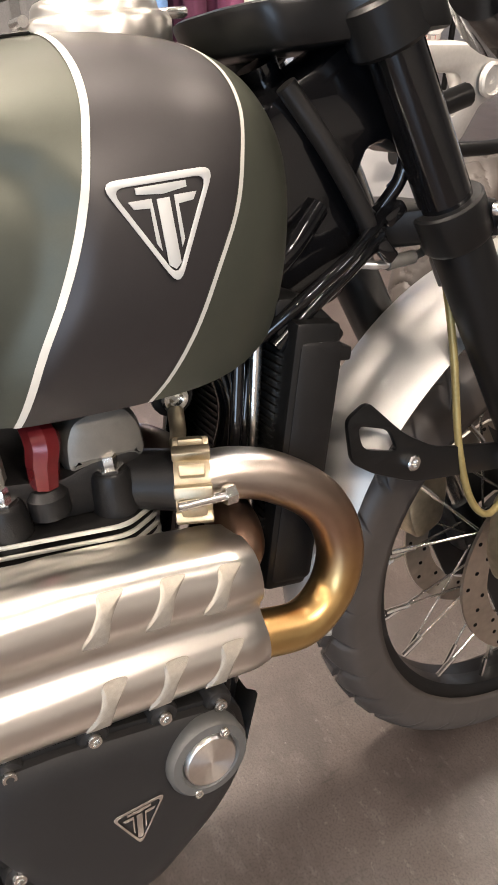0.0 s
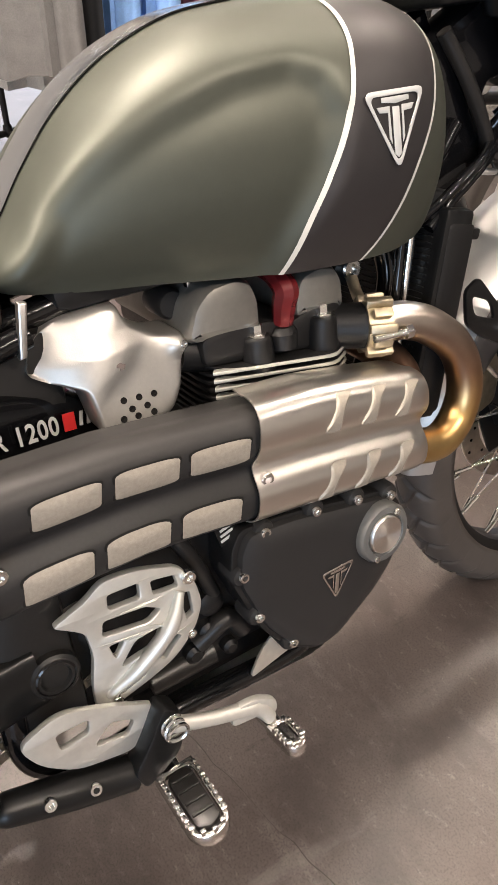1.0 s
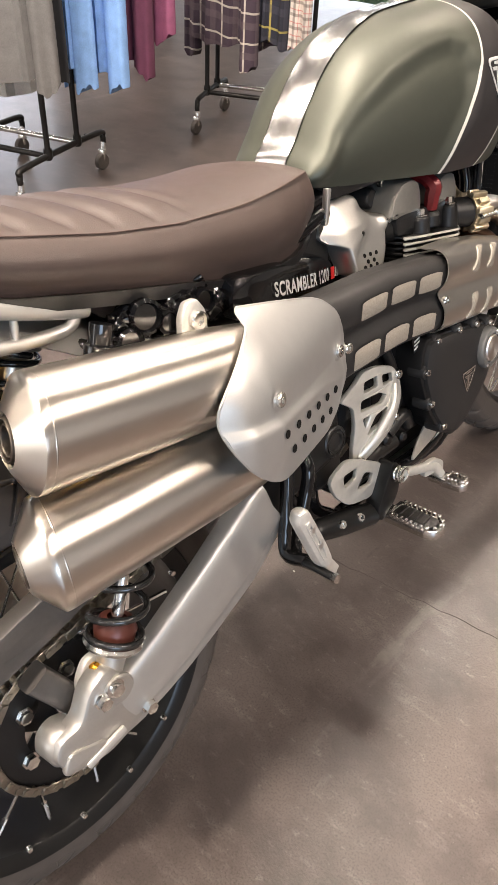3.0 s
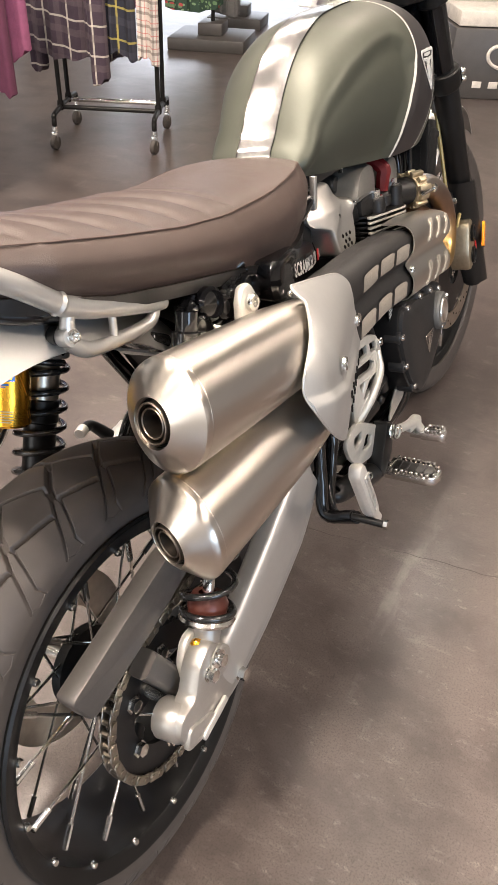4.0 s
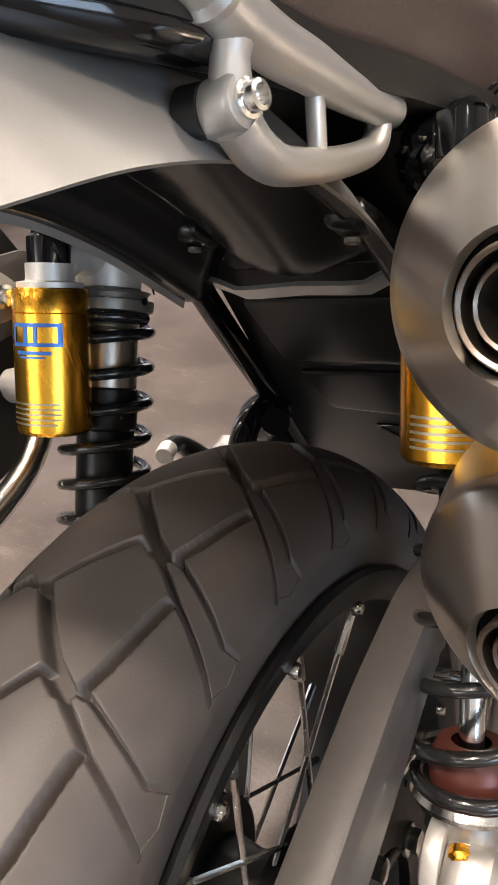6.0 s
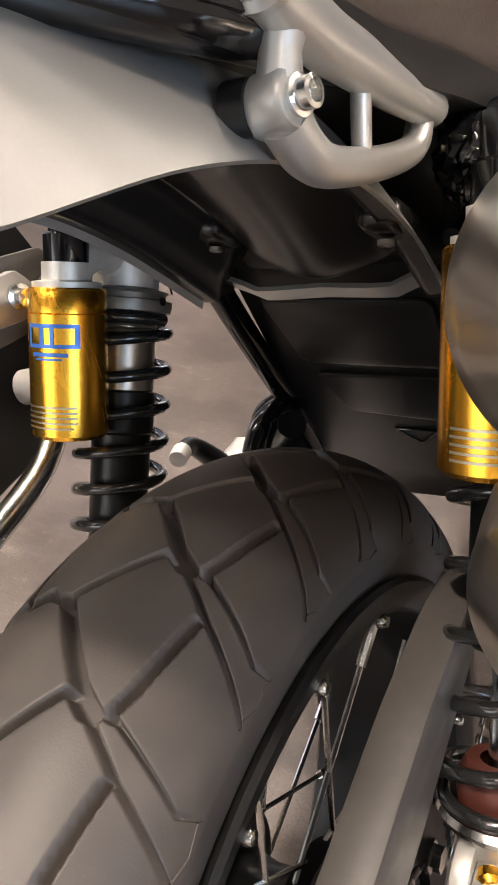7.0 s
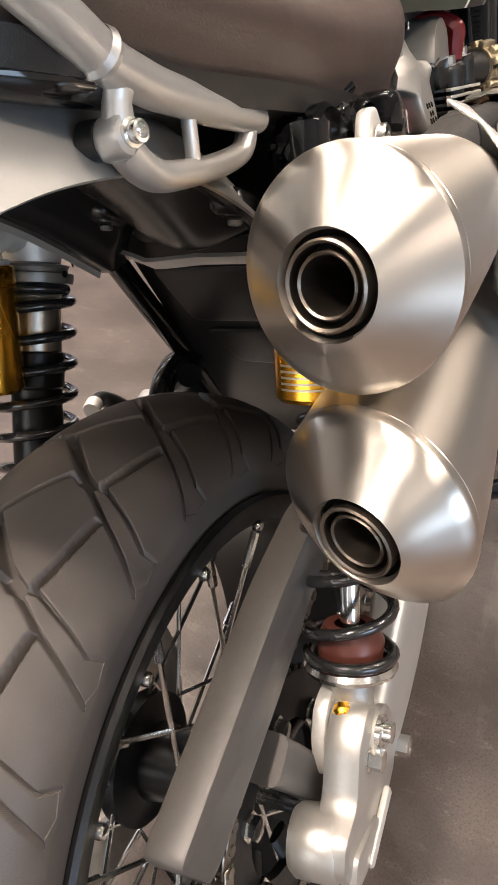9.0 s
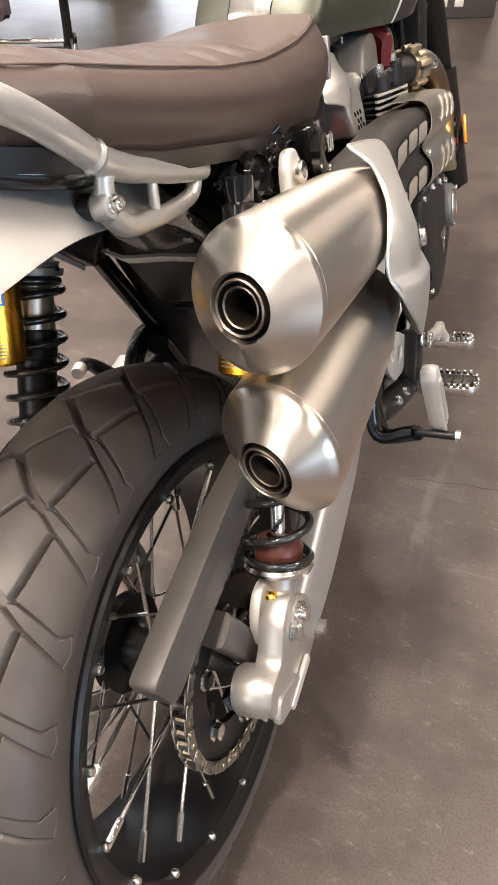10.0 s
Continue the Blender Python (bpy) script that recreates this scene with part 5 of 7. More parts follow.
def letters(text, width, place, material, parent):
    cu = bpy.data.curves.new("letters", "FONT")
    cu.body, cu.extrude, cu.offset = text, 0.0004, 0.022
    cu.space_character = 1.1
    ob = new("letters", cu)
    me = bpy.data.meshes.new_from_object(ob.evaluated_get(bpy.context.evaluated_depsgraph_get()))
    bpy.data.objects.remove(ob)
    bm = bmesh.new()
    bm.from_mesh(me)
    w = max(v.co.x for v in bm.verts)
    for v in bm.verts:
        v.co = place(v.co.x / w, v.co.y / 0.7, v.co.z)
    return part("lettering", bm, material, parent, "white printed lettering", smooth=False)


letters("SCRAMBLER 1200", 0.19, lambda u, v, w: f(0.402 + 0.177 * u, 0.742 - 0.043 * u + 0.0185 * v, -0.0035 - 0.006 * math.sin(math.pi * u) - (w > 0) * 0.0004), WHITE, panel)
part("red_mark", plate([[(0.583, 0.699), (0.596, 0.696), (0.597, 0.714), (0.584, 0.717)]], 0.001, 0.0002, side(-0.1385, 0.33, 0.41)), REDINK, panel)
for k in range(2):
    part("print_bar", plate([[(0.6 + 0.008 * k, 0.697 - 0.002 * k), (0.604 + 0.008 * k, 0.696 - 0.002 * k), (0.607 + 0.008 * k, 0.71 - 0.002 * k), (0.603 + 0.008 * k, 0.711 - 0.002 * k)]], 0.001, 0.0002, side(-0.1375, 0.33, 0.41)), WHITE, panel)
part("panel_screw", bolt((0.355, -0.153, 0.738), OUT, 0.005, 0.004), CHROME, panel)
block("airbox", 0.42, 0.60, -0.075, 0.075, 0.60, 0.80, PLASTIC, bike, 0.02, "black airbox behind the side panel")
block("battery_box", 0.256, 0.43, -0.085, 0.085, 0.70, 0.81, PLASTIC, bike, 0.015, "black box under the seat")
block("tank_underside", 0.60, 1.02, -0.075, 0.075, 0.80, 0.86, PLASTIC, bike, 0.02)
part("seat_post", plate([soft([(0.556, 0.785), (0.563, 0.786), (0.574, 0.832), (0.566, 0.834)], 0.2)], 0.01, 0.002, side(-0.095)), ALU, frame_ob)
reg = new("wiring")
reg.parent = bike
rnd = random.Random(4)
for k in range(9):
    x0, z0 = 0.17 + rnd.random() * 0.13, 0.755 + rnd.random() * 0.05
    pts = [(x0 + 0.03 * i + rnd.uniform(-0.012, 0.012), -0.115 + rnd.uniform(-0.018, 0.012), z0 + rnd.uniform(-0.022, 0.022)) for i in range(4)]
    part("cable", sweep(pts, rnd.uniform(0.004, 0.009), 10), GLOSS, reg, "gloss black cable loop")
for x, z, r in ((0.205, 0.785, 0.02), (0.235, 0.768, 0.014), (0.18, 0.765, 0.016), (0.29, 0.775, 0.015)):
    part("connector", lathe([(r * 0.6, 0), (r, 0.004), (r, 0.018), (r * 0.8, 0.022), (r * 0.7, 0.016), (0, 0.016)], (x, -0.122, z), (-0.2, -1, 0.1), 20), GLOSS, reg)


def crumple(at, size, seed):
    """A crumpled lump of thin plastic."""
    r = random.Random(seed)
    b = bmesh.new()
    bmesh.ops.create_icosphere(b, subdivisions=4, radius=1.0)
    axes = [(Vector((r.gauss(0, 1), r.gauss(0, 1), r.gauss(0, 1))).normalized(), r.uniform(5, 13), r.uniform(0, 6)) for _ in range(9)]
    for v in b.verts:
        q = v.co.copy()
        f = sum(abs(math.sin(q.dot(a) * w + p)) for a, w, p in axes) / 9
        v.co = Vector(at) + Vector((q.x * size[0], q.y * size[1], q.z * size[2])) * (0.72 + 0.5 * f)
    return b


for at, size, seed in (((0.2, -0.118, 0.778), (0.034, 0.018, 0.024), 1), ((0.262, -0.12, 0.77), (0.032, 0.02, 0.026), 2), ((0.31, -0.118, 0.762), (0.024, 0.016, 0.022), 3)):
    part("wrapped_plug", crumple(at, size, seed), GLOSS, reg, "crumpled glossy black wiring wrap", sharp=25)
# ---- swing arm, chain, shocks ----
def beam(line, half_w, half_h, name, material, parent, label="", n=20, step=0.0):
    """A boxed arm with rounded edges along a line; half sizes per point (across, up)."""
    pts = spline(line, 8)
    rings = []
    for i, q in enumerate(pts):
        d = (pts[min(i + 1, len(pts) - 1)] - pts[max(i - 1, 0)]).normalized()
        s = Vector((0, 1, 0))
        u = d.cross(s).normalized()
        u = u if u.z > 0 else -u
        t = i / (len(pts) - 1)
        w = float(np.interp(t, np.linspace(0, 1, len(half_w)), half_w))
        h = float(np.interp(t, np.linspace(0, 1, len(half_h)), half_h))
        ring = []
        for k in range(n):
            a = 2 * math.pi * k / n
            c, e = math.cos(a), math.sin(a)
            cut = 1 - step * (1 / (1 + math.exp((e + 0.28) / 0.05))) * max(0.0, min(1.0, (t - 0.12) / 0.12)) * max(0.0, min(1.0, (0.9 - t) / 0.15))
            ring.append(q + s * math.copysign(abs(c) ** 0.45, c) * w * cut + u * math.copysign(abs(e) ** 0.5, e) * h)
        rings.append(ring)
    return part(name, grid(rings, True), material, parent, label)


arm = new("swing_arm")
arm.parent = bike
for s in (-1, 1):
    beam([(0.49, s * 0.12, 0.48), (0.4, s * 0.128, 0.476), (0.3, s * 0.14, 0.462)], (0.016, 0.016), (0.035, 0.04), "pivot_section", BLACK, arm)
    beam([(0.325, s * 0.154, 0.478), (0.315, s * 0.155, 0.472), (0.25, s * 0.158, 0.43), (0.13, s * 0.16, 0.375), (0.05, s * 0.16, 0.345), (0.0, s * 0.155, 0.325)], (0.017, 0.02, 0.02, 0.018, 0.014, 0.01), (0.04, 0.05, 0.056, 0.05, 0.042, 0.028), "arm_beam", SILVERPAINT, arm, "satin silver swing arm beam", 44, 0.3)
    q = 0.158 * s
    end = part("axle_block", plate([soft([(-0.062, 0.352), (-0.05, 0.318), (0.0, 0.30), (0.06, 0.315), (0.075, 0.345), (0.05, 0.40), (0.03, 0.425), (0.0, 0.41), (-0.02, 0.375), (-0.05, 0.372)], 0.35, 4)], 0.03, 0.006, side(q)), CASTGREY, arm, "pale cast axle block")
    part("axle_end", lathe([(0, -0.02), (0.022, -0.02), (0.026, -0.015), (0.027, 0.012), (0.023, 0.018), (0, 0.018)], (-0.038, s * 0.146, 0.348), (0.12, s, 0), 32), CASTGREY, end)
    part("adjuster_plate", plate([soft([(-0.06, 0.326), (-0.01, 0.31), (0.005, 0.332), (-0.045, 0.352)], 0.3)], 0.01, 0.003, side(s * 0.172)), CASTGREY, end)
    part("block_rib", rbox((0.06, 0.006, 0.012), Matrix.Translation((0.0, s * 0.176, 0.322)) @ Matrix.Rotation(radians(-12), 4, "Y"), 0.003), CAST, end)
    for x, z in ((0.068, 0.33), (0.012, 0.388)):
        part("bolt", lathe([(0, 0), (0.011, 0), (0.011, 0.004), (0.0085, 0.004), (0.0085, 0.014), (0, 0.015)], (x, q + s * 0.012, z), (0, s, 0), 6), CHROME, end)
    part("shock_lug", plate([soft([(0.0, 0.36), (0.06, 0.36), (0.062, 0.40), (0.045, 0.425), (0.02, 0.425), (0.002, 0.4)], 0.4)], 0.012, 0.003, side(s * 0.137)), CAST, arm)
    part("lug_bolt", lathe([(0, 0), (0.012, 0), (0.012, 0.004), (0.008, 0.005), (0.008, 0.011), (0, 0.012)], (0.03, s * 0.176, 0.398), (0, s, 0), 16), CHROME, arm)
bracket = part("side_bracket", plate([soft([(0.06, 0.752), (0.128, 0.752), (0.14, 0.738), (0.128, 0.716), (0.06, 0.722)], 0.25, 4)], 0.008, 0.002, side(0.185)), CASTGREY, arm, "grey bracket plate beside the shock absorber")
part("bolt", lathe([(0, 0), (0.009, 0), (0.009, 0.005), (0.006, 0.006), (0.006, 0.014), (0, 0.015)], (0.121, 0.18, 0.735), (-0.3, -1, 0), 16), CHROME, bracket)
part("axle", sweep([(0, -0.17, 0.325), (0, 0.17, 0.325)], 0.011, 16), CHROME, arm)
# chain guard: a boxed channel over the upper chain run
guard = part("chain_guard", plate([soft([(-0.147, 0.488), (-0.13, 0.445), (-0.118, 0.443), (0.0, 0.468), (0.075, 0.49), (0.14, 0.508), (0.148, 0.535), (0.1, 0.54), (0.03, 0.532)], 0.2, 3)], 0.028, 0.004, side(-0.112)), GUARD, arm, "grey-brown plastic chain guard")
beam([(-0.035, -0.118, 0.432), (-0.008, -0.12, 0.38), (0.018, -0.12, 0.325)], (0.014, 0.014), (0.018, 0.016), "guard_stay", GUARD, guard)
# sprocket
sprocket = part("rear_sprocket", lathe([(0.062, -0.004), (0.1, -0.003), (0.1, 0.003), (0.062, 0.004)], (0, -0.094, 0.325), OUT, 44, loop=True), ENGINE, rear_wheel, "dark rear sprocket")
for i in range(44):
    a = 2 * math.pi * i / 44
    part("sprocket_tooth", lathe([(0, -0.0025), (0.0052, -0.002), (0.0052, 0.002), (0, 0.0025)], (0.1 * math.cos(a), -0.094, 0.325 + 0.1 * math.sin(a)), OUT, 8), ENGINE, sprocket)
for i in range(6):
    a = 2 * math.pi * i / 6 + 0.35
    p = Vector((0.07 * math.cos(a), -0.094, 0.325 + 0.07 * math.sin(a)))
    part("sprocket_arm", sweep([(0.045 * math.cos(a), -0.085, 0.325 + 0.045 * math.sin(a)), p], 0.012, 10, flat=0.4), BLACK, sprocket)
    part("sprocket_bolt", lathe([(0, 0), (0.012, 0), (0.012, 0.003), (0.009, 0.003), (0.009, 0.01), (0.005, 0.011), (0, 0.011)], p + Vector((0, -0.004, 0)), OUT, 6), CHROME, sprocket)
# chain links: round the sprocket and along both runs
chain = part("chain_run", sweep([(-0.01, -0.094, 0.427), (0.3, -0.1, 0.49), (0.57, -0.11, 0.535)], 0.004, 6, 12), CHAIN, bike, "oily steel drive chain")
bm = bmesh.new()
path = [Vector((0.106 * math.cos(a), -0.094, 0.325 + 0.106 * math.sin(a))) for a in np.linspace(math.radians(100), math.radians(275), 22)]
step = (path[1] - path[0]).length
for z0, z1 in (((path[-1].x, path[-1].z), (0.57, 0.445)), ((path[0].x, path[0].z), (0.57, 0.535))):
    L = math.hypot(z1[0] - z0[0], z1[1] - z0[1])
    run = [Vector((z0[0] + (z1[0] - z0[0]) * k * step / L, -0.094 - 0.016 * k * step / L, z0[1] + (z1[1] - z0[1]) * k * step / L)) for k in range(1, int(L / step))]
    path = path + run if z0[1] < 0.3 else run[::-1] + path
for i, (p, q) in enumerate(zip(path, path[1:])):
    d = (q - p).normalized()
    ang = math.atan2(d.z, d.x)
    for s in (-1, 1):
        o = Vector((0, s * (0.0085 if i % 2 else 0.0063), 0))
        rbox((step * 1.55, 0.0018, 0.0125), Matrix.Translation((p + q) / 2 + o) @ Matrix.Rotation(-ang, 4, "Y"), 0.0008, bm, 1)
    lathe([(0, -0.011), (0.0042, -0.011), (0.0042, 0.011), (0, 0.011)], p, (0, 1, 0), 8, bm)
tagged(part("roller_chain", bm, CHAIN, chain), kind="stuff")


def coil(a, b, r, wire, turns, n=10, start=0.0):
    a, b = Vector(a), Vector(b)
    z = (b - a).normalized()
    x = z.orthogonal().normalized()
    y = z.cross(x)
    m = int(turns * 26)
    pts = []
    for k in range(m + 1):
        t = k / m
        u = max(0.0, min(1.0, (t * turns - 0.6) / (turns - 1.2)))
        ang = 2 * math.pi * turns * t + start
        pts.append(a + (b - a) * (0.012 + 0.976 * u) + (x * math.cos(ang) + y * math.sin(ang)) * r)
    rings = []
    for i, q in enumerate(pts):
        d = (pts[min(i + 1, m)] - pts[max(i - 1, 0)]).normalized()
        s = d.cross(z).normalized()
        w = s.cross(d)
        rings.append([q + (s * math.cos(c) + w * math.sin(c)) * wire for c in [2 * math.pi * j / n for j in range(n)]])
    return grid(rings, True)


def shock(s):
    top, bot = Vector((0.208, s * 0.142, 0.752)), Vector((0.036, s * 0.152, 0.388))
    ob = new("shock_absorber")
    ob.parent = bike
    tagged(ob, "gold and black remote-reservoir shock absorber")
    d = (top - bot).normalized()
    P = lambda h: bot + d * h
    L = (top - bot).length
    part("lower_eye", lathe([(0, -0.018), (0.019, -0.018), (0.019, 0.018), (0, 0.018)], bot, (0, 1, 0), 24), CAST, ob)
    part("lower_clevis", sweep([P(-0.005), P(0.03), P(0.05)], (0.016, 0.018, 0.02), 20), CASTGREY, ob)
    for e in (-1, 1):
        part("clevis_cheek", lathe([(0, -0.004), (0.019, -0.004), (0.0205, -0.001), (0.0205, 0.003), (0.018, 0.005), (0, 0.005)], bot + Vector((0, e * 0.021, 0)), (0, e, 0), 28), CASTGREY, ob)
    part("spring_seat", lathe([(0.012, 0.044), (0.034, 0.046), (0.036, 0.05), (0.034, 0.054), (0.012, 0.054)], bot, d, 36), CHROME, ob)
    part("bump_collar", lathe([(0.012, 0.056), (0.024, 0.056), (0.026, 0.07), (0.02, 0.082), (0.012, 0.082)], bot, d, 30), mat("red_brown_collar", (0.09, 0.028, 0.02), 0.35, 0.3, 0.08, 100) if s < 0 else BLACK, ob, "dark red-brown bump collar")
    part("damper_rod", sweep([P(0.06), P(0.16)], 0.0075, 18), CHROME, ob, "bright damper rod")
    part("damper_body", lathe([(0.0, 0.15), (0.02, 0.15), (0.0225, 0.153), (0.0225, L - 0.15), (0.0245, L - 0.148), (0.0245, L - 0.118), (0.022, L - 0.116), (0.022, L - 0.05), (0, L - 0.05)], bot, d, 30), BLACK, ob)
    part("steel_sleeve", lathe([(0.022, L - 0.117), (0.0232, L - 0.116), (0.0232, L - 0.078), (0.022, L - 0.077)], bot, d, 30), ROTOR, ob, "bright steel damper sleeve")
    part("threaded_collar", lathe([(0.0235, h) if (k % 2) else (0.0245, h) for k, h in enumerate(np.linspace(L - 0.076, L - 0.05, 22))], bot, d, 30), ROTOR, ob, "threaded steel collar")
    ring = part("preload_ring", lathe([(0.022, L - 0.06), (0.034, L - 0.058), (0.035, L - 0.053), (0.035, L - 0.05), (0.03, L - 0.049), (0.03, L - 0.045), (0.032, L - 0.043), (0.022, L - 0.04)], bot, d, 36), ENGGREY, ob, "notched grey preload rings")
    # notches are not cut: dark spots on the rim paint their shade
    for k in range(8):
        a = 2 * math.pi * k / 8
        part("ring_notch_shade", lathe([(0, 0), (0.003, 0), (0.003, 0.001), (0, 0.001)], P(L - 0.0515) + Vector((0.035 * math.cos(a), 0.035 * math.sin(a), 0)), (math.cos(a), math.sin(a), 0), 8), DARK, ring)
    part("adjuster_lever", plate([soft([(0.0, 0.0), (0.014, 0.004), (0.018, -0.02), (0.014, -0.04), (0.004, -0.042), (0.006, -0.02)], 0.35)], 0.012, 0.003, lambda u, v, w: P(L) + Vector((0.028 + u, -s * 0.01 + w, v))), GLOSS, ob, "gloss black adjuster lever")
    part("coil_spring", coil(P(0.056), P(L - 0.06), 0.0325, 0.0045, 11.5 if s > 0 else 8.2, start=1.0), SPRING, ob, "gloss black coil spring")
    cap_ob = part("shock_head", sweep([P(L - 0.045), P(L - 0.02), P(L + 0.005)], (0.024, 0.026, 0.02), 24), CAST, ob, "cast alloy shock head")
    rt = Vector((0.135, s * 0.145, 0.735)) if s > 0 else Vector((0.118, -0.152, 0.752))
    rb = Vector((0.1, s * 0.15, 0.638)) if s > 0 else Vector((0.082, -0.152, 0.652))
    e = (rt - rb).normalized()
    part("head_bridge", sweep([P(L - 0.03), P(L - 0.015) + Vector((-0.03, 0, 0.012)), rt + e * 0.01], (0.017, 0.014, 0.013), 14), CAST, cap_ob)
    H = (rt - rb).length
    res = part("reservoir", lathe([(0, 0), (0.0245, 0.0), (0.027, 0.003), (0.027, H * 0.83), (0.0263, H * 0.835), (0.027, H * 0.84), (0.027, H - 0.002), (0.0255, H), (0, H)], rb, e, 48), GOLD, ob, "gold anodised reservoir")
    part("reservoir_cap", lathe([(0.0235, 0), (0.0235, 0.004), (0.017, 0.005), (0.017, 0.017), (0, 0.018)], rt, e, 32), CAST, res)
    part("adjuster_knob", lathe([(0.0155, 0.0), (0.0155, 0.018), (0.012, 0.02), (0.012, 0.04), (0, 0.04)], rt + e * 0.017, e, 20), GLOSS, res, "gloss black adjuster knob")
    # printed label wrapped on the reservoir
    x = Vector((-1, -0.2, 0)) - e * Vector((-1, -0.2, 0)).dot(e)
    x.normalize()
    y = e.cross(x)
    wrap = lambda u, v, w: rb + e * v + (x * math.cos(u) + y * math.sin(u)) * (0.0274 + w)

    def printed(u0, u1, v0, v1, material, name):
        part(name, grid([[wrap(u0 + (u1 - u0) * i / 10, v, 0.0) for i in range(11)] for v in (v0, v1)]), material, res)
    printed(-0.6, 0.85, H * 0.615, H * 0.64, BLUE, "label_line")
    printed(-0.6, 0.85, H * 0.745, H * 0.77, BLUE, "label_line")
    for a, b in ((-0.6, -0.5), (-0.2, -0.08), (0.1, 0.2), (0.72, 0.85)):
        printed(a, b, H * 0.64, H * 0.745, BLUE, "label_line")
    printed(-0.45, 0.55, H * 0.56, H * 0.585, BLUE, "label_bar")
    printed(-0.35, 0.4, H * 0.535, H * 0.548, BLUE, "label_bar")
    for k in range(5):
        printed(-0.8, 0.75 - 0.1 * (k == 0), H * (0.08 + 0.035 * k), H * (0.093 + 0.035 * k), BRASS, "warning_print")
    part("adjuster_screw", lathe([(0, 0), (0.008, 0), (0.0085, 0.006), (0.006, 0.009), (0, 0.009)], P(0.03) + Vector((-0.02, 0, 0)), (-0.9, -0.3, 0.1), 12), GOLD, ob, "gold adjuster screw")
    return ob


shock(-1)
shock(1)

# ---- rear mudguard and what hangs below it ----
FX = ((-0.168, 0.828, 0.842, 0.118), (-0.16, 0.832, 0.868, 0.116), (-0.145, 0.832, 0.89, 0.113), (-0.12, 0.828, 0.90, 0.11), (-0.05, 0.825, 0.895, 0.105), (0.0, 0.818, 0.885, 0.104), (0.035, 0.809, 0.878, 0.104), (0.067, 0.799, 0.869, 0.104), (0.104, 0.780, 0.852, 0.103), (0.145, 0.752, 0.826, 0.102), (0.178, 0.724, 0.80, 0.1), (0.215, 0.69, 0.765, 0.097))


FXS = [smooth_table([(r[0], r[k]) for r in FX]) for k in (1, 2, 3)]


def fender_ring(x, drop=0.0, narrow=1.0):
    ze, zc, w = [interp(x, FXS[k]) for k in (0, 1, 2)]
    out = []
    for k in range(-12, 13):
        u = k / 12
        out.append(Vector((x, u * w * narrow, ze + (zc - ze) * (1 - abs(u) ** 2.6) - drop)))
    return out


xs = [-0.168 + 0.008 * i for i in range(4)] + [-0.136 + 0.351 * i / 60 for i in range(61)]
guard_ob = part("rear_mudguard", thicken(grid([fender_ring(x) for x in xs]), 0.002), SILVERPAINT, bike, "satin silver rear mudguard")
LINER = mat("smooth_black_plastic", (0.012, 0.0115, 0.011), 0.24, 0.0, 0.08, 200, bump=0.03, bump_scale=900, spec=0.45)


def liner_ring(x):
    """Inside of the mudguard: flat ledges along both edges and a broad smooth bulge that ends in a rounded nose."""
    out = []
    nose = max(0.0, min(1.0, (0.238 - x) / 0.045))
    nose = math.sqrt(1 - (1 - nose) ** 2)
    for k in range(-24, 25):
        u = k / 24
        ze, zc, w = [interp(x, FXS[j]) for j in (0, 1, 2)]
        arch = ze + 0.004 + (zc - ze - 0.022) * max(0.0, 1 - (abs(u) / 0.86) ** 4)
        b = max(0.0, 1 - (abs(u + 0.08) / 0.6) ** 2)
        out.append(Vector((x, u * w * 0.95, arch - (0.034 + 0.1 * max(0.0, x - 0.11)) * nose * b ** 0.7 - 0.004 * math.exp(-((abs(u + 0.05) - 0.72) / 0.06) ** 2))))
    return out


part("mudguard_liner", grid([liner_ring(x) for x in [-0.06 + 0.298 * i / 66 for i in range(67)]]), LINER, guard_ob, "smooth black plastic mudguard liner", sharp=70)
for x, y, z in ((0.2, 0.06, 0.742), (0.15, -0.084, 0.752)):
    pocket = part("bolt_pocket", rbox((0.04, 0.026, 0.018), Matrix.Translation((x + 0.005, y, z + 0.006)) @ Matrix.Rotation(radians(30), 4, "Y"), 0.008, seg=3), LINER, guard_ob)
    part("bolt", bolt((x - 0.001, y, z - 0.003), (-0.5, 0, -1), 0.005, 0.003), ENGGREY, pocket)
part("front_trim", grid([[(0.228 + d, y, interp(abs(y), ((0, 0.700), (0.05, 0.698), (0.075, 0.709), (0.1, 0.709))) - e) for d, e in ((-0.004, 0.0), (0.0, -0.002), (0.006, 0.008), (0.01, 0.012), (0.02, 0.012))] for y in np.linspace(-0.09, 0.09, 15)]), SILVERPAINT, guard_ob, "grey trim strip across the liner")
inner = part("inner_mudguard", thicken(grid([[(interp(z, ((0.43, 0.40), (0.52, 0.355), (0.6, 0.32), (0.70, 0.275))) + 0.35 * y * y, y, z) for y in np.linspace(-0.115, 0.105, 13)] for z in np.linspace(0.42, 0.71, 16)]), 0.004), PLASTIC, bike, "black inner mudguard ahead of the rear tyre")
part("moulded_panel", plate([soft([(-0.06, 0.60), (0.07, 0.605), (0.085, 0.675), (-0.06, 0.67)], 0.15)], 0.008, 0.003, lambda u, v, w: Vector((interp(v, ((0.52, 0.345), (0.6, 0.312), (0.70, 0.268))) + w, u, v))), PLASTIC, inner)
part("moulded_panel", plate([soft([(-0.07, 0.535), (0.045, 0.545), (0.065, 0.592), (-0.07, 0.59)], 0.15)], 0.006, 0.002, lambda u, v, w: Vector((interp(v, ((0.52, 0.347), (0.6, 0.314), (0.70, 0.27))) + w, u, v))), PLASTIC, inner)
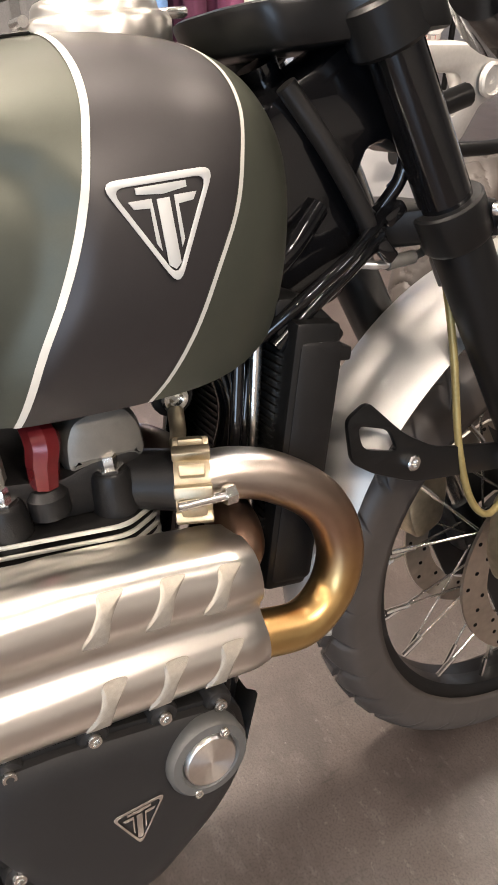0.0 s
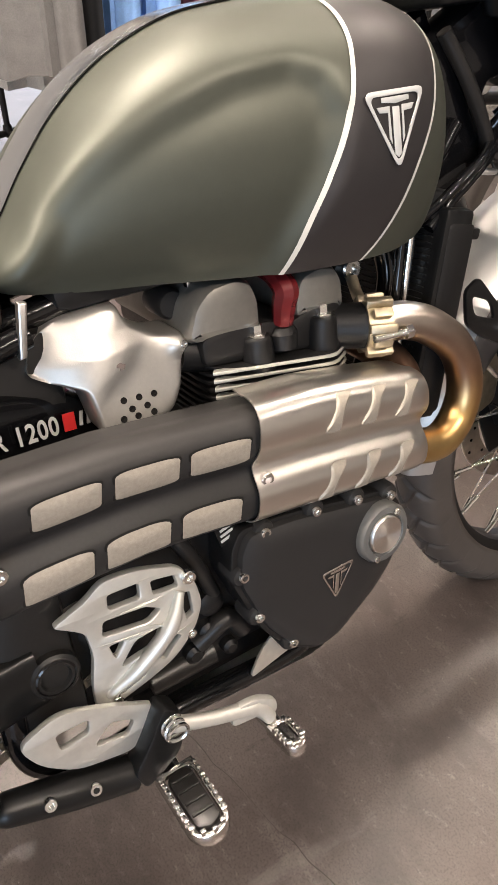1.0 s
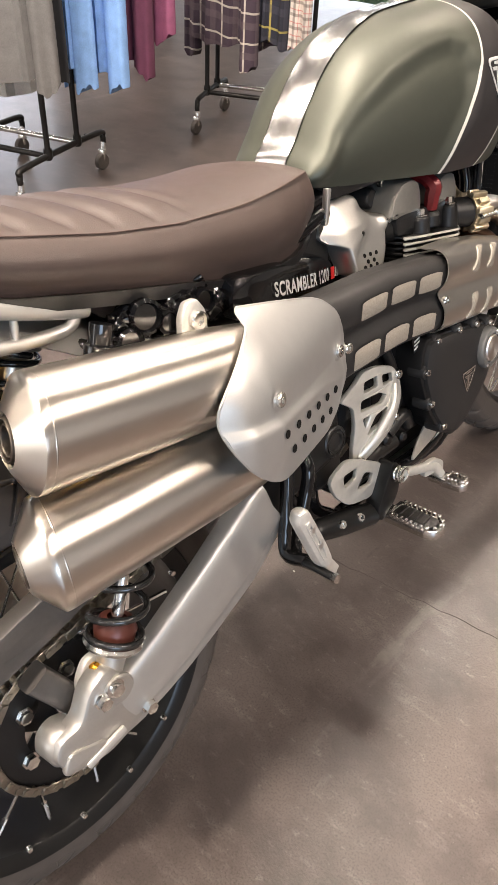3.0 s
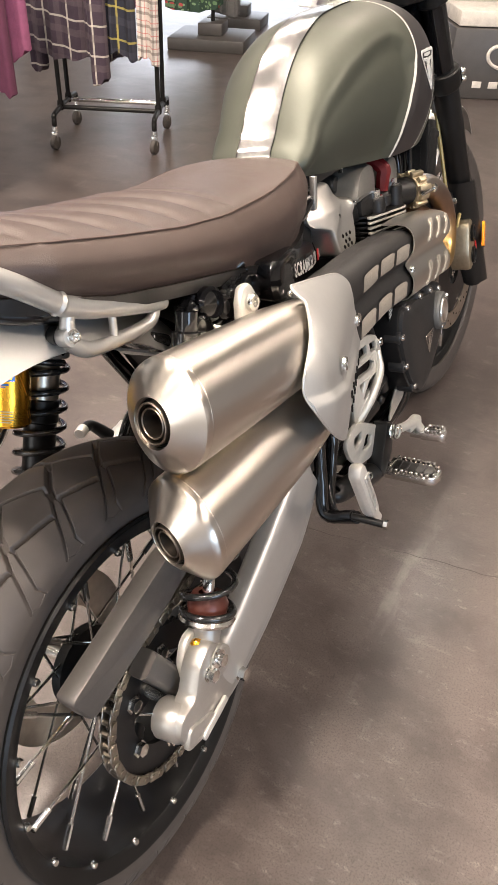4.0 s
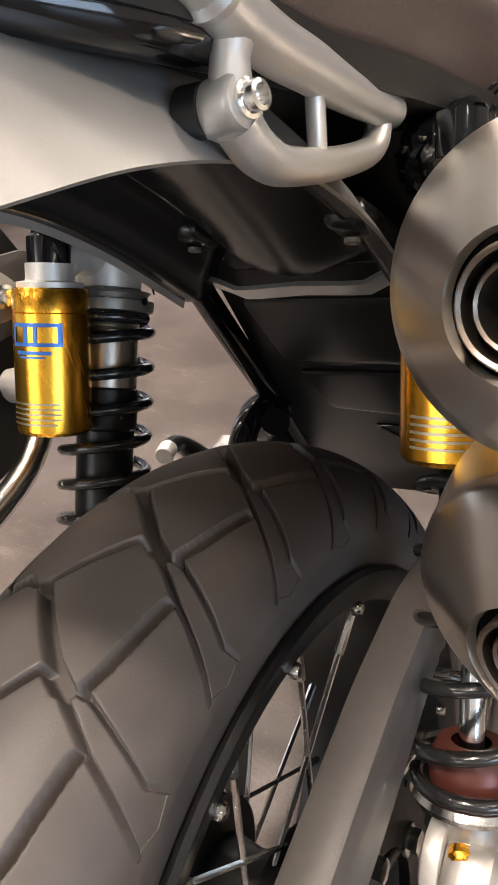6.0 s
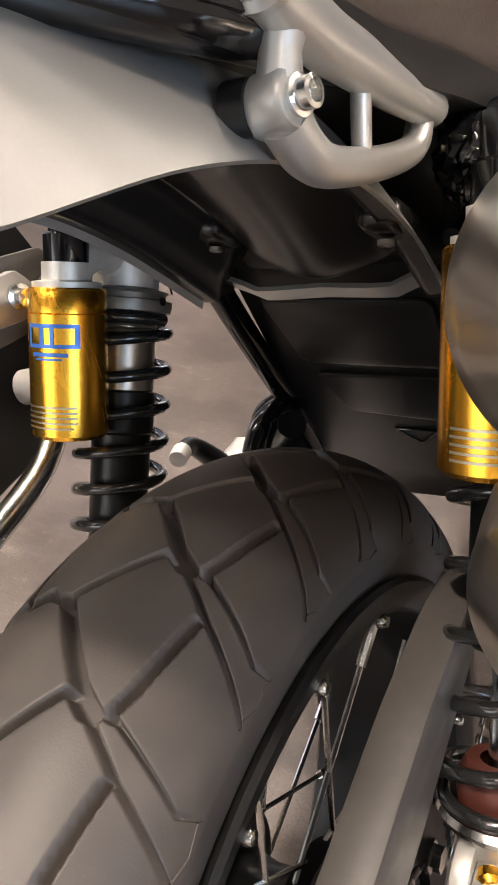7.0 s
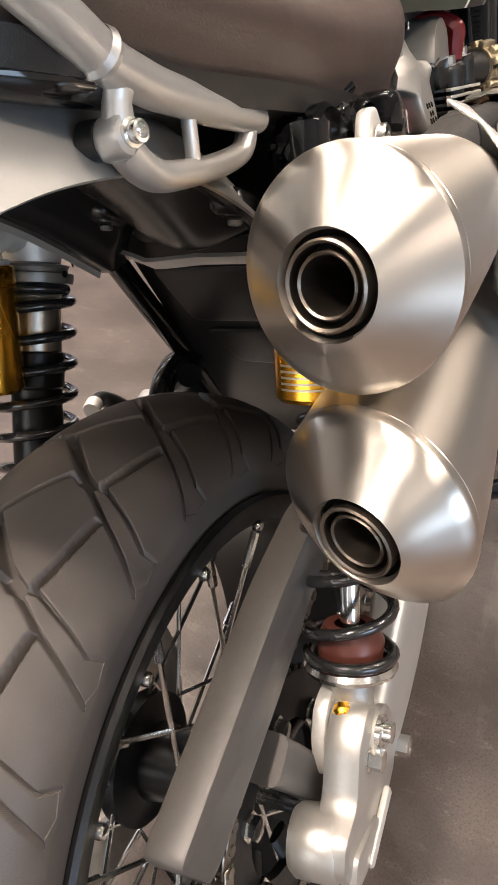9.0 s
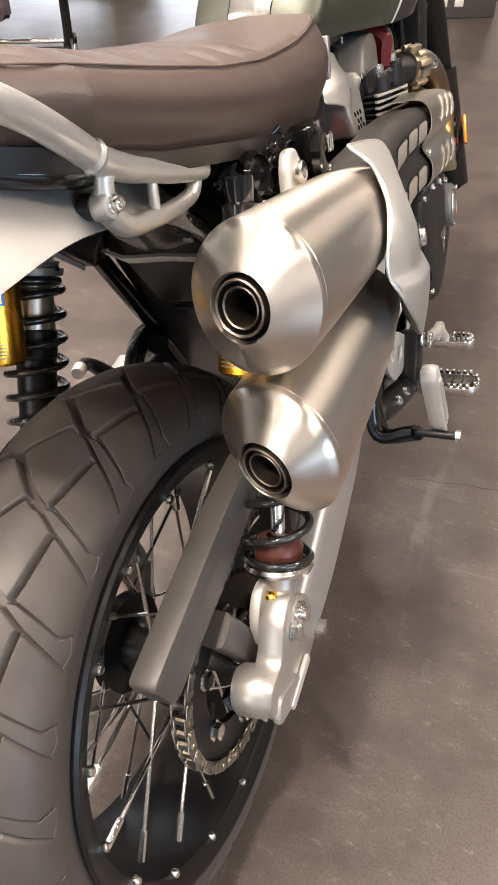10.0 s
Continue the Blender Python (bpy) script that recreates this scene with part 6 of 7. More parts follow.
part("recess_screw", lathe([(0.007, 0), (0.007, 0.002), (0.004, 0.003), (0.003, 0.0), (0, 0)], (0.288, 0.002, 0.655), (-1, 0, -0.3), 16), GLOSS, inner)
part("moulded_triangle", plate([soft([(-0.035, 0.523), (0.012, 0.523), (-0.012, 0.50)], 0.15), soft([(-0.029, 0.52), (0.007, 0.52), (-0.012, 0.504)], 0.15)], 0.003, 0.0006, lambda u, v, w: Vector((interp(v, ((0.43, 0.396), (0.52, 0.35), (0.6, 0.315))) + w, u, v))), GLOSS, inner)
part("under_tail", rbox((0.2, 0.15, 0.022), Matrix.Translation((-0.0, 0, 0.876)) @ Matrix.Rotation(radians(16), 4, "Y"), 0.01), PLASTIC, bike, "black tail tray under the seat")
# grab rail
for s in (-1, 1):
    pts = [(0.147, 0.114, 0.8105), (0.135, 0.115, 0.814), (0.094, 0.115, 0.8275), (0.06, 0.115, 0.8405), (0.038, 0.115, 0.8485), (0.02, 0.115, 0.857), (0.005, 0.115, 0.8655), (-0.02, 0.115, 0.886), (-0.048, 0.114, 0.908), (-0.076, 0.11, 0.927), (-0.1, 0.097, 0.945), (-0.113, 0.068, 0.958), (-0.118, 0.035, 0.962), (-0.12, 0.0, 0.963)]
    rail = part("grab_rail", sweep([(x, s * y, z) for x, y, z in pts], (0.0085, 0.0105, 0.0108, 0.0108, 0.0108), 20, 8), SILVERPAINT, bike, "satin silver grab rail")
    part("rail_collar", lathe([(0.011, -0.004), (0.0125, 0), (0.011, 0.004)], (0.001, s * 0.115, 0.869), (-0.6, 0, 0.5), 24), SILVERPAINT, rail)
    part("rail_lug", lathe([(0.0, -0.012), (0.009, -0.012), (0.0104, -0.009), (0.0104, 0.004), (0.009, 0.006), (0, 0.006)], (0.004, s * 0.113, 0.834), (-0.15, s, 0.1), 28), SILVERPAINT, rail)
    part("rail_web", sweep([(0.005, s * 0.112, 0.836), (0.008, s * 0.113, 0.848), (0.013, s * 0.114, 0.858)], (0.0082, 0.007, 0.0085), 16), SILVERPAINT, rail)
    part("lug_bolt", lathe([(0, 0), (0.0068, 0), (0.0068, 0.0015), (0.0052, 0.002), (0.0052, 0.0065), (0.0036, 0.007), (0.0032, 0.003), (0, 0.003)], (0.004, s * 0.119, 0.835), (-0.15, s, 0.1), 24), CHROME, rail)
    part("handle_bar", sweep([(0.005, s * 0.112, 0.829), (0.013, s * 0.112, 0.819), (0.025, s * 0.112, 0.811), (0.042, s * 0.112, 0.806), (0.08, s * 0.112, 0.7995), (0.114, s * 0.112, 0.797), (0.126, s * 0.113, 0.8), (0.133, s * 0.113, 0.807), (0.136, s * 0.114, 0.814)], (0.009, 0.0088, 0.0078, 0.0072, 0.0068, 0.0066, 0.0065), 18, 5), SILVERPAINT, rail)
    part("handle_rib", sweep([(0.064, s * 0.112, 0.804), (0.068, s * 0.114, 0.835)], 0.0042, 12), SILVERPAINT, rail)
    part("rubber_washer", lathe([(0, -0.008), (0.0095, -0.008), (0.0095, 0.002), (0, 0.002)], (0.003, s * 0.102, 0.834), (0, s, 0), 24), BLACK, rail)
# tail lamp
lamp = part("tail_lamp", lathe([(0, 0.05), (0.034, 0.046), (0.046, 0.03), (0.05, 0.01), (0.05, -0.004)], (-0.108, -0.0, 0.905), (1, 0, 0.15), 40), PLASTIC, bike, "round red tail lamp in a bright ring")
part("lamp_ring", lathe([(0.048, -0.003), (0.052, 0.0), (0.052, 0.008), (0.048, 0.012)], (-0.114, 0, 0.904), (1, 0, 0.15), 40, loop=True), CHROME, lamp)
part("lamp_lens", lathe([(0.048, 0.0), (0.042, -0.008), (0.025, -0.013), (0, -0.015)], (-0.112, 0, 0.904), (1, 0, 0.15), 40), REDLENS, lamp, "red lens")
# plain mark on the seat's back
def seat_back(y, z):
    # just off the rounded back of the seat
    return Vector((-0.0905 + 1.6 * y * y, y, z))


for k in range(8):
    y = 0.062 - 0.0165 * k
    part("seat_mark_bar", grid([[seat_back(y - d, z + 0.004 * (k % 2) * (z > 0.93)) for d in (0.0, 0.005, 0.01)] for z in (0.917, 0.928, 0.939)]), WHITE, seat)
part("seat_mark_swoosh", sweep([seat_back(y, 0.908 + 1.6 * y * y) for y in np.linspace(-0.065, 0.065, 11)], 0.0012, 6), WHITE, seat)
# left-hand bracket with a bright tube, behind the left shock
lb = part("plate_hanger", plate([soft([(-0.06, 0.56), (0.16, 0.60), (0.21, 0.72), (0.17, 0.80), (0.0, 0.79), (-0.08, 0.70)], 0.2)], 0.01, 0.003, side(0.235)), PLASTIC, bike, "black side bracket beyond the left shock")
part("bracket_tube", sweep([(0.14, 0.21, 0.655), (0.135, 0.205, 0.625), (0.10, 0.205, 0.595), (0.03, 0.21, 0.57)], 0.011, 16), CHROME, lb, "bright bent tube")
part("tube_clamp", lathe([(0.0, -0.02), (0.014, -0.02), (0.014, 0.02), (0, 0.02)], (0.135, 0.2, 0.66), (0.2, -1, 0.1), 20), CAST, lb)
part("hanger_plate", plate([soft([(0.06, 0.70), (0.17, 0.70), (0.18, 0.755), (0.07, 0.765)], 0.2), soft([(0.085, 0.725), (0.1, 0.725), (0.1, 0.74), (0.085, 0.74)], 0.3)], 0.006, 0.001, side(0.205)), GUARD, lb)
part("hanger_bolt", lathe([(0, 0), (0.009, 0), (0.009, 0.005), (0.007, 0.005), (0.008, 0.02), (0, 0.021)], (0.163, 0.2, 0.728), (-0.1, -1, 0), 14), CHROME, lb)
part("left_footpeg_end", lathe([(0, 0), (0.008, 0), (0.009, 0.002), (0.009, 0.016), (0.007, 0.018), (0, 0.018)], (0.225, 0.17, 0.543), (0.9, 0.3, 0), 18), CAST, bike, "pale end of the left footpeg")
part("peg_stem", sweep([(0.24, 0.175, 0.543), (0.262, 0.178, 0.535), (0.285, 0.165, 0.5)], (0.0085, 0.009, 0.012), 14), BLACK, bike, "black stem of the left footpeg")

# ---- front end: turned a little to the left about the steering axis ----
AX0, AX = Vector((1.14, 0, 0.95)), Vector((0.40, 0, -0.9)).normalized()
TURN_M = Matrix.Translation(AX0) @ Matrix.Rotation(radians(-7), 4, AX) @ Matrix.Translation(-AX0)
front = new("front_end")
front.parent = bike
front.matrix_basis = TURN_M
FG = Vector((1.434, 0, 0.362))
FC, FR = Vector((1.48, 0, 0.35)), 0.348
front_wheel = new("front_wheel")
front_wheel.parent = bike
front_wheel.matrix_basis = Matrix.Translation(AX0) @ Matrix.Rotation(radians(2.7), 4, AX) @ Matrix.Translation(Vector((0, 0.0415, 0)) - AX0)
FRONT_GROOVES = ((0.0, 0.0, 0.55, -0.5, 0.004), (0.55, -0.5, 0.8, -0.8, 0.003), (0.0, 0.0, 0.55, 0.5, 0.004), (0.55, 0.5, 0.8, 0.8, 0.003), (0.3, -0.28, 1.0, 0.0, 0.003), (0.3, 0.28, 1.0, 0.0, 0.003))
fw = part("front_tyre", tyre(FC, FR, 0.086, 0.27, 34, FRONT_GROOVES, 0.0055, 1020, 60), RUBBER, front_wheel, "narrow black front tyre with open tread", sharp=180)
frim = part("front_rim", rim_ring(FC, 0.278, 0.06), BLACK, front_wheel, "black spoked front rim")
wheel_spokes(FC, 0.25, 0.042, 0.016, 0.032, 16, front_wheel, 0.0021, 0.95)
part("front_hub", lathe([(0.0, -0.05), (0.03, -0.05), (0.05, -0.038), (0.05, -0.028), (0.025, -0.02), (0.025, 0.02), (0.05, 0.028), (0.05, 0.04), (0.0, 0.05)], FC, (0, 1, 0), 36), BLACK, front_wheel)
for s in (-1, 1):
    disc = part("brake_disc", lathe([(0.118, -0.0025), (0.16, -0.0025), (0.16, 0.0025), (0.118, 0.0025)], FC + Vector((0, s * 0.062, 0)), (0, 1, 0), 72, loop=True), ROTOR, front_wheel, "drilled steel brake disc")
    # dark plugs through the solid disc give the shade of drilled holes
    for i in range(40):
        a = 2 * math.pi * i / 40
        r = (0.127, 0.139, 0.151)[i % 3]
        part("disc_hole_shade", lathe([(0, -0.003), (0.0032, -0.003), (0.0032, 0.003), (0, 0.003)], FC + Vector((r * math.cos(a), s * 0.062, r * math.sin(a))), (0, 1, 0), 8), DARK, disc)
    part("disc_carrier", lathe([(0.04, -0.004), (0.12, -0.002), (0.12, 0.002), (0.04, 0.004)], FC + Vector((0, s * 0.06, 0)), (0, 1, 0), 8, loop=True), BLACK, disc)
    leg = lambda z, y=0.088, s=s: Vector((1.212 + (0.868 - z) * 0.44, s * y, z))
    part("fork_tube", sweep([leg(1.03), leg(0.80)], 0.0242, 28), GLOSS, front, "gloss black upper fork tube")
    part("fork_outer", sweep([leg(0.85), leg(0.84), leg(0.60), leg(0.575)], (0.0265, 0.028, 0.027, 0.022), 28, smooth=False), BLACK, front, "matt black fork outer")
    part("fork_slider", sweep([leg(0.58), leg(0.40)], 0.0215, 24), CHROME, front, "bright fork slider")
    part("fork_foot", sweep([leg(0.42), leg(0.37), leg(0.33)], (0.026, 0.03, 0.026), 20), BLACK, front)
    gd = part("fork_guard", grid([[leg(z) + Vector((-0.034 * math.cos(a), s * 0.036 * math.sin(a), 0)) for a in np.linspace(-0.6, 1.9, 12)] for z in np.linspace(0.33, 0.62, 12)]), PLASTIC, front, "black fork guard")
    part("reflector", rbox((0.03, 0.006, 0.06), Matrix.Translation(leg(0.47) + Vector((-0.005, s * 0.042, 0))) @ Matrix.Rotation(radians(24), 4, "Y"), 0.002), ORANGE, gd, "amber reflector")
    part("clamp_ring", sweep([leg(0.873), leg(0.871), leg(0.84), leg(0.836)], (0.0315, 0.0335, 0.0335, 0.031), 28, smooth=False), BLACK, front)
    part("clamp_ring", sweep([leg(1.036), leg(1.033), leg(1.003), leg(1.0)], (0.031, 0.034, 0.034, 0.031), 28, smooth=False), BLACK, front)
    for h in (0.862, 0.846):
        part("pinch_bolt", bolt(leg(h) + Vector((0.02, s * 0.032, 0)), (0.5, s, 0), 0.006, 0.008), CHROME, front)
    cal = part("brake_caliper", plate([soft([(1.31, 0.40), (1.36, 0.41), (1.375, 0.47), (1.35, 0.53), (1.31, 0.52), (1.295, 0.45)], 0.3)], 0.05, 0.008, side(s * 0.085)), BRASS, front, "grey-gold brake caliper")
    for x, z in ((1.333, 0.49), (1.335, 0.435)):
        part("caliper_piston", lathe([(0.02, 0), (0.02, 0.006), (0.016, 0.007), (0.015, 0.002), (0, 0.002)], (x, s * 0.11, z), (0, s, 0), 24), BLACK, cal)
    part("caliper_mark", rbox((0.03, 0.003, 0.07), Matrix.Translation((1.385, s * 0.112, 0.47)) @ Matrix.Rotation(0.25, 4, "Y"), 0.001), REDINK, cal)
    part("caliper_bolt", bolt((1.36, s * 0.108, 0.535), (0, s, 0), 0.008, 0.01), CHROME, cal)


def yoke(z, name, reach, label):
    o = Vector((1.212 + (0.868 - z) * 0.44, 0, z))
    pts = soft([(-0.105, -0.03), (-0.075, -0.055), (0.03, -0.135), (0.045, -0.12), (0.02, -0.05), (0.03, 0.0), (0.02, 0.05), (0.045, 0.12), (0.03, 0.135), (-0.075, 0.055), (-0.105, 0.03)] if reach else [(-0.115, -0.035), (-0.1, -0.075), (-0.03, -0.10), (0.0, -0.135), (0.04, -0.14), (0.045, -0.09), (0.02, -0.03), (0.02, 0.03), (0.045, 0.09), (0.04, 0.14), (0.0, 0.135), (-0.03, 0.10), (-0.1, 0.075), (-0.115, 0.035)], 0.35, 4)
    return part(name, plate([pts], 0.034, 0.006, lambda u, v, w: o + Vector((u * 0.9 + w * -0.4, v * 0.9, w))), BLACK, front, label)


yoke(0.853, "lower_yoke", True, "matt black lower yoke")
yoke(1.022, "top_yoke", False, "matt black top yoke")
part("steering_stem", sweep([(1.085, 0, 1.0), (1.145, 0, 0.845)], 0.018, 18), GLOSS, front)
part("handlebar", sweep([(1.02, -0.42, 1.12), (1.1, -0.25, 1.125), (1.14, -0.1, 1.085), (1.14, 0, 1.083), (1.14, 0.1, 1.085), (1.1, 0.25, 1.125), (1.02, 0.42, 1.12)], 0.012, 16), BLACK, front, "black handlebar")
for s in (-1, 1):
    part("bar_riser", sweep([(1.135, s * 0.05, 1.03), (1.14, s * 0.05, 1.085)], 0.017, 16), CAST, front)
    part("top_nut", lathe([(0, 0), (0.022, 0), (0.022, 0.01), (0.018, 0.014), (0, 0.014)], (1.15, s * 0.1, 1.038), (-0.4, 0, 1), 24), CHROME, front)
part("headlamp_bracket", sweep([(1.2, 0, 0.93), (1.34, 0, 0.95)], 0.012, 12), BLACK, front)
part("instrument", lathe([(0, -0.02), (0.055, -0.015), (0.06, 0.02), (0.056, 0.026), (0, 0.026)], (1.21, 0, 1.09), (-0.55, 0, 1), 36), BLACK, front, "round black instrument")
part("headlamp", lathe([(0, -0.09), (0.05, -0.085), (0.085, -0.04), (0.09, 0.02), (0.085, 0.03), (0, 0.04)], (1.45, 0, 1.06), (1, 0, -0.05), 40), GLOSS, front, "gloss black headlamp shell")
part("headstock_cover", plate([soft([(1.03, 0.80), (1.05, 0.97), (1.16, 1.02), (1.235, 0.985), (1.215, 0.92), (1.198, 0.917), (1.176, 0.93), (1.158, 0.926), (1.146, 0.905), (1.158, 0.885), (1.172, 0.862), (1.12, 0.80)], 0.22, 4)], 0.06, 0.012, side(-0.03)), GLOSS, frame_ob, "gloss black frame neck and wiring cover")
part("wiring_sleeve", sweep([(1.075, -0.066, 0.985), (1.11, -0.072, 0.93), (1.14, -0.072, 0.875), (1.15, -0.066, 0.845)], 0.0085, 14), PLASTIC, frame_ob, "ribbed black wiring sleeve")
for pts, r in (([(1.19, -0.04, 0.885), (1.205, -0.062, 0.905), (1.225, -0.06, 0.89), (1.218, -0.05, 0.862), (1.2, -0.04, 0.855)], 0.0048), ([(1.02, -0.075, 0.79), (1.05, -0.08, 0.812), (1.1, -0.078, 0.835), (1.15, -0.066, 0.852)], 0.0075), ([(1.01, -0.07, 0.80), (1.045, -0.088, 0.826), (1.1, -0.085, 0.848), (1.16, -0.06, 0.868)], 0.006), ([(1.17, -0.045, 0.99), (1.185, -0.065, 0.94), (1.18, -0.066, 0.9), (1.165, -0.05, 0.87)], 0.0065)):
    part("front_cable", sweep(pts, r, 12), GLOSS, front, "gloss black cable")
for x, y, z, a in ((1.15, -0.068, 0.862, 20), (1.175, -0.066, 0.872, -30), (1.158, -0.075, 0.845, 50), (1.19, -0.058, 0.86, 10)):
    part("cable_connector", rbox((0.024, 0.013, 0.013), Matrix.Translation((x, y, z)) @ Matrix.Rotation(radians(a), 4, "Y"), 0.003), GLOSS, frame_ob, "small black wiring plug")
part("brake_line", sweep([(1.13, -0.05, 0.832), (1.155, -0.062, 0.826), (1.19, -0.066, 0.826), (1.215, -0.062, 0.83), (1.224, -0.058, 0.842)], 0.004, 12), ALU, front, "grey steel brake line")
part("line_sleeve", sweep([(1.16, -0.063, 0.826), (1.19, -0.066, 0.826)], 0.0065, 14), ENGGREY, front)
hose = part("brake_hose", sweep([(1.222, -0.058, 0.845), (1.235, -0.062, 0.80), (1.24, -0.068, 0.72), (1.238, -0.075, 0.62), (1.25, -0.08, 0.55), (1.275, -0.085, 0.522), (1.31, -0.088, 0.545)], 0.0042, 12), HOSE, front, "amber braided brake hose")
part("hose_union", sweep([(1.222, -0.058, 0.848), (1.228, -0.06, 0.815), (1.235, -0.062, 0.79)], (0.005, 0.0075, 0.0065), 12), ENGGREY, hose)
# front mudguard
rows = []
for i in range(41):
    a = radians(48 + (170 - 48) * i / 40)
    r = 0.398 + 0.012 * math.sin(math.pi * i / 40) - 0.03 * max(0, (i - 30) / 10) ** 1.5
    w = 0.072 * (0.72 + 0.28 * math.sin(math.pi * min(1, (i + 3) / 36))) * (1.0 if i < 33 else 1 - 0.5 * ((i - 33) / 7) ** 2)
    rows.append([Vector((FG.x + (r + 0.034 * (1 - abs(u) ** 2.2) - 0.012) * math.cos(a), u * w, FG.z + (r + 0.034 * (1 - abs(u) ** 2.2) - 0.012) * math.sin(a))) for u in [k / 10 for k in range(-10, 11)]])
fg = part("front_mudguard", thicken(grid(rows), 0.002), SILVERPAINT, front, "satin silver front mudguard")
for s in (-1, 1):
    br = part("mudguard_stay", plate([soft([(1.088, 0.70), (1.09, 0.655), (1.115, 0.634), (1.17, 0.602), (1.32, 0.56), (1.32, 0.592), (1.205, 0.628), (1.16, 0.66), (1.115, 0.71)], 0.3, 4), soft([(1.1, 0.69), (1.105, 0.664), (1.15, 0.645), (1.14, 0.672)], 0.35, 3)], 0.006, 0.0015, side(s * 0.074)), BLACK, fg, "black slotted mudguard stay")
    for x, z in ((1.165, 0.628), (1.31, 0.578)):
        part("bolt", bolt((x, s * 0.077, z), (0, s, 0), 0.0085, 0.007), CHROME, br)
# radiator
rad = part("radiator", rbox((0.045, 0.23, 0.25), Matrix.Translation((1.035, 0.0, 0.69)) @ Matrix.Rotation(radians(13), 4, "Y"), 0.006), BLACK, bike, "black radiator ahead of the engine")
for s in (-1, 1):
    part("end_tank", rbox((0.045, 0.02, 0.23), Matrix.Translation((1.038, s * 0.108, 0.685)) @ Matrix.Rotation(radians(13), 4, "Y"), 0.008), ENGINE, rad)
    part("tank_cap", rbox((0.034, 0.026, 0.013), Matrix.Translation((1.074, s * 0.104, 0.782)) @ Matrix.Rotation(radians(13), 4, "Y"), 0.003), ENGINE, rad)
for k in range(34):
    part("cooling_fin", rbox((0.05, 0.2, 0.0016), Matrix.Translation((1.035 + (k - 17) * 0.0069 * 0.22, 0, 0.69 + (k - 17) * 0.0069)) @ Matrix.Rotation(radians(13), 4, "Y"), 0), BLACK, rad)
part("radiator_shroud", plate([soft([(1.03, 0.835), (1.065, 0.83), (1.098, 0.79), (1.08, 0.775), (1.03, 0.80)], 0.25)], 0.05, 0.004, side(-0.075)), BLACK, rad)
for s in (-1, 1):
    part("front_downtube_trim", sweep([(1.022, s * 0.078, 0.80), (0.985, s * 0.085, 0.60)], 0.006, 10), CHROME, rad)
for pts, r in (([(0.99, -0.05, 0.80), (1.0, -0.06, 0.74), (0.98, -0.06, 0.68), (0.95, -0.06, 0.62)], 0.012), ([(1.0, -0.085, 0.79), (0.985, -0.09, 0.72), (0.97, -0.085, 0.64)], 0.006), ([(1.02, -0.06, 0.83), (1.06, -0.07, 0.86), (1.1, -0.06, 0.89)], 0.011)):
    part("coolant_hose", sweep(pts, r, 12), GLOSS, bike, "gloss black coolant hose")
# ---- shop furniture and stock ----
PIPE = mat("black_iron_pipe", (0.02, 0.019, 0.018), 0.4, 0.6, 0.1, 90)


def cloth(name, base, rough=0.9):
    return mat(name, base, rough, 0.0, 0.1, 240, bump=0.3, bump_scale=900)


def plaid(name, ground, band, thin, size=0.085):
    """Woven checks: crossed bands over a ground colour, in metres on the garment."""
    m = mat(name, ground, 0.9, 0.0, 0.08, 240, bump=0.3, bump_scale=900)
    nt = m.node_tree
    uv = nt.nodes.new("ShaderNodeUVMap")
    sep = nt.nodes.new("ShaderNodeSeparateXYZ")
    nt.links.new(uv.outputs["UV"], sep.inputs[0])
    facs = []
    for axis in ("X", "Y"):
        for off, width in ((0.0, 0.24), (0.5, 0.07)):
            d = nt.nodes.new("ShaderNodeMath")
            d.operation, d.inputs[1].default_value = "MULTIPLY_ADD", 1 / size
            d.inputs[2].default_value = off
            nt.links.new(sep.outputs[axis], d.inputs[0])
            fr = nt.nodes.new("ShaderNodeMath")
            fr.operation = "FRACT"
            nt.links.new(d.outputs[0], fr.inputs[0])
            lt = nt.nodes.new("ShaderNodeMath")
            lt.operation, lt.inputs[1].default_value = "LESS_THAN", width
            nt.links.new(fr.outputs[0], lt.inputs[0])
            facs.append((lt, 0.5 if width > 0.1 else 0.6, band if width > 0.1 else thin))
    target = [n for n in nt.nodes if n.type == "MIX" and n.data_type == "RGBA"][0]
    last = None
    for lt, amount, colour in facs:
        mx = nt.nodes.new("ShaderNodeMix")
        mx.data_type = "RGBA"
        mx.inputs["A"].default_value = (*ground, 1)
        mx.inputs["B"].default_value = (*colour, 1)
        sc = nt.nodes.new("ShaderNodeMath")
        sc.operation, sc.inputs[1].default_value = "MULTIPLY", amount
        nt.links.new(lt.outputs[0], sc.inputs[0])
        nt.links.new(sc.outputs[0], mx.inputs["Factor"])
        if last:
            nt.links.new(last.outputs["Result"], mx.inputs["A"])
        last = mx
    nt.links.new(last.outputs["Result"], target.inputs["A"])
    return m


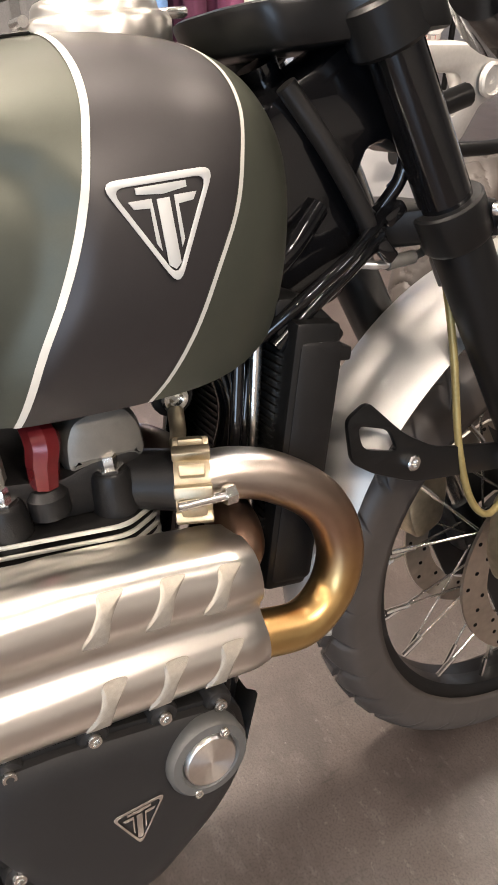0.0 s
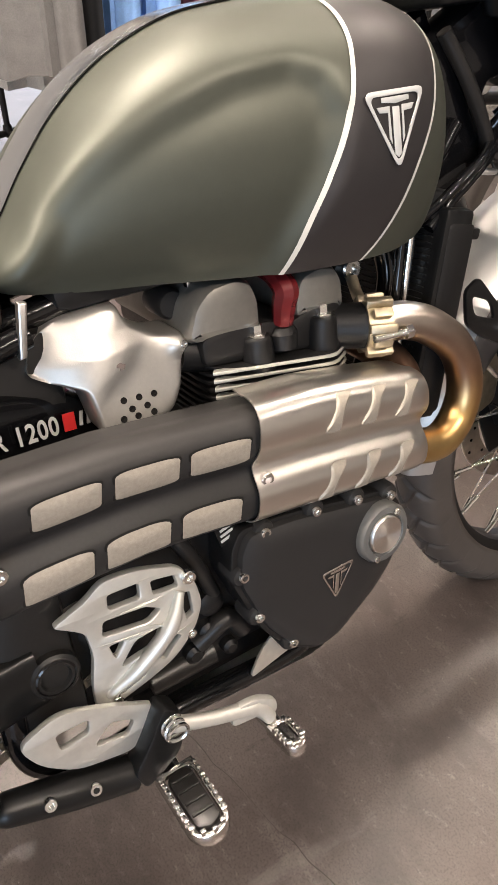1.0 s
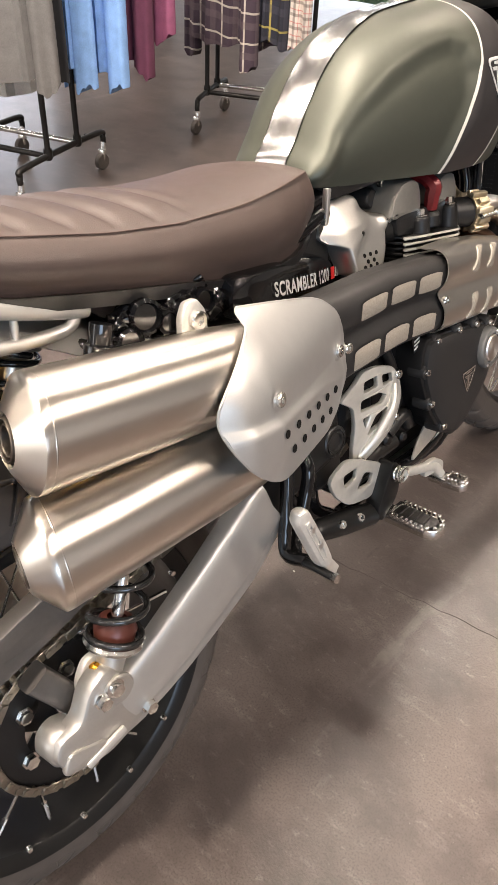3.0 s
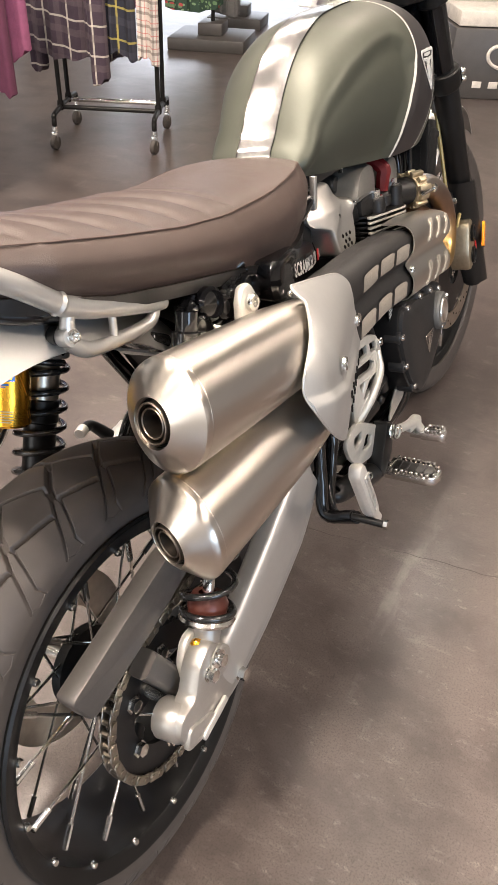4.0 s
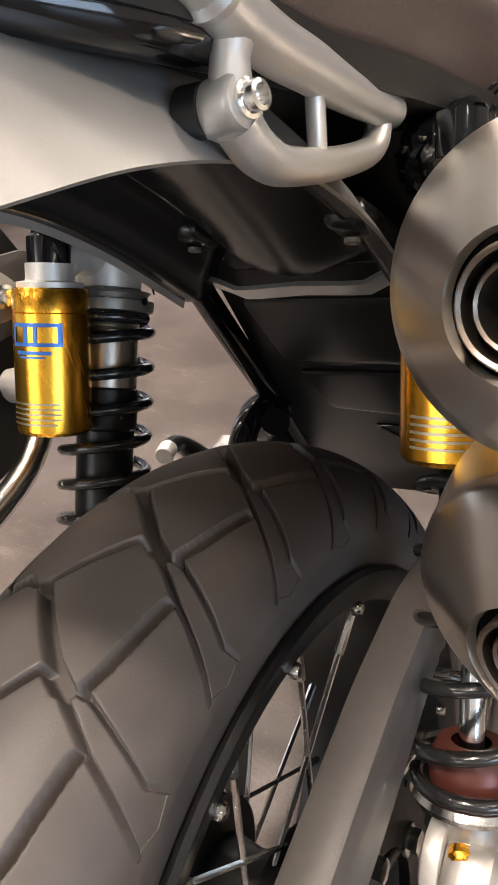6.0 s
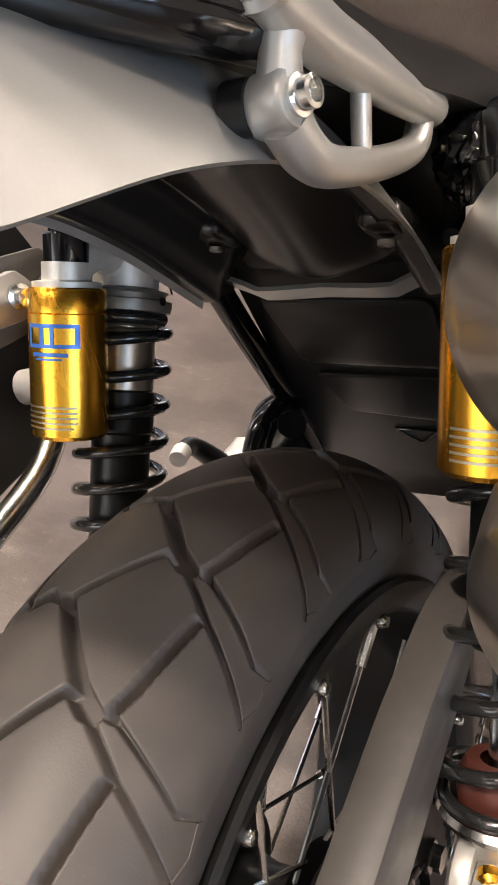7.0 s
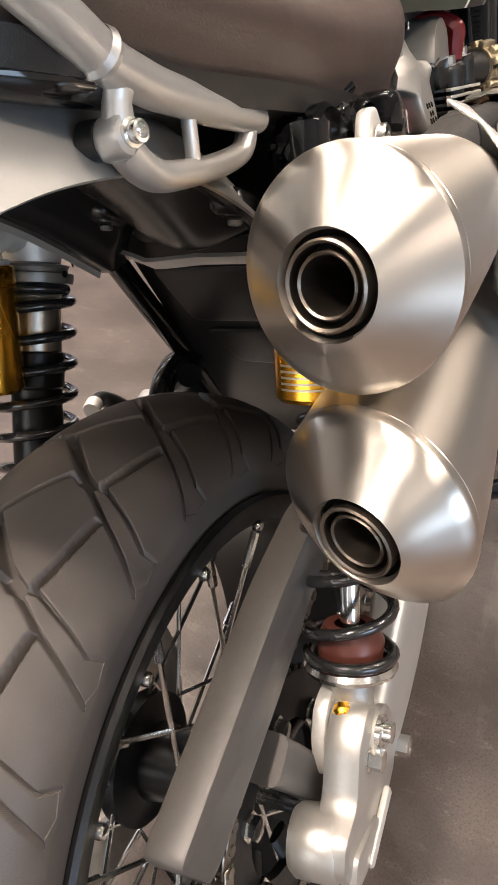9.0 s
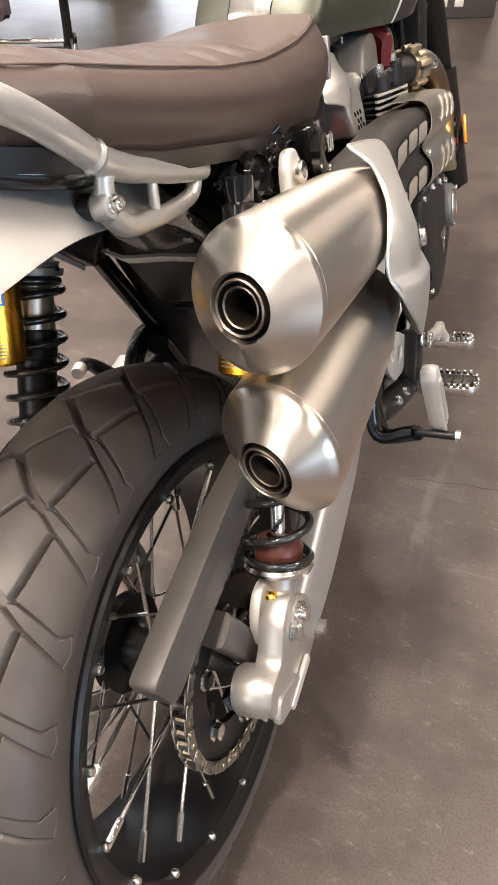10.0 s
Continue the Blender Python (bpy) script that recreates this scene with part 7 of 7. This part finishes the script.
def floral(name):
    m = mat(name, (0.03, 0.06, 0.04), 0.9, 0.0, 0.1, 240)
    nt = m.node_tree
    uv = nt.nodes.new("ShaderNodeUVMap")
    target = [n for n in nt.nodes if n.type == "MIX" and n.data_type == "RGBA"][0]
    last = None
    for scale, lim, colour in ((18, 0.3, (0.12, 0.2, 0.1)), (26, 0.24, (0.2, 0.3, 0.16)), (11, 0.2, (0.55, 0.5, 0.42)), (9, 0.12, (0.4, 0.06, 0.06))):
        v = nt.nodes.new("ShaderNodeTexVoronoi")
        v.inputs["Scale"].default_value = scale
        nt.links.new(uv.outputs["UV"], v.inputs["Vector"])
        lt = nt.nodes.new("ShaderNodeMath")
        lt.operation, lt.inputs[1].default_value = "LESS_THAN", lim
        nt.links.new(v.outputs["Distance"], lt.inputs[0])
        mx = nt.nodes.new("ShaderNodeMix")
        mx.data_type = "RGBA"
        mx.inputs["A"].default_value = (0.03, 0.06, 0.04, 1)
        mx.inputs["B"].default_value = (*colour, 1)
        nt.links.new(lt.outputs[0], mx.inputs["Factor"])
        if last:
            nt.links.new(last.outputs["Result"], mx.inputs["A"])
        last = mx
    nt.links.new(last.outputs["Result"], target.inputs["A"])
    return m


def garment(name, label, a, b, hem, top, thick, material, seed, group, sleeve=True, ragged=0.02):
    """A hanging garment between floor points a and b: a folded, closed bag of cloth with hanging sleeves."""
    r = random.Random(seed)
    a, b = Vector((*a, 0)), Vector((*b, 0))
    d = (b - a).normalized()
    n = Vector((-d.y, d.x, 0))
    w = (b - a).length
    ph = [r.uniform(0, 6.28) for _ in range(6)]
    f1, f2 = r.uniform(3.0, 4.5), r.uniform(7, 10)
    ob = thing(name, label, "garment", Matrix.Translation((a + b) / 2), group)
    c = (a + b) / 2

    def bag(x0, x1, z0, z1, th, nm, off=0.0, folds=1.0):
        rows = []
        NU, NZ = 44, 22
        for j in range(NZ + 1):
            t = j / NZ
            ring = []
            for i in range(NU):
                ang = 2 * math.pi * i / NU
                cu, su = math.cos(ang), math.sin(ang)
                u = math.copysign(abs(cu) ** 0.7, cu)
                x = (x0 + x1) / 2 + (x1 - x0) / 2 * u * (1 - 0.12 * t * t)
                fold = folds * (1 - 0.75 * t) * (0.018 * math.sin(f1 * 2 * math.pi * x / 0.4 + ph[0] + 0.8 * t) + 0.010 * math.sin(f2 * 2 * math.pi * x / 0.4 + ph[1]))
                y = su * th * (0.6 + 0.4 * (1 - t)) + fold + off
                z = z0 + (z1 - z0) * t + (ragged * math.sin(2.2 * u + ph[2]) + 0.006 * math.sin(9 * u + ph[3])) * (1 - t) ** 3
                ring.append(d * x + n * y + Vector((0, 0, z)))
            rows.append(ring)
        me_bm = grid(rows, True)
        uvl = me_bm.loops.layers.uv.new("UVMap")
        for fc in me_bm.faces:
            for lp in fc.loops:
                lp[uvl].uv = (lp.vert.co.dot(d) + lp.vert.co.dot(n) * 0.5 + 5, lp.vert.co.z + 0.03 * math.sin(6 * lp.vert.co.dot(d)))
        return part(nm, me_bm, material, ob)
    bag(-w / 2, w / 2, hem, top, thick, "body")
    if sleeve:
        bag(-w / 2 - 0.035, -w / 2 + 0.05, hem - 0.05 + r.uniform(-0.04, 0.06), top - 0.1, 0.04, "sleeve", thick * 0.5, 0.5)
        bag(w / 2 - 0.06, w / 2 + 0.03, hem - 0.06 + r.uniform(-0.04, 0.06), top - 0.1, 0.04, "sleeve", -thick * 0.6, 0.5)
    sh = top
    part("hanger_hook", sweep([Vector((0, 0, sh - 0.02)), Vector((0, 0, sh + 0.06)), n * 0.03 + Vector((0, 0, sh + 0.1)), n * 0.06 + Vector((0, 0, sh + 0.06))], 0.003, 8), CHROME, ob)
    return ob


def clothes_rack(label, c, ax, half, depth, height, group):
    """A wheeled four-way pipe rack. c: its middle on the floor, ax: its long way in degrees."""
    m = pose(c[0], c[1], 0, 0, 0, ax)
    ob = thing("clothes_rack", label, "clothes rack", m, group)
    for s in (-1, 1):
        part("base_pipe", sweep([(-half, s * depth, 0.105), (-half, s * depth, 0.14), (-half + 0.05, s * depth, 0.165), (half - 0.05, s * depth, 0.165), (half, s * depth, 0.14), (half, s * depth, 0.105)], 0.013, 12, 6), PIPE, ob)
        part("cross_pipe", sweep([(s * half * 0.35, -depth, 0.165), (s * half * 0.35, depth, 0.165)], 0.012, 12), PIPE if s < 0 else CHROME, ob)
        for e in (-1, 1):
            post = part("post", sweep([(s * half * 0.35, e * depth, 0.15), (s * half * 0.35, e * depth, height)], 0.012, 12), PIPE, ob)
            part("joint", lathe([(0.017, -0.02), (0.019, 0), (0.017, 0.02)], (s * half * 0.35, e * depth, 0.175), (0, 0, 1), 14), PIPE, post)
            ca = part("castor", sweep([(s * half, e * depth, 0.12), (s * half, e * depth, 0.085)], (0.012, 0.017), 12), CHROME, ob, "bright castor with a black wheel")
            part("castor_fork", rbox((0.03, 0.032, 0.05), (s * half - 0.008, e * depth, 0.062), 0.006), CHROME, ca)
            part("castor_wheel", lathe([(0.0, -0.013), (0.032, -0.013), (0.036, -0.008), (0.036, 0.008), (0.032, 0.013), (0, 0.013)], (s * half - 0.02, e * depth, 0.036), (0.3, 1, 0), 24), RUBBER, ca)
        part("top_rail", sweep([(-half, s * depth, height), (half, s * depth, height)], 0.012, 12), PIPE, ob)
    return ob


PL1 = plaid("dark_plum_plaid", (0.045, 0.03, 0.045), (0.1, 0.075, 0.085), (0.62, 0.58, 0.5), 0.13)
PL2 = plaid("navy_yellow_plaid", (0.02, 0.022, 0.035), (0.05, 0.05, 0.07), (0.5, 0.42, 0.1), 0.14)
PL3 = plaid("red_white_black_check", (0.6, 0.55, 0.5), (0.05, 0.03, 0.03), (0.45, 0.05, 0.05), 0.055)
GREYC, BLACKC, BLUEC, MAROON, PURPLE, CREAM = cloth("grey_canvas", (0.13, 0.125, 0.12)), cloth("black_cloth", (0.015, 0.015, 0.016)), cloth("sky_blue_cotton", (0.2, 0.36, 0.66)), cloth("maroon_cotton", (0.09, 0.022, 0.05)), cloth("plum_pink_cotton", (0.24, 0.07, 0.14)), cloth("cream_cloth", (0.6, 0.56, 0.5))
RK = "wheeled clothes racks"
clothes_rack("black pipe clothes rack on bright castors with plaid shirts", (2.88, 2.31), 27, 0.24, 0.255, 1.55, RK)
clothes_rack("black pipe clothes rack on castors with jackets and shirts", (1.5, 2.42), 20, 0.3, 0.22, 1.6, RK)
G1, G2 = "shirts on the rack", "jackets and shirts on the rack"
garment("plaid_shirt", "dark plum plaid shirt hanging on the rack", (2.68, 2.62), (2.76, 2.24), 0.42, 1.42, 0.05, PL1, 1, G1)
garment("plaid_shirt", "dark plum plaid shirt hanging on the rack", (2.86, 2.66), (2.95, 2.3), 0.42, 1.42, 0.05, PL1, 2, G1)
garment("plaid_shirt", "navy plaid shirt with yellow lines hanging on the rack", (2.82, 2.27), (2.88, 2.13), 0.42, 1.42, 0.05, PL2, 3, G1, sleeve=False)
garment("checked_shirt", "red, white and black checked shirt on the rack", (2.9, 2.13), (2.93, 2.03), 0.40, 1.42, 0.04, PL3, 4, G1, sleeve=False)
garment("jacket", "grey canvas jacket hanging on the rack", (1.1, 2.3), (1.44, 2.02), 0.50, 1.45, 0.07, GREYC, 5, G2)
garment("jacket", "black jacket hanging behind a grey one", (1.28, 2.36), (1.55, 2.12), 0.50, 1.45, 0.05, BLACKC, 6, G2)
garment("cream_shirt", "cream cloth shirt hanging low on the rack", (1.15, 2.5), (1.6, 2.3), 0.40, 1.42, 0.08, CREAM, 7, G2, sleeve=False)
garment("blue_shirt", "sky blue cotton shirt hanging on the rack", (1.56, 2.3), (1.69, 2.12), 0.46, 1.44, 0.04, BLUEC, 8, G2)
garment("blue_shirt", "sky blue cotton shirt hanging on the rack", (1.7, 2.28), (1.83, 2.1), 0.43, 1.44, 0.04, BLUEC, 9, G2)
garment("maroon_shirt", "maroon cotton shirt hanging on the rack", (1.86, 2.28), (1.97, 2.1), 0.5, 1.44, 0.04, MAROON, 10, G2)
garment("plum_shirt", "plum pink cotton shirt hanging on the rack", (2.02, 2.3), (2.12, 2.14), 0.56, 1.44, 0.04, PURPLE, 11, G2)


def plinth(label, c, turn, s, pole, clothes):
    ob = thing("display_plinth", label, "display stand", pose(c[0], c[1], 0, 0, 0, turn))
    part("base", rbox((s, s, 0.09), (0, 0, 0.045), 0.008), GUARD, ob)
    part("foot", rbox((0.26, 0.2, 0.09), (0, 0, 0.135), 0.008), GUARD, ob)
    part("pole", sweep([(0, 0, 0.1), (0, 0, pole)], 0.016, 14), PIPE, ob)
    return ob


plinth("low grey square plinth carrying a floral shirt", (5.45, 3.28), 20, 0.62, 1.4, None)
plinth("low grey square plinth carrying a padded jacket", (6.45, 3.62), 20, 0.5, 1.4, None)
FLOR = floral("floral_print_cotton")
G3 = "clothes on the far stands"
garment("floral_shirt", "dark floral print shirt on a display stand", (5.1, 3.5), (5.5, 3.22), 0.28, 1.3, 0.08, FLOR, 20, G3, sleeve=False)
garment("dark_trousers", "dark grey trousers hanging by the floral shirt", (5.62, 3.38), (5.85, 3.26), 0.2, 1.3, 0.06, GREYC, 21, G3, sleeve=False)
garment("padded_jacket", "black padded jacket on a far stand", (6.3, 3.75), (6.6, 3.5), 0.32, 1.3, 0.1, BLACKC, 22, G3)
garment("maroon_shirt", "maroon shirt on a far stand", (4.95, 3.75), (5.1, 3.6), 0.3, 1.3, 0.06, MAROON, 23, G3, sleeve=False)
for k, (x, y, mm, lab) in enumerate(((3.6, 5.2, BLACKC, "black jacket on the far rail"), (4.0, 5.4, GREYC, "grey jacket on the far rail"), (4.4, 5.5, MAROON, "maroon shirt on the far rail"), (4.8, 5.6, BLACKC, "black jacket on the far rail"), (5.6, 5.4, GREYC, "grey jacket on the far rail"))):
    garment("jacket", lab, (x, y + 0.15), (x + 0.3, y - 0.1), 0.3, 1.4, 0.08, mm, 30 + k, G3)
rail = thing("clothes_rail", "long black clothes rail by the back of the shop", "clothes rack", pose(4.4, 5.35, 0, 0, 0, 12))
part("bar", sweep([(-1.2, 0, 1.5), (1.6, 0, 1.5)], 0.014, 12), PIPE, rail)
for x in (-1.2, 1.6):
    part("upright", sweep([(x, 0, 0.0), (x, 0, 1.5)], 0.014, 12), PIPE, rail)
    part("foot", rbox((0.06, 0.5, 0.04), (x, 0, 0.02), 0.006), PIPE, rail)
# display box with pale scroll marks and a pale cabinet behind it
box = thing("display_box", "dark grey display box with a pale scroll mark", "display stand", pose(5.35, 0.85, 0, 0, 0, 30))
part("body", rbox((0.5, 0.9, 0.42), (0, 0, 0.21), 0.01), GUARD, box)
part("tray", rbox((0.46, 0.86, 0.09), (0, 0, 0.47), 0.012), CREAM, box)
part("scroll_mark", sweep([(-0.255, 0.2 - 0.14 * (1 - t) * math.cos(9 * t) - 0.25 * t, 0.24 + 0.1 * (1 - t) * math.sin(9 * t)) for t in np.linspace(0, 1, 24)], 0.012, 6, 2, flat=1.0), CREAM, box)
for k in range(5):
    part("print_bar", rbox((0.006, 0.06, 0.04), (-0.252, 0.25 - 0.11 * k, 0.09), 0.001), CREAM, box)
cab = thing("cabinet", "pale cabinet against the far side of the shop", "cabinet", pose(7.2, 1.2, 0, 0, 0, 20))
part("carcass", rbox((0.6, 1.8, 1.4), (0, 0, 0.7), 0.01), WALLMAT, cab)
for s in (-1, 1):
    part("door", rbox((0.02, 0.86, 1.3), (-0.31, s * 0.44, 0.7), 0.006), CREAM, cab)

# ---- the next motorcycle in the row, of which only the rear is near ----
other = thing("motorcycle", "silver and white motorcycle parked beyond the front wheel", "motorcycle", pose(2.05, 0.72, 0, -6, 0, 8))
WHITEP = mat("white_gloss_paint", (0.72, 0.72, 0.72), 0.25, 0.0, 0.03, 60, coat=0.5)
OC, OR = Vector((0, 0, 0.32)), 0.32
ow = part("rear_tyre", tyre(OC, OR, 0.15, 0.22, 20, FRONT_GROOVES, 0.006, 400, 32), RUBBER, other)
part("rear_rim", rim_ring(OC, 0.23, 0.13), CAST, other, "cast rim")
for k in range(5):
    a = 2 * math.pi * k / 5
    part("rim_spoke", sweep([OC, OC + Vector((0.21 * math.cos(a), 0, 0.21 * math.sin(a)))], (0.03, 0.018), 10), CAST, other)
OWN = pose(2.05, 0.72, 0, -6, 0, 8).inverted()
upright_at = lambda y: (lambda u, v, w: OWN @ Vector((u, y + w, v)))
sub = part("subframe", plate([soft([(1.52, 0.905), (1.655, 0.893), (1.70, 0.882), (1.735, 0.868), (1.745, 0.838), (1.73, 0.808), (1.70, 0.80), (1.672, 0.752), (1.655, 0.74), (1.62, 0.77), (1.55, 0.86)], 0.25, 4), soft([(1.59, 0.858), (1.642, 0.852), (1.662, 0.815), (1.642, 0.79), (1.625, 0.8)], 0.25, 3)], 0.04, 0.008, upright_at(0.57)), CAST, other, "silver cast subframe with an opening")
part("subframe_cap", lathe([(0.026, 0), (0.026, 0.006), (0.022, 0.009), (0.019, 0.004), (0.006, 0.004), (0.005, 0.001), (0, 0.001)], OWN @ Vector((1.705, 0.548, 0.838)), OUT, 32), CAST, sub)
part("side_cover", plate([soft([(1.57, 0.906), (1.598, 0.96), (1.64, 0.99), (1.66, 0.97), (1.625, 0.9)], 0.2, 3)], 0.04, 0.008, upright_at(0.6)), WHITEP, other, "white tail side cover")
part("side_cover", plate([soft([(1.668, 0.892), (1.69, 0.905), (1.80, 0.9), (1.80, 0.882), (1.70, 0.885)], 0.2, 3)], 0.03, 0.006, upright_at(0.58)), WHITEP, other)
part("side_cover", plate([soft([(1.47, 0.765), (1.60, 0.76), (1.73, 0.725), (1.76, 0.66), (1.74, 0.6), (1.6, 0.58), (1.5, 0.62)], 0.3, 5)], 0.07, 0.02, upright_at(0.655)), WHITEP, other, "white lower side cover")
part("hose", sweep([OWN @ Vector(p) for p in ((1.55, 0.575, 0.736), (1.66, 0.57, 0.731), (1.757, 0.57, 0.722), (1.9, 0.6, 0.71))], 0.0125, 16), BLACK, other, "black rubber hose")
part("engine", rbox((0.5, 0.3, 0.4), (0.72, 0, 0.45), 0.05), ENGINE, other)
part("tail", sweep([(0.4, 0, 0.9), (0.1, 0, 0.97), (-0.25, 0, 1.05)], (0.13, 0.11, 0.05), 20, flat=0.8), WHITEP, other, "white tail section")
part("seat", sweep([(0.62, 0, 0.92), (0.4, 0, 0.97), (0.05, 0, 1.05)], (0.11, 0.12, 0.08), 20), PLASTIC, other, "black seat")
part("tank", sweep([(1.15, 0, 0.95), (0.95, 0, 1.0), (0.65, 0, 0.93)], (0.08, 0.15, 0.08), 24), WHITEP, other, "white tank")
part("silencer", sweep([(0.35, -0.17, 0.42), (0.1, -0.2, 0.5), (-0.15, -0.2, 0.55)], (0.03, 0.055, 0.05), 24), BLACK, other)
part("swing_arm", sweep([(0.5, -0.12, 0.4), (0.2, -0.13, 0.36), (0, -0.13, 0.32)], (0.04, 0.035, 0.03), 16), CAST, other)
part("front_wheel", lathe([(0.2, -0.05), (0.27, -0.06), (0.32, 0), (0.27, 0.06), (0.2, 0.05)], (1.45, 0, 0.32), (0, 1, 0), 48, loop=True), RUBBER, other)
part("fork", sweep([(1.15, -0.1, 1.0), (1.45, -0.1, 0.32)], 0.028, 16), BLACK, other)
part("fork", sweep([(1.15, 0.1, 1.0), (1.45, 0.1, 0.32)], 0.028, 16), BLACK, other)
part("handlebar", sweep([(1.05, -0.38, 1.1), (1.12, 0, 1.08), (1.05, 0.38, 1.1)], 0.014, 12), BLACK, other)
